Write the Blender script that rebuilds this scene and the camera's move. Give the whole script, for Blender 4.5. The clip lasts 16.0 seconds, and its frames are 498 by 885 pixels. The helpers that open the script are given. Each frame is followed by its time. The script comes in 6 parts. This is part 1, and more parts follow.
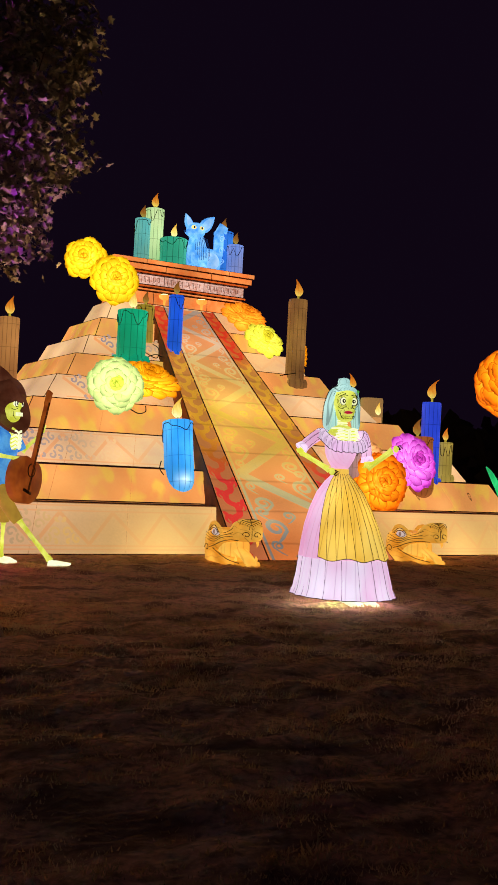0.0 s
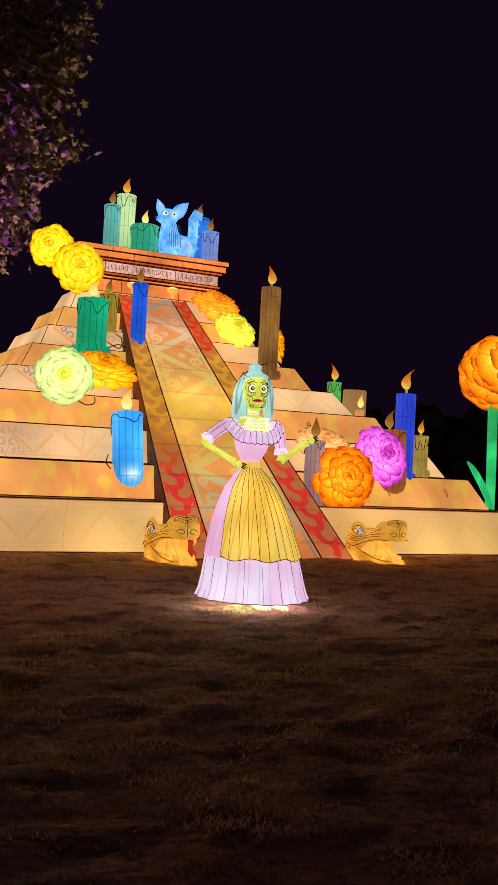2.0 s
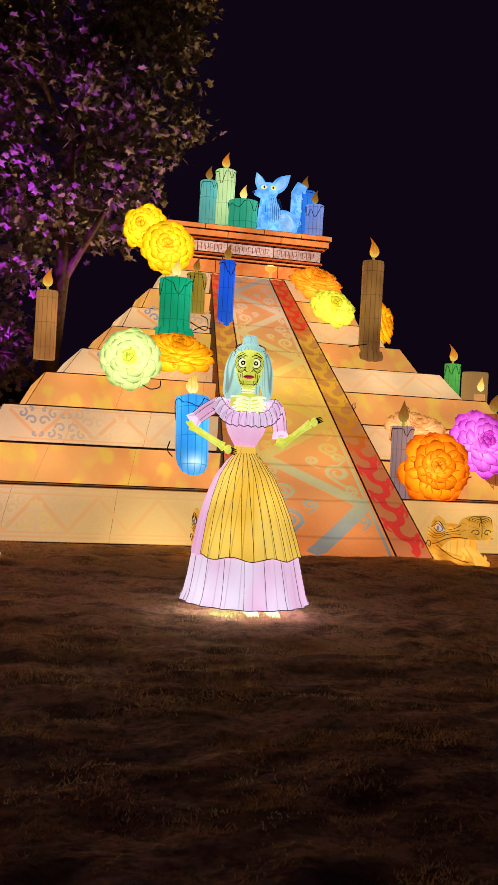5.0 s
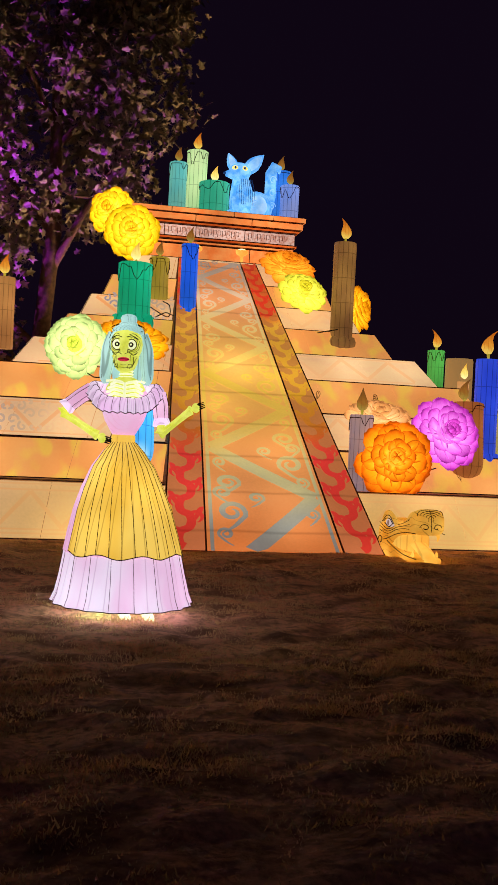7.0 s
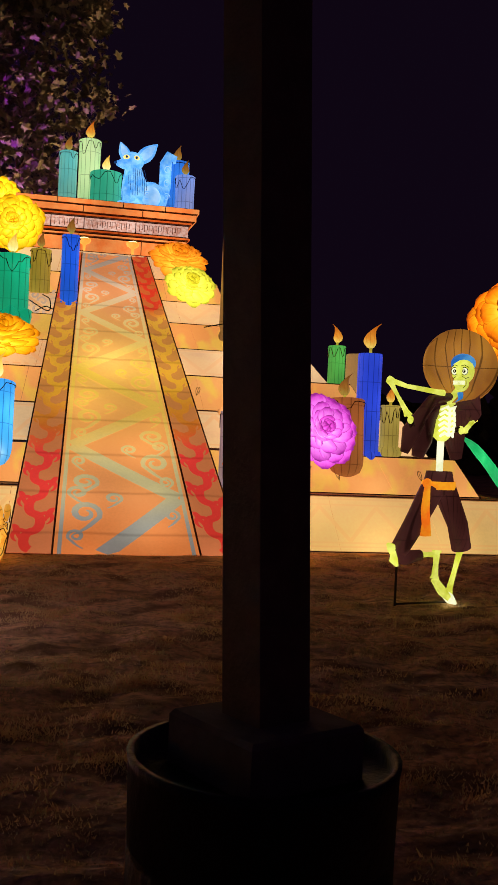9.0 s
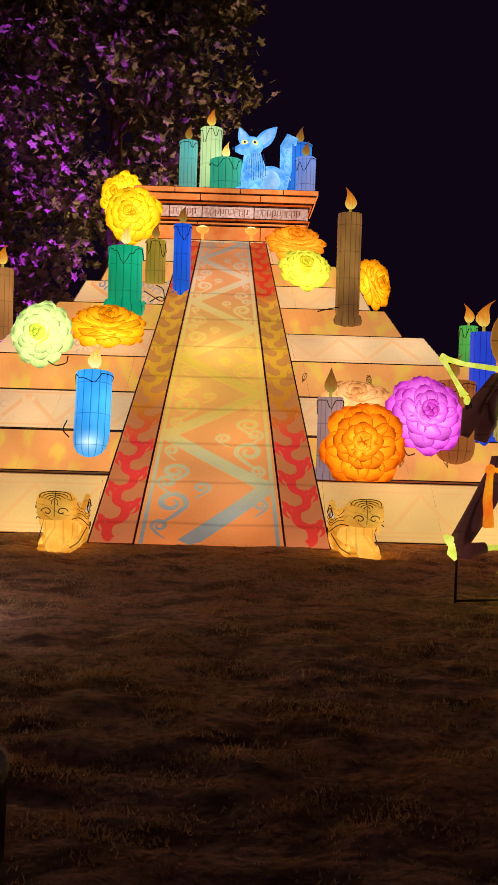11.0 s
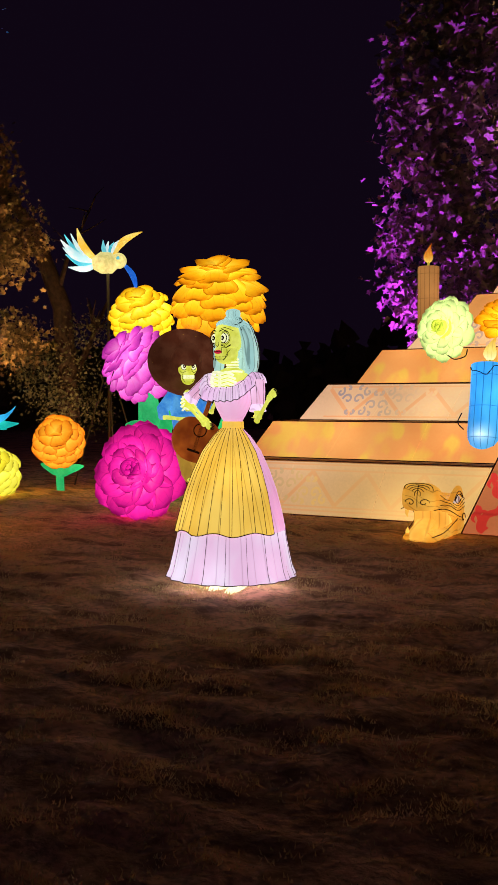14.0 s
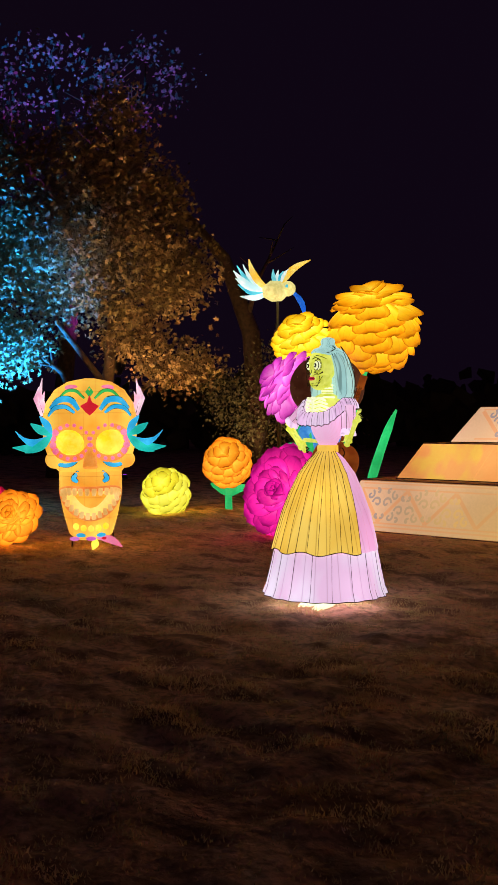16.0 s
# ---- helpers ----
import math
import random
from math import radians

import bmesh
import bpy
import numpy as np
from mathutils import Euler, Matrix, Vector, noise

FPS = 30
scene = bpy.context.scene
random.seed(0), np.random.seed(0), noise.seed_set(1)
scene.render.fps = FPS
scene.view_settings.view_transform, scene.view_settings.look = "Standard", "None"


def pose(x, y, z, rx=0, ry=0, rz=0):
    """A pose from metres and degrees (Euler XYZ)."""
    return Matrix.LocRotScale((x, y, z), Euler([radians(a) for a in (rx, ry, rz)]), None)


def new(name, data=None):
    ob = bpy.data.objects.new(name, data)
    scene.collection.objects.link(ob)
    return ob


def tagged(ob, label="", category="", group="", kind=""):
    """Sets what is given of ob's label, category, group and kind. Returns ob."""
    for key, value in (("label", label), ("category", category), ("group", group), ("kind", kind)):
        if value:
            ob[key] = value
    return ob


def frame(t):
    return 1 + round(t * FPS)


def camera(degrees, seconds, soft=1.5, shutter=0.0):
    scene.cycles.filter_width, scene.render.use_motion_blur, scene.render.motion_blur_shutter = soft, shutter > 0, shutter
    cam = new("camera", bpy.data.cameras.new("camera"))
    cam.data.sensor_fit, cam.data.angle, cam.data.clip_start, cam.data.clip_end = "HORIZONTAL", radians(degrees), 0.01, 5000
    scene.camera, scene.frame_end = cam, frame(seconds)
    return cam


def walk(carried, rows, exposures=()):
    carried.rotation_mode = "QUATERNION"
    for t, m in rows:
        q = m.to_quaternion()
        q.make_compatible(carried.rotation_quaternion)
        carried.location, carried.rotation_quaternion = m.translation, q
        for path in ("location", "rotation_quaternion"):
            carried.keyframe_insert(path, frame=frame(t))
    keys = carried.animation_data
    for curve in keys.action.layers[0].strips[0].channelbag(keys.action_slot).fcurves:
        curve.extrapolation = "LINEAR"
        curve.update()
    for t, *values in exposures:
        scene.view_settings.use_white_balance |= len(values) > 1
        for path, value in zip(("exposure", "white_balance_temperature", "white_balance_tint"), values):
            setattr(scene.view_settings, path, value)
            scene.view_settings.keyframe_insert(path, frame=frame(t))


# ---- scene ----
cam = camera(28.0, 16.0)
METRES, EYE = 12.605, 1.5
# the world's origin is the middle of the pyramid's front, x along the front, y into the pyramid
BASE = (Matrix.Rotation(0.5000, 4, 'Z') @ Matrix.Translation((8.621, 15.208, 0)) @ Matrix.Rotation(0.010, 4, 'X') @ Matrix.Rotation(0.021, 4, 'Y')).inverted()
ROWS = [
    (0.0, 0.0, 0.0, 0.0, -0.03, 1.16, -1.66),
    (0.5, 0.0306, 0.0174, -0.0014, 1.11, 0.94, -1.43),
    (1.0, 0.0596, 0.0329, -0.0022, 1.66, 0.87, -1.42),
    (1.5, 0.0883, 0.0504, -0.0006, 2.02, 0.89, -1.55),
    (2.0, 0.1174, 0.0642, -0.0002, 2.55, 0.89, -1.72),
    (2.5, 0.1412, 0.0823, -0.0007, 3.63, 0.93, -1.66),
    (3.0, 0.1606, 0.1051, -0.0005, 5.57, 1.0, -1.57),
    (3.5, 0.1843, 0.1229, 0.0002, 7.72, 0.91, -1.66),
    (4.0, 0.2084, 0.1454, -0.0013, 9.8, 0.71, -1.71),
    (6.5, 0.3387, 0.247, 0.0001, 17.69, -0.51, -1.89),
    (7.0, 0.3586, 0.2724, -0.0015, 16.88, -0.38, -1.57),
    (7.5, 0.384, 0.2955, -0.0023, 15.5, -0.3, -1.35),
    (8.0, 0.415, 0.3129, -0.0013, 14.35, -0.35, -1.46),
    (10.5, 0.5437, 0.4169, -0.0035, 23.88, -0.66, -0.82),
    (11.0, 0.5698, 0.432, -0.0035, 27.82, -1.04, -0.47),
    (11.5, 0.5909, 0.4476, -0.0024, 31.78, -0.91, -0.24),
    (12.0, 0.619, 0.4598, -0.0018, 36.52, -1.09, 0.09),
    (12.5, 0.6453, 0.4703, -0.0009, 41.77, -1.59, 0.18),
    (13.0, 0.6644, 0.4901, -0.0011, 47.51, -1.64, 0.28),
    (13.5, 0.6873, 0.5066, -0.0, 53.44, -1.63, 0.62),
    (14.0, 0.7099, 0.5236, 0.0015, 58.63, -1.6, 0.95),
    (14.5, 0.7291, 0.5437, 0.0017, 62.63, -1.23, 1.19),
    (15.0, 0.7567, 0.5631, 0.0031, 65.7, -0.95, 1.47),
    (15.5, 0.7748, 0.581, 0.0038, 68.92, -0.58, 1.27),
    (16.0, 0.7851, 0.601, 0.0023, 71.98, -0.2, 0.96),
]
walk(cam, [(t, BASE @ pose(0, 0, EYE) @ pose(METRES * x, METRES * y, METRES * z, 90 + pitch, roll, yaw)) for t, x, y, z, yaw, pitch, roll in ROWS])

# ---- world and large lights ----
world = bpy.data.worlds.new("night")
scene.world = world
world.use_nodes = True
world.node_tree.nodes["Background"].inputs[0].default_value = (0.0044, 0.0019, 0.0062, 1)
world.node_tree.nodes["Background"].inputs[1].default_value = 1.0


# ---- materials ----
def lin(h):
    v = [int(h[i:i + 2], 16) / 255 for i in (0, 2, 4)]
    return tuple(c / 12.92 if c < 0.04045 else ((c + 0.055) / 1.055) ** 2.4 for c in v) + (1,)


class Mat:
    """A small wrapper for one node material."""

    def __init__(self, name):
        self.m = bpy.data.materials.new(name)
        self.m.use_nodes = True
        self.t = self.m.node_tree
        self.b = self.t.nodes["Principled BSDF"]

    def n(self, kind, **props):
        node = self.t.nodes.new(kind)
        for k, v in props.items():
            if k == "op":
                node.operation = v
            elif k == "blend":
                node.blend_type = v
            elif k == "dtype":
                node.data_type = v
            elif k == "feature":
                node.feature = v
        return node

    def link(self, a, b):
        self.t.links.new(a, b)

    def coord(self):
        return self.n("ShaderNodeTexCoord").outputs["Object"]

    def noise(self, scale, detail=3, stretch=None, vec=None):
        x = self.n("ShaderNodeTexNoise")
        x.inputs["Scale"].default_value = scale
        x.inputs["Detail"].default_value = detail
        v = vec or self.coord()
        if stretch:
            mp = self.n("ShaderNodeMapping")
            mp.inputs["Scale"].default_value = stretch
            self.link(v, mp.inputs[0])
            v = mp.outputs[0]
        self.link(v, x.inputs["Vector"])
        return x.outputs["Fac"]

    # uneven glow put into the silk, as if from lamps behind it
    def glow_spots(self, scale):
        x = self.n("ShaderNodeTexVoronoi")
        x.feature = "SMOOTH_F1"
        x.inputs["Scale"].default_value = scale
        x.inputs["Smoothness"].default_value = 0.6
        self.link(self.coord(), x.inputs["Vector"])
        return x.outputs["Distance"]

    def rng(self, v, a, b, c, d):
        x = self.n("ShaderNodeMapRange")
        for i, q in zip((1, 2, 3, 4), (a, b, c, d)):
            x.inputs[i].default_value = q
        self.link(v, x.inputs[0])
        return x.outputs[0]

    def math(self, op, a, b=None):
        x = self.n("ShaderNodeMath", op=op)
        for i, q in enumerate((a, b)):
            if q is None:
                continue
            if isinstance(q, (int, float)):
                x.inputs[i].default_value = q
            else:
                self.link(q, x.inputs[i])
        return x.outputs[0]

    def mix(self, f, a, b):
        x = self.n("ShaderNodeMix", dtype="RGBA")
        for i, q in ((0, f), (6, a), (7, b)):
            if isinstance(q, (int, float)):
                x.inputs[i].default_value = q
            elif isinstance(q, tuple):
                x.inputs[i].default_value = q
            else:
                self.link(q, x.inputs[i])
        return x.outputs[2]

    def ramp(self, v, stops):
        x = self.n("ShaderNodeValToRGB")
        e = x.color_ramp.elements
        while len(e) < len(stops):
            e.new(0.5)
        for el, (p, c) in zip(e, stops):
            el.position, el.color = p, c
        self.link(v, x.inputs[0])
        return x.outputs[0]

    def sep(self, v=None):
        x = self.n("ShaderNodeSeparateXYZ")
        self.link(v or self.coord(), x.inputs[0])
        return x.outputs

    def bump(self, v, strength, dist=0.02):
        x = self.n("ShaderNodeBump")
        x.inputs["Strength"].default_value, x.inputs["Distance"].default_value = strength, dist
        self.link(v, x.inputs["Height"])
        self.link(x.outputs[0], self.b.inputs["Normal"])

    def out(self, color, rough=0.6, metal=0.0, glow=None, glow_color=None, skin=0.5):
        """color: tuple or socket. glow: None, a number or a socket: a lit lantern skin."""
        b = self.b
        b.inputs["Roughness"].default_value, b.inputs["Metallic"].default_value = rough, metal
        if glow is not None:
            # thin silk passes most light on and throws little back
            base = self.mix(0.65, color, (0.0, 0.0, 0.0, 1))
        else:
            base = color
        if isinstance(base, tuple):
            b.inputs["Base Color"].default_value = base
        else:
            self.link(base, b.inputs["Base Color"])
        if glow is not None:
            b.inputs["Specular IOR Level"].default_value = 0.25
            g = glow_color or color
            if isinstance(g, tuple):
                b.inputs["Emission Color"].default_value = g
            else:
                self.link(g, b.inputs["Emission Color"])
            if isinstance(glow, (int, float)):
                b.inputs["Emission Strength"].default_value = glow
            else:
                self.link(glow, b.inputs["Emission Strength"])
        return self.m


GLOW = 1.28


def lantern(name, h, h2=None, lo=0.55, hi=1.25, bulb=1.6, grain=5.0, stretch=None):
    """Painted silk over a wire frame; bright patches in its glow stand in for inner lamps."""
    m = Mat(name)
    c1, c2 = lin(h), lin(h2 or h)
    col = m.mix(m.rng(m.noise(grain, 4, stretch), 0.38, 0.62, 0, 1), c1, c2)
    g = m.rng(m.glow_spots(bulb), 0.1, 0.7, hi, lo)
    fine = m.rng(m.noise(40, 2), 0.3, 0.7, 0.93, 1.05)
    return m.out(col, 0.55, 0, m.math("MULTIPLY", g, m.math("MULTIPLY", fine, GLOW)))


def ribbed(name, h, h2, n=14, lo=0.6, hi=1.15, bulb=1.4, dark=0.45, width=0.035, rings=2.3, lamp=None):
    """Lantern silk with dark wire lines running up a round body."""
    m = Mat(name)
    o = m.sep()
    ang = m.math("MULTIPLY", m.math("ARCTAN2", o[1], o[0]), n / (2 * math.pi))
    fr = m.math("ABSOLUTE", m.math("SUBTRACT", m.math("FRACT", m.math("ADD", ang, 50.0)), 0.5))
    ring = m.math("ABSOLUTE", m.math("SUBTRACT", m.math("FRACT", m.math("MULTIPLY", o[2], rings or 1.0)), 0.5))
    line = m.math("MINIMUM", fr, m.math("MULTIPLY", ring, 6.0)) if rings else fr
    seam = m.rng(line, width, width * 2.2, dark, 1.0)
    col = m.mix(m.rng(m.noise(3, 3, (1, 1, 0.4)), 0.35, 0.65, 0, 1), lin(h), lin(h2))
    g = m.math("MULTIPLY", m.rng(m.glow_spots(bulb), 0.1, 0.75, hi, lo), seam)
    if lamp is not None:
        # pale spot painted into the glow, where a bulb low inside would shine through
        near = m.rng(m.math("ABSOLUTE", m.math("SUBTRACT", o[2], lamp)), 0.0, 0.22, 1.0, 0.0)
        spot = m.math("MULTIPLY", m.math("MULTIPLY", near, near), m.rng(m.math("ABSOLUTE", o[0]), 0.0, 0.2, 1.0, 0.0))
        col = m.mix(m.math("MULTIPLY", spot, 0.75), col, (0.75, 0.95, 1.0, 1))
        g = m.math("MULTIPLY", g, m.math("ADD", 1.0, m.math("MULTIPLY", spot, 0.8)))
    return m.out(col, 0.5, 0, m.math("MULTIPLY", g, GLOW))


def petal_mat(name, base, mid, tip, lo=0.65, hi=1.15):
    """Airbrushed silk petal: pale at the root, deeper towards a dark wired rim, light falloff painted in."""
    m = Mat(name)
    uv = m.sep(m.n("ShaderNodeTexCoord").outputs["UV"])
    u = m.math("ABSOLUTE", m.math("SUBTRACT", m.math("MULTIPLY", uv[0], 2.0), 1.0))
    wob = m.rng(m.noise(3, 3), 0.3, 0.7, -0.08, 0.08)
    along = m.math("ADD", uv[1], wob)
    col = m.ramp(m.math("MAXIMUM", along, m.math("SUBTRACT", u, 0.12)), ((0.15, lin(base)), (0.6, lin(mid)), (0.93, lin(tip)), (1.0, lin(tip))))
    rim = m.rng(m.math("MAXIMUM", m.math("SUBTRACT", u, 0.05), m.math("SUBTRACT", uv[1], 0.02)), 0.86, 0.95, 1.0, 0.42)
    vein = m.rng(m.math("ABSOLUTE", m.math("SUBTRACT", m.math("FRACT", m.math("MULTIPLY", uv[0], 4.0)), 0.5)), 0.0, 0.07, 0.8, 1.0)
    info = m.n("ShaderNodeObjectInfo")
    # random strength per petal stands in for shading between petals
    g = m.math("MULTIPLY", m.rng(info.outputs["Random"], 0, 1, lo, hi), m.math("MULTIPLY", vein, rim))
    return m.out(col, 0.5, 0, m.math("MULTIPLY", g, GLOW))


def flame_mat(name, base, mid, tip, glow):
    m = Mat(name)
    o = m.sep()
    col = m.ramp(m.math("ADD", o[1], m.rng(m.noise(5, 3), 0.3, 0.7, -0.1, 0.1)), ((0.1, lin(base)), (0.45, lin(mid)), (0.9, lin(tip)), (1.0, lin(tip))))
    line = m.rng(m.math("ABSOLUTE", m.math("SUBTRACT", m.math("FRACT", m.math("MULTIPLY", o[0], 6.0)), 0.5)), 0.0, 0.08, 0.6, 1.0)
    return m.out(col, 0.5, 0, m.math("MULTIPLY", line, glow))


def plain(name, h, rough=0.7, metal=0.0, h2=None, grain=12.0, bump=0.3):
    m = Mat(name)
    col = m.mix(m.rng(m.noise(grain, 5), 0.35, 0.65, 0, 1), lin(h), lin(h2 or h))
    m.bump(m.noise(grain * 4, 4), bump)
    return m.out(col, rough, metal)


# ---- mesh helpers ----
class MB:
    """Collects vertices, faces and material slots of one mesh."""

    def __init__(self):
        self.v, self.f, self.k = [], [], []

    def add(self, verts, faces, mat=0):
        o = len(self.v)
        self.v += [tuple(p) for p in verts]
        self.f += [tuple(i + o for i in q) for q in faces]
        self.k += [mat] * len(faces)

    def loft(self, rings, mat=0, closed=True, cap=True):
        n = len(rings[0])
        verts = [p for r in rings for p in r]
        faces = []
        for i in range(len(rings) - 1):
            for j in range(n if closed else n - 1):
                a, b = i * n + j, i * n + (j + 1) % n
                faces.append((a, b, b + n, a + n))
        if cap and closed:
            faces.append(tuple(reversed(range(n))))
            faces.append(tuple(range(len(verts) - n, len(verts))))
        self.add(verts, faces, mat)

    def lathe(self, prof, mat=0, n=24, at=(0, 0, 0), squash=1.0, pleat=0.0, count=12, a0=0.0, a1=None, m=None, cap=True):
        """prof: (radius, z). pleat: waviness that grows towards the first ring."""
        rings, full = [], a1 is None
        top = len(prof) - 1
        for i, (r, z) in enumerate(prof):
            ring = []
            for j in range(n if full else n + 1):
                a = 2 * math.pi * j / n if full else a0 + (a1 - a0) * j / n
                q = r * (1 + pleat * math.sin(count * a) * (1 - 0.85 * i / max(top, 1)))
                p = Vector((at[0] + q * math.cos(a), at[1] + q * math.sin(a) * squash, at[2] + z))
                ring.append(m @ p if m else p)
            rings.append(ring)
        self.loft(rings, mat, full, cap)

    def tube(self, pts, radii, mat=0, n=8, cap=True):
        pts = [Vector(p) for p in pts]
        if isinstance(radii, (int, float)):
            radii = [radii] * len(pts)
        rings, up = [], Vector((0.13, 0.21, 0.97))
        for i, p in enumerate(pts):
            d = (pts[min(i + 1, len(pts) - 1)] - pts[max(i - 1, 0)]).normalized()
            s = d.cross(up)
            if s.length < 0.05:
                s = d.cross(Vector((1, 0, 0)))
            s.normalize()
            w = s.cross(d)
            up = w
            rings.append([p + radii[i] * (math.cos(2 * math.pi * j / n) * s + math.sin(2 * math.pi * j / n) * w) for j in range(n)])
        self.loft(rings, mat, True, cap)

    def ball(self, c, r, mat=0, n=16, m=None, rows=10):
        if isinstance(r, (int, float)):
            r = (r, r, r)
        rings = []
        for i in range(rows + 1):
            a = math.pi * (0.02 + 0.96 * i / rows)
            ring = []
            for j in range(n):
                b = 2 * math.pi * j / n
                p = Vector((r[0] * math.sin(a) * math.cos(b), r[1] * math.sin(a) * math.sin(b), -r[2] * math.cos(a)))
                ring.append(Vector(c) + (m @ p if m else p))
            rings.append(ring)
        self.loft(rings, mat)

    def box(self, lo, hi, mat=0, m=None):
        (a, b, c), (d, e, f) = lo, hi
        vs = [Vector(p) for p in ((a, b, c), (d, b, c), (d, e, c), (a, e, c), (a, b, f), (d, b, f), (d, e, f), (a, e, f))]
        if m:
            vs = [m @ p for p in vs]
        self.add(vs, [(3, 2, 1, 0), (4, 5, 6, 7), (0, 1, 5, 4), (1, 2, 6, 5), (2, 3, 7, 6), (3, 0, 4, 7)], mat)

    def strip(self, pts, width, fn, mat=0, taper=False):
        """A flat ribbon along 2D points, mapped into space by fn."""
        left, right = [], []
        n = len(pts)
        for i, p in enumerate(pts):
            a, b = pts[max(i - 1, 0)], pts[min(i + 1, n - 1)]
            dx, dy = b[0] - a[0], b[1] - a[1]
            q = math.hypot(dx, dy) or 1
            w = width / 2 * (math.sin(math.pi * (0.08 + 0.84 * i / (n - 1))) if taper else 1)
            left.append(fn(p[0] - dy / q * w, p[1] + dx / q * w))
            right.append(fn(p[0] + dy / q * w, p[1] - dx / q * w))
        self.add(left + right, [(i, i + n, i + 1 + n, i + 1) for i in range(n - 1)], mat)

    def mesh(self, name, mats, smooth=True):
        me = bpy.data.meshes.new(name)
        me.from_pydata(self.v, [], self.f)
        for m in mats:
            me.materials.append(m)
        me.polygons.foreach_set("material_index", self.k)
        if smooth:
            me.polygons.foreach_set("use_smooth", [True] * len(self.f))
        me.update()
        return me


def put(name, mb, mats, parent=None, at=None, label="", smooth=True):
    """Links a builder, or a ready mesh, as one object."""
    me = mb if isinstance(mb, bpy.types.Mesh) else mb.mesh(name, mats if isinstance(mats, (list, tuple)) else [mats], smooth)
    ob = new(name, me)
    if parent:
        ob.parent = parent
    if at is not None:
        ob.matrix_basis = at if isinstance(at, Matrix) else Matrix.Translation(at)
    if label:
        ob["label"] = label
    return ob


def thing(name, at, label, category, group=""):
    ob = new(name)
    ob.empty_display_size = 0.1
    ob.matrix_basis = at if isinstance(at, Matrix) else Matrix.Translation(at)
    return tagged(ob, label, category, group)


def curve_points(pts, n=14):
    """A smooth run of points through a few."""
    out = []
    p = [Vector(q) for q in pts]
    p = [p[0] * 2 - p[1]] + p + [p[-1] * 2 - p[-2]]
    for i in range(1, len(p) - 2):
        for k in range(n):
            t = k / n
            out.append(0.5 * (2 * p[i] + (p[i + 1] - p[i - 1]) * t + (2 * p[i - 1] - 5 * p[i] + 4 * p[i + 1] - p[i + 2]) * t * t + (3 * p[i] - p[i - 1] - 3 * p[i + 1] + p[i + 2]) * t ** 3))
    return out + [p[-2]]


def smoothstep(a, b, x):
    t = min(max((x - a) / (b - a), 0), 1)
    return t * t * (3 - 2 * t)


# ---- ground ----
def ground_z(x, y):
    return 0.046 * noise.noise((x * 3.1, y * 4.2, 5.2)) + 0.013 * noise.noise((x * 7.5, y * 9.0, 1.2)) + 0.035 * noise.noise((x * 0.45, y * 0.45, 3.1)) + 0.032 * noise.noise((x * 1.7, y * 1.7, 7.7)) - 0.045 * smoothstep(-3.0, -5.0, y)


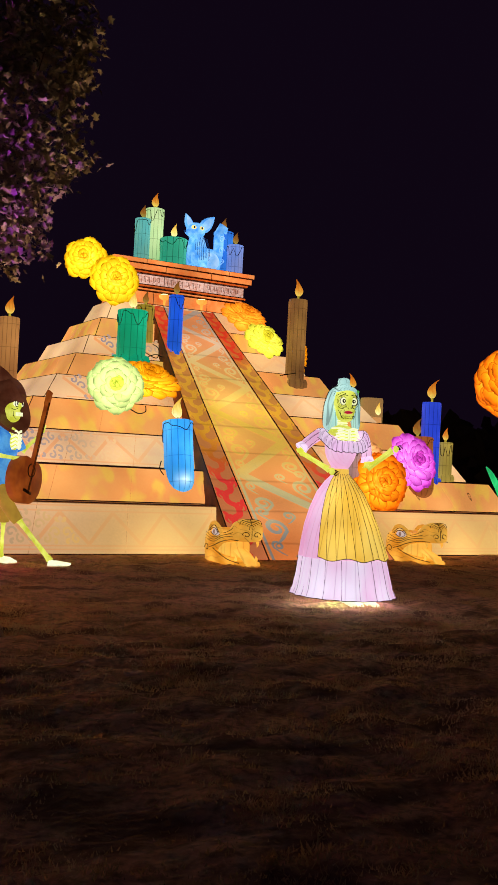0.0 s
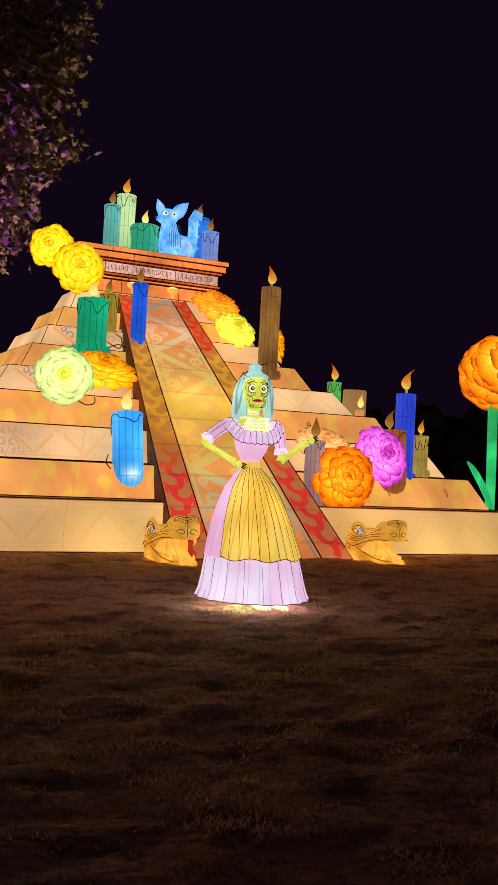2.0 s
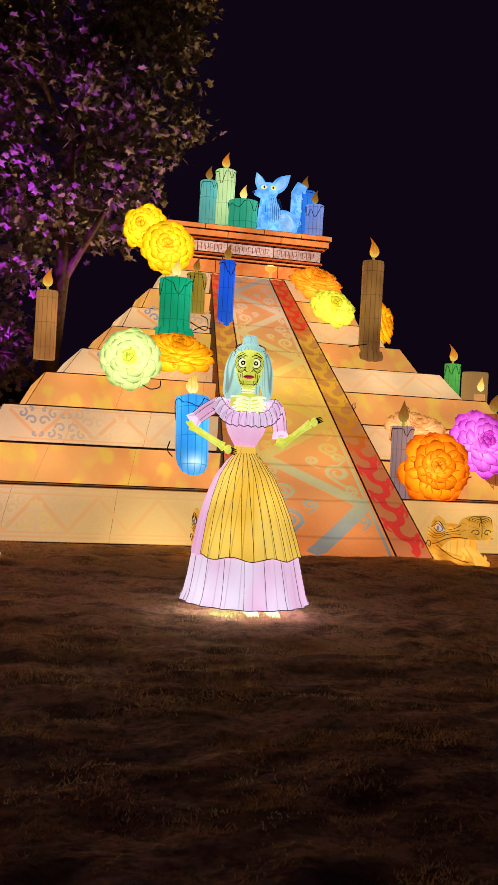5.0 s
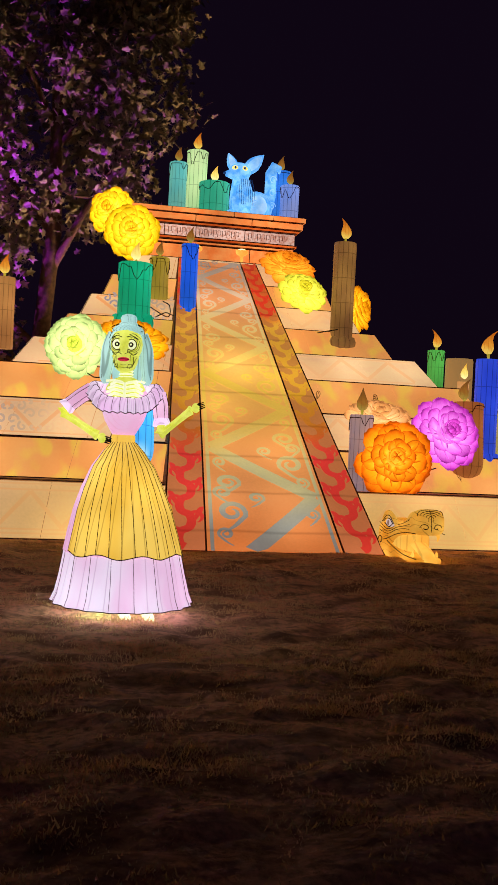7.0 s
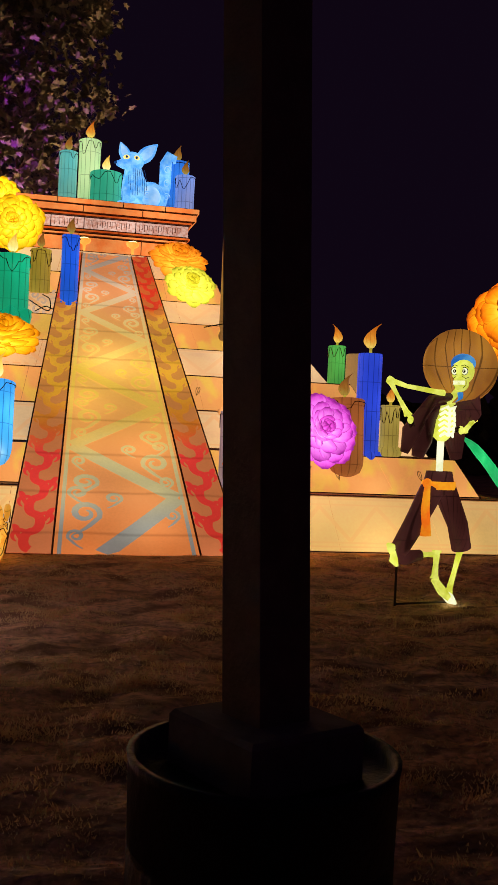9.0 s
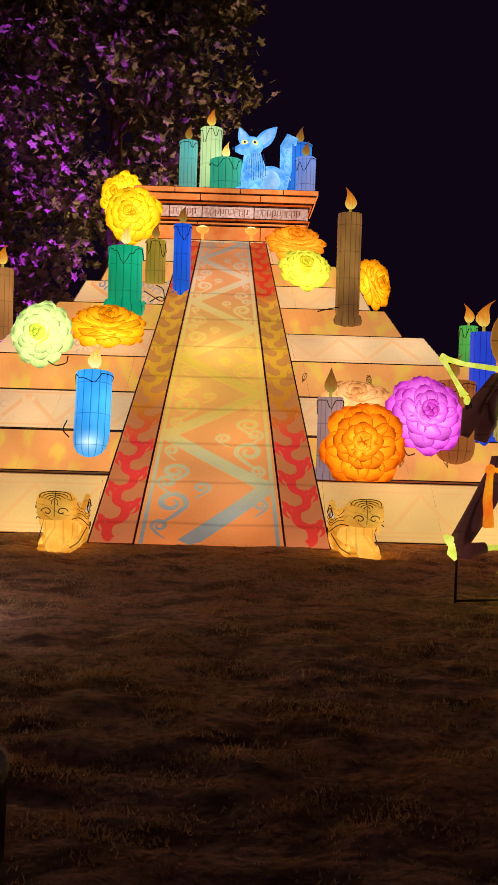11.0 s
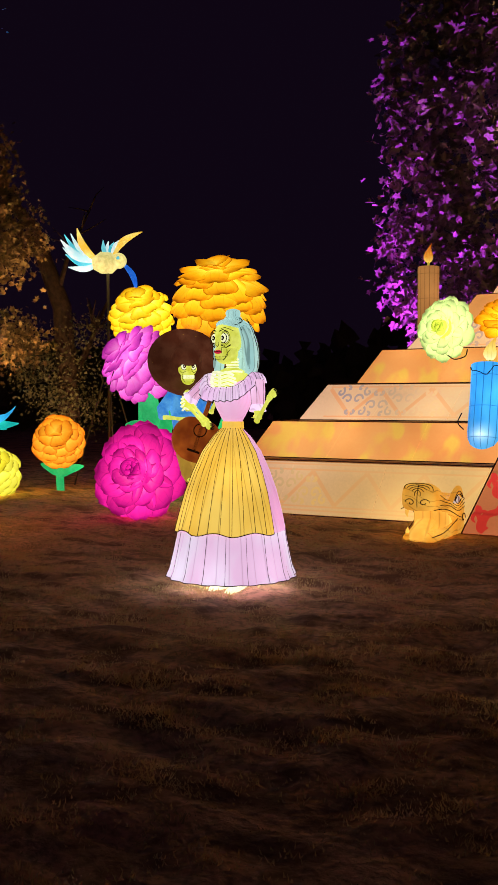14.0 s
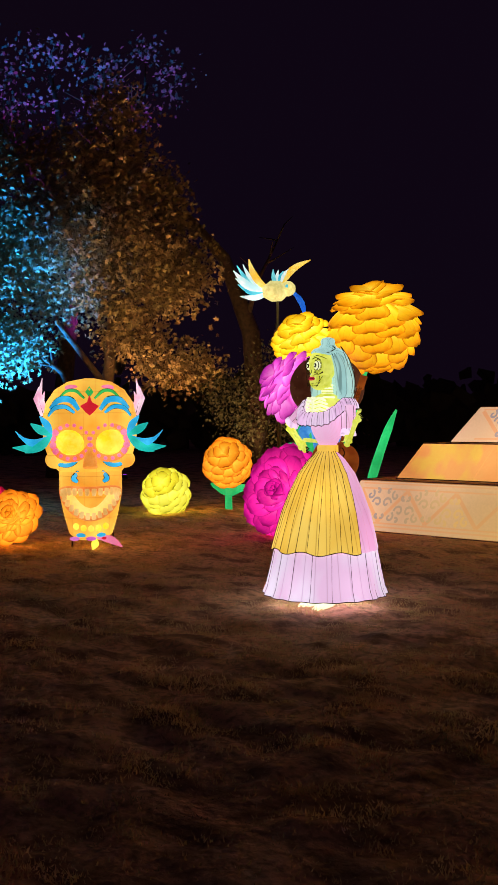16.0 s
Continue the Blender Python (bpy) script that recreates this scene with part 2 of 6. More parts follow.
def build_ground():
    m = Mat("dry_grass_soil")
    big = m.rng(m.noise(0.55, 4), 0.35, 0.65, 0, 1)
    col = m.mix(big, lin("f2bc88"), lin("f8cca0"))
    # dark patches: bare soil, and the shade of lumps put into the colour
    col = m.mix(m.rng(m.noise(1.9, 6, (1, 1.6, 1)), 0.48, 0.62, 0, 0.75), col, lin("6a4428"))
    col = m.mix(m.rng(m.noise(16, 5), 0.45, 0.68, 0, 0.6), col, lin("7c5a34"))
    m.bump(m.noise(14, 9), 0.8, 0.05)
    soil = m.out(col, 0.95)
    mb = MB()
    xs = [-900, -300, -100, -45, -25] + [-18 + 0.3 * i for i in range(24)] + [-10.8 + 0.085 * i for i in range(200)] + [6.5 + 0.4 * i for i in range(14)] + [20, 40, 100, 300, 900]
    ys = [-900, -300, -100, -40, -22] + [-16 + 0.3 * i for i in range(14)] + [-11.8 + 0.085 * i for i in range(130)] + [-0.6 + 0.4 * i for i in range(14)] + [8, 14, 22, 40, 100, 300, 900]
    n = len(ys)
    mb.add([(x, y, ground_z(x, y) if -18 <= x <= 12 and -16 <= y <= 5 else 0) for x in xs for y in ys],
           [(i * n + j, (i + 1) * n + j, (i + 1) * n + j + 1, i * n + j + 1) for i in range(len(xs) - 1) for j in range(n - 1)])
    tagged(put("ground", mb, soil), "uneven lawn of short dry brown grass at night", "ground", kind="structure")
    g = Mat("grass_blades")
    col = g.mix(g.n("ShaderNodeNewGeometry").outputs["Random Per Island"], lin("f6d8a8"), lin("e4cc94"))
    col = g.mix(g.rng(g.noise(1.3, 4), 0.5, 0.62, 0, 0.5), col, lin("9c7c4c"))
    gm = g.out(col, 0.8)
    # thin blades let light through
    tr, mx = g.n("ShaderNodeBsdfTranslucent"), g.n("ShaderNodeMixShader")
    g.link(col, tr.inputs["Color"])
    mx.inputs[0].default_value = 0.5
    g.link(g.b.outputs[0], mx.inputs[1])
    g.link(tr.outputs[0], mx.inputs[2])
    g.link(mx.outputs[0], g.t.nodes["Material Output"].inputs["Surface"])
    # short tufts: many blades round each root, thick on some patches and thin on others
    rs = np.random.RandomState(5)
    gx, gy = np.arange(-13.4, 8.5, 0.1), np.arange(-12.6, -0.4, 0.1)
    hill = np.array([[ground_z(x, y) for y in gy] for x in gx])
    thick = np.array([[noise.noise((x * 1.5, y * 2.1, 1.0)) + 0.6 * noise.noise((x * 4.2, y * 5.0, 4.0)) for y in gy] for x in gx])

    def at(table, x, y):
        u, v = (x - gx[0]) / 0.1, (y - gy[0]) / 0.1
        i, j = u.astype(int), v.astype(int)
        u, v = u - i, v - j
        return (table[i, j] * (1 - u) + table[i + 1, j] * u) * (1 - v) + (table[i, j + 1] * (1 - u) + table[i + 1, j + 1] * u) * v
    tx, ty = rs.uniform(-13, 8, 42000), rs.uniform(-12.3, -0.7, 42000)
    d = at(thick, tx, ty)
    keep = rs.rand(len(tx)) < np.clip(0.42 + 0.85 * d, 0.10, 1.0)
    tx, ty, d = tx[keep], ty[keep], d[keep]
    n = 20
    tall = np.repeat(rs.uniform(0.014, 0.036, len(tx)) * (1 + 0.6 * np.clip(d, -0.5, 0.8)), n)
    x = np.repeat(tx, n) + rs.normal(0, 0.055, len(tall))
    y = np.repeat(ty, n) + rs.normal(0, 0.045, len(tall))
    ok = (x > -13.3) & (x < 8.2) & (y > -12.5) & (y < -0.6)
    x, y, tall = x[ok], y[ok], tall[ok]
    m = len(x)
    z = at(hill, x, y) - 0.006
    a, b, w = rs.uniform(0, 6.283, m), rs.uniform(0, 6.283, m), rs.uniform(0.004, 0.009, m)
    h, l = tall * rs.uniform(0.5, 1.2, m), tall * rs.uniform(0.2, 0.9, m)
    co = np.empty((m, 3, 3))
    co[:, 0] = np.stack((x - w * np.cos(a), y - w * np.sin(a), z), 1)
    co[:, 1] = np.stack((x + w * np.cos(a), y + w * np.sin(a), z), 1)
    co[:, 2] = np.stack((x + l * np.cos(b), y + l * np.sin(b), z + h), 1)
    me = bpy.data.meshes.new("grass")
    me.vertices.add(3 * m)
    me.vertices.foreach_set("co", co.ravel())
    me.loops.add(3 * m)
    me.loops.foreach_set("vertex_index", np.arange(3 * m))
    me.polygons.add(m)
    me.polygons.foreach_set("loop_start", np.arange(0, 3 * m, 3))
    me.update(calc_edges=True)
    me.materials.append(gm)
    tagged(new("grass", me), "short dry tufts of brown and olive grass", "grass", kind="stuff")


build_ground()

# ---- pyramid ----
CY = 4.48
LEVELS = [  # z, half width and front at the foot, half width and front at the head
    (0.0, 5.98, -1.12, 5.72, -0.79), (0.761, 5.343, -0.39, 5.052, -0.06), (1.313, 4.776, 0.25, 4.44, 0.63), (1.876, 4.121, 0.99, 3.816, 1.34),
    (2.430, 3.541, 1.65, 3.21, 2.02), (2.895, 2.948, 2.32, 2.668, 2.635), (3.367, 2.484, 2.84, 2.292, 3.06), (3.779, 2.10, 3.28, 1.92, 3.47), (4.20, 1.74, 3.67, 1.52, 3.90)]
TOPS = [l[0] for l in LEVELS[1:]] + [4.66]


def back(y):
    """Where the back of a tier lies whose front lies at y."""
    return 5.05 + (3.9 - y) * 0.72


def silk_cream():
    m = Mat("cream_silk")
    col = m.mix(m.rng(m.noise(0.7, 3), 0.35, 0.65, 0, 1), lin("e6bc88"), lin("eab47c"))
    col = m.mix(m.rng(m.noise(2.2, 4, (1, 1, 2.5)), 0.5, 0.75, 0, 0.5), col, lin("d4a07c"))
    col = m.mix(m.rng(m.sep()[2], 0.3, 1.6, 0.6, 0.0), col, lin("e8b858"))
    col = m.mix(m.rng(m.sep()[0], -5.0, -2.4, 0.7, 0.0), col, lin("d8ac90"))
    g = m.math("MULTIPLY", m.rng(m.glow_spots(0.9), 0.1, 0.75, 1.30, 0.76), m.rng(m.noise(30, 3), 0.3, 0.7, 0.95, 1.03))
    return m.out(col, 0.6, 0, g)


def silk_orange():
    m = Mat("orange_silk")
    col = m.mix(m.rng(m.noise(1.0, 2), 0.35, 0.65, 0, 1), lin("eba058"), lin("e8924c"))
    col = m.mix(m.rng(m.noise(3.4, 1.5, (1.0, 1.0, 0.45)), 0.48, 0.62, 0, 0.65), col, lin("e8bc48"))
    g = m.math("MULTIPLY", m.rng(m.glow_spots(1.1), 0.1, 0.7, 1.32, 0.80), m.rng(m.noise(30, 3), 0.3, 0.7, 0.95, 1.03))
    return m.out(col, 0.6, 0, g)


CREAM, ORANGE = silk_cream(), silk_orange()
TRIM = plain("dark_trim", "3a1608", 0.6, 0.0, "5a2810", 20)
SEAM = lantern("seam_silk", "b87a44", "c08450", 0.5, 0.8, 1.0)
LEDGE = plain("ledge_cloth", "a87048", 0.8, 0.0, "b88054", 8)


def front_point(level, x, f, off=0.0):
    """A point on the front of a tier: x, f from 0 (foot) to 1 (head)."""
    z0, w0, y0, w1, y1 = LEVELS[level]
    z1 = TOPS[level]
    n = Vector((0, -(z1 - z0), (y1 - y0))).normalized()
    return Vector((x, y0 + (y1 - y0) * f, z0 + (z1 - z0) * f)) + n * off


def side_point(level, s, y, f, off=0.0):
    z0, w0, y0, w1, y1 = LEVELS[level]
    z1 = TOPS[level]
    n = Vector((s * (z1 - z0), 0, (w0 - w1))).normalized()
    return Vector((s * (w0 + (w1 - w0) * f), y, z0 + (z1 - z0) * f)) + n * off


def build_pyramid():
    root = thing("stepped_pyramid", (0, 0, 0), "large glowing cream and orange silk lantern shaped as a stepped pyramid", "pyramid lantern")
    for k, (z0, w0, y0, w1, y1) in enumerate(LEVELS):
        z1 = TOPS[k]
        mat = ORANGE if k % 2 else CREAM
        mb = MB()
        lo = [(-w0, y0, z0), (w0, y0, z0), (w0, back(y0), z0), (-w0, back(y0), z0)]
        hi = [(-w1, y1, z1), (w1, y1, z1), (w1, back(y1), z1), (-w1, back(y1), z1)]
        mb.loft([lo, hi], 0)
        mb.k[-1] = 1
        tier = put("tier", mb, [SEAM, LEDGE], root, smooth=False)
        # silk panels between thin seams, front and flanks
        n = max(2, round(w0 / 1.35))
        e = 0.004 / w0

        def panel(points):
            pb = MB()
            inner = [p - q for p, q in points]
            outer = [p for p, q in points]
            pb.loft([inner, outer], 0)
            put("panel", pb, mat, tier, smooth=False)
        for s in (-1, 1):
            for i in range(n):
                a, b = i / n + e, (i + 1) / n - e
                pts = []
                for f, w in ((0.03, w0 + (w1 - w0) * 0.03), (0.97, w0 + (w1 - w0) * 0.97)):
                    for q in ((a, b) if f < 0.5 else (b, a)):
                        p = front_point(k, s * q * w, f, 0.014)
                        pts.append((p, p - front_point(k, s * q * w, f, 0.002)))
                panel(pts)
            for i in range(4):
                a, b = -1 + 2 * (i / 4) + 0.006, -1 + 2 * (i + 1) / 4 - 0.006
                pts = []
                for f in (0.03, 0.97):
                    yf = y0 + (y1 - y0) * f
                    c, d = (back(yf) + yf) / 2, (back(yf) - yf) / 2
                    for q in ((a, b) if f < 0.5 else (b, a)):
                        p = side_point(k, s, c + q * d, f, 0.014)
                        pts.append((p, p - side_point(k, s, c + q * d, f, 0.002)))
                panel(pts)
        tb = MB()
        for z, w, y in ((z0 + 0.012, w0 + 0.01, y0 - 0.01), (z1, w1, y1)):
            c = [(-w, y, z), (w, y, z), (w, back(y), z), (-w, back(y), z)]
            for i in range(4):
                tb.tube([c[i], c[(i + 1) % 4]], 0.009, 0, 6)
        for i in range(4):
            tb.tube([lo[i], hi[i]], 0.010, 0, 6)
        put("edge_trim", tb, TRIM, tier, label="dark wire frame edge")
        if k in (0, 2, 4, 6):
            paint_tier(tier, k)
        else:
            paint_leaves(tier, k)
    return root


def paint_tier(tier, k):
    """Borders, a zigzag and grey scrolls painted on a cream tier, fading towards the ramp."""
    z0, w0, y0, w1, y1 = LEVELS[k]
    h = TOPS[k] - z0
    mats = []
    for name, c, a in (("tan_paint", "e89050", 0.9), ("grey_paint", "586a92", 1.0)):
        m = Mat(name)
        x = m.sep()[0]
        # strong near the left corner, faint elsewhere
        reach = 2.1 if name == "grey_paint" else 3.0
        f = m.rng(x, -w0, -w0 + reach, a, 0.0 if name == "grey_paint" else 0.25)
        f = m.math("MULTIPLY", f, m.rng(m.noise(1.5, 3), 0.3, 0.7, 0.7, 1.0))
        col = m.mix(f, m.mix(m.rng(m.sep()[2], 0.3, 1.6, 0.6, 0.0), lin("e8b882"), lin("e8b858")), lin(c))
        if name == "tan_paint":
            col = m.mix(m.rng(x, -5.0, -2.4, 0.4, 0.0), col, lin("d8a084"))
        mats.append(m.out(col, 0.6, 0, m.rng(m.glow_spots(0.9), 0.1, 0.75, 1.30, 0.76)))
    fn = lambda x, z: front_point(k, x, z / h, 0.020)
    fn2 = lambda x, z: front_point(k, x, z / h, 0.024)
    a, b = -w1 + 0.08, w1 - 0.08
    for q in ((0.10, 0.17, 0.83, 0.93) if k == 0 else (0.10, 0.90)):
        mb = MB()
        mb.strip([(a + (b - a) * i / 30, q * h) for i in range(31)], 0.022, fn)
        put("painted_line", mb, mats[0], tier, smooth=False)
    n = round((b - a) / 0.42)
    lo, hi = (0.20 * h, 0.80 * h) if k == 0 else (0.15 * h, 0.85 * h)
    zig = [(a + (b - a) * i / n, lo if i % 2 else hi) for i in range(n + 1)]
    for p, q in zip(zig, zig[1:]):
        mb = MB()
        mb.strip([p, ((p[0] + q[0]) / 2, (p[1] + q[1]) / 2), q], 0.055, fn)
        put("painted_zigzag", mb, mats[0], tier, smooth=False)
    for i in range(1, n):
        x = zig[i][0]
        if x > -w0 + 2.3:
            break
        c = lo + (hi - lo) * (0.62 if i % 2 else 0.38)
        for e in (-1, 1):
            up = 1 if i % 2 else -1
            for ox, oz, t0, r in ((0.085, -0.01, 0.0, 0.085), (0.23, 0.10 * up, 2.0, 0.075), (0.05, -0.19 * up, 4.0, 0.05), (0.10, 0.15 * up, 1.0, 0.05)):
                mb = MB()
                mb.strip([(x + e * (ox + (r - 0.012 * t) * math.cos(t + t0)), c + oz + (r - 0.012 * t) * math.sin(t + t0)) for t in [0.35 * j for j in range(18)]], 0.034, fn2)
                put("painted_scroll", mb, mats[1], tier, smooth=False)


def paint_leaves(tier, k):
    """A few outlined leaves painted on an orange tier."""
    z0, w0, y0, w1, y1 = LEVELS[k]
    h = TOPS[k] - z0
    ink = plain("leaf_ink", "8a8a48", 0.7)
    rs = random.Random(40 + k)
    for i in range(3):
        x = rs.uniform(1.2, max(1.3, w1 - 0.3))
        if k > 4:
            break
        c, s, t = rs.uniform(0.4, 0.6) * h, 0.07, rs.uniform(-0.5, 0.5)
        mb = MB()
        ring = [(math.sin(a) * 0.55 * math.sin(a / 2), -math.cos(a / 1.0)) for a in [2 * math.pi * j / 20 for j in range(21)]]
        rot = lambda p: (x + s * (p[0] * math.cos(t) - p[1] * math.sin(t)), c + s * (p[0] * math.sin(t) + p[1] * math.cos(t)))
        mb.strip([rot(p) for p in ring], 0.009, lambda u, v: front_point(k, u, v / h, 0.019))
        mb.strip([rot((0, -1.2)), rot((0, 0.8))], 0.007, lambda u, v: front_point(k, u, v / h, 0.019))
        put("painted_leaf", mb, ink, tier, smooth=False)


PYRAMID = build_pyramid()


# ---- painted ramp up the front ----
R0, R1 = Vector((0, -1.85, 0.0)), Vector((0, 3.93, 4.66))
RN = Vector((0, -(R1.z - R0.z), R1.y - R0.y)).normalized()
LEN = (R1 - R0).length


def ramp_half(s, inner):
    a, b = (0.915, 0.43) if inner else (1.465, 0.72)
    return a + (b - a) * s


def ramp_point(x, s, off=0.0):
    return Vector((x, 0, 0)) + R0.lerp(R1, s) + RN * off


def on_cloth(off):
    """(a, d): a across the middle cloth from -1 to 1, d metres up the slope."""
    return lambda a, d: ramp_point(a * ramp_half(d / LEN, True), d / LEN, off)


def on_band(s, off):
    return lambda a, d: ramp_point(s * ((ramp_half(d / LEN, True) + ramp_half(d / LEN, False)) / 2 + a * (ramp_half(d / LEN, False) - ramp_half(d / LEN, True)) / 2), d / LEN, off)


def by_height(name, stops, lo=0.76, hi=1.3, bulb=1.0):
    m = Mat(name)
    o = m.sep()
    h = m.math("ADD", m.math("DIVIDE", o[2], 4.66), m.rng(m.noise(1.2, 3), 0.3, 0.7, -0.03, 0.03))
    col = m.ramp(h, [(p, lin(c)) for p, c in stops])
    g = m.math("MULTIPLY", m.rng(m.glow_spots(bulb), 0.08, 0.7, hi, lo), m.rng(m.noise(30, 3), 0.3, 0.7, 0.95, 1.03))
    # soft cross seams of the silk
    fold = m.math("ABSOLUTE", m.math("SUBTRACT", m.math("FRACT", m.math("ADD", m.math("DIVIDE", o[2], 0.475), m.rng(m.noise(2, 2), 0.3, 0.7, -0.02, 0.02))), 0.5))
    g = m.math("MULTIPLY", g, m.rng(fold, 0.0, 0.05, 0.72, 1.0))
    return m.out(col, 0.6, 0, g)


def scroll(cx, cy, w, h, flip=1):
    """A leaf volute as 2D points: a long tail that rolls up into a spiral."""
    pts = [(0.55 - 0.9 * t + 0.25 * t * t, -1.0 + 0.62 * t) for t in [i / 6 for i in range(6)]]
    for i in range(20):
        t = i / 19
        a = math.radians(200 - 460 * t)
        r = 0.52 * (1 - 0.74 * t)
        pts.append((0.12 + r * math.cos(a), 0.15 + r * math.sin(a) * 1.1))
    return [(cx + flip * p[0] * w, cy + p[1] * h / 1.6) for p in pts]


def build_ramp():
    root = thing("painted_ramp", (0, 0, 0), "sloping orange silk stair ramp with painted zigzag and red scroll borders", "ramp lantern")
    mb = MB()
    w0, w1 = ramp_half(0, False), ramp_half(1, False)
    dz = Vector((0, 0.75, 0))
    a = [ramp_point(-w0, 0), ramp_point(w0, 0), ramp_point(w0, 0) + dz, ramp_point(-w0, 0) + dz]
    b = [ramp_point(-w1, 1), ramp_point(w1, 1), ramp_point(w1, 1) + dz * 0.4, ramp_point(-w1, 1) + dz * 0.4]
    mb.loft([a, b], 0)
    put("ramp_body", mb, plain("ramp_side", "6a3414", 0.7, 0, "8a4a20", 6), root, smooth=False)
    # hues change with height; the brighter middle is inner glow put into the colours
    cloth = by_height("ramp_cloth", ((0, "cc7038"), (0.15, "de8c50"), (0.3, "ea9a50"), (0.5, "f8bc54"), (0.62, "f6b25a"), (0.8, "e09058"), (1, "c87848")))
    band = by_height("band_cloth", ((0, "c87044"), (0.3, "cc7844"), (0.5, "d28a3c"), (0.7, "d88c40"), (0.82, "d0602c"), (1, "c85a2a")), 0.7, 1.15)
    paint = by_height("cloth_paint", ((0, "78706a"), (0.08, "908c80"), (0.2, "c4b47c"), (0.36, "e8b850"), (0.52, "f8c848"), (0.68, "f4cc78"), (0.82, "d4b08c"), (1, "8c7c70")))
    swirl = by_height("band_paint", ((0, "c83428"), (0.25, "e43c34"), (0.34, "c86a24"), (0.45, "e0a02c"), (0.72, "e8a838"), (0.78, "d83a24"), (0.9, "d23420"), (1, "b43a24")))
    cb = MB()
    for i in range(24):
        s0, s1 = i / 24, (i + 1) / 24
        h0, h1 = ramp_half(s0, True) - 0.012, ramp_half(s1, True) - 0.012
        cb.add([ramp_point(-h0, s0, 0.010), ramp_point(h0, s0, 0.010), ramp_point(h1, s1, 0.010), ramp_point(-h1, s1, 0.010)], [(0, 1, 2, 3)])
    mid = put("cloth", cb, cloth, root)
    for s in (-1, 1):
        bb = MB()
        for i in range(24):
            s0, s1 = i / 24, (i + 1) / 24
            q = [ramp_point(s * (ramp_half(t, inn) + (0.014 if inn else -0.006)), t, 0.016) for t, inn in ((s0, True), (s0, False), (s1, False), (s1, True))]
            bb.add(q if s > 0 else q[::-1], [(0, 1, 2, 3)])
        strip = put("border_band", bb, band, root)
        sb = MB()
        fn = on_band(s, 0.021)
        d = 0.06
        k = lambda dd: (ramp_half(max(min(dd, LEN), 0) / LEN, False) - ramp_half(max(min(dd, LEN), 0) / LEN, True)) / 2
        while d < LEN - 0.25:
            q = k(d) / 0.275
            w = 0.62 * q
            f2 = lambda x, y: fn(x / k(y), min(y, LEN))
            f4 = lambda x, y: fn(x / k(y), min(y, LEN)) + RN * 0.003
            f5 = lambda x, y: fn(x / k(y), min(y, LEN)) + RN * 0.005
            sb2 = MB()
            sb2.strip([(0.085 * q * math.sin(2 * math.pi * i / 24), d + w * (i / 24 - 0.05 * math.sin(4 * math.pi * i / 24))) for i in range(25)], 0.125 * q, f2)
            for ph, e in ((0.25, 1), (0.75, -1)):
                cx, cy = e * 0.10 * q, d + ph * w
                # a hook that rolls back over each bend, and a leaf tip above it
                sb2.strip([(cx + e * q * (0.02 + (0.125 - 0.017 * t) * math.cos(t - 1.2)), cy + q * (0.09 + (0.125 - 0.017 * t) * math.sin(t - 1.2))) for t in [0.3 * j for j in range(16)]], 0.068 * q, f4, taper=True)
                sb2.strip([(cx + e * q * (0.04 + 0.10 * t), cy + q * (0.02 + 0.24 * t + 0.05 * math.sin(3 * t))) for t in [j / 7 for j in range(8)]], 0.085 * q, f5, taper=True)
            put("painted_curl", sb2, swirl, strip, smooth=False)
            d += w
    # zigzag stripe and scrolls on the middle cloth
    k = lambda dd: ramp_half(max(min(dd, LEN), 0) / LEN, True)
    f3 = lambda off: (lambda x, y: ramp_point(x, max(min(y, LEN), 0) / LEN, off))
    tips = [(-0.35, 0.0)]
    d, side, step = 1.05, 1, 1.08
    while d < LEN:
        tips.append((side * 0.84, d))
        side, step = -side, step * 0.93
        d += step
    tips.append((0.0, LEN))
    for nz, ((a0, d0), (a1, d1)) in enumerate(zip(tips, tips[1:])):
        zb = MB()
        pts = [((a0 + (a1 - a0) * t) * k(d0 + (d1 - d0) * t), d0 + (d1 - d0) * t) for t in [i / 8 for i in range(9)]]
        zb.strip(pts, 0.20 * k((d0 + d1) / 2) / 0.9 + 0.02, f3(0.015 + 0.0025 * (nz % 2)))
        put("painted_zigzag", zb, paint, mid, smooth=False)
        m = (d0 + d1) / 2
        side = -1 if a1 > a0 else 1
        sc = k(m)
        for cx, cy, w, h, fl, th in ((side * 0.52, m + 0.16 * sc, 0.42, 0.62, side, 0.10), (side * 0.70, m + 0.62 * sc, 0.26, 0.36, -side, 0.07), (side * 0.74, m - 0.28 * sc, 0.22, 0.34, -side, 0.06),
                                 (-side * 0.56, m - 0.34 * sc, 0.40, 0.46, -side, 0.09), (-side * 0.72, m + 0.18 * sc, 0.2, 0.34, side, 0.06), (side * 0.12, m + 0.52 * sc, 0.24, 0.3, side, 0.06)):
            if 0.05 < cy - h / 2 * sc and cy + h / 2 * sc < LEN:
                s2 = MB()
                s2.strip(scroll(cx * sc, cy, w * sc, h * sc, fl), th * sc, f3(0.020), taper=True)
                put("painted_scroll", s2, paint, mid, smooth=False)
    for s in (-1, 1):
        lb = MB()
        pts = [(s * 0.91 * k(LEN * i / 20), LEN * i / 20) for i in range(21)]
        lb.strip(pts, 0.05, f3(0.013))
        put("border_line", lb, paint, mid, smooth=False)
    sb = MB()
    for s in (-1, 1):
        for inner in (True, False):
            sb.tube([ramp_point(s * ramp_half(t, inner), t, 0.014) for t in (0, 0.5, 1)], 0.011, 0, 6)
    put("edge_trim", sb, TRIM, root, label="dark wire frame edge")


build_ramp()


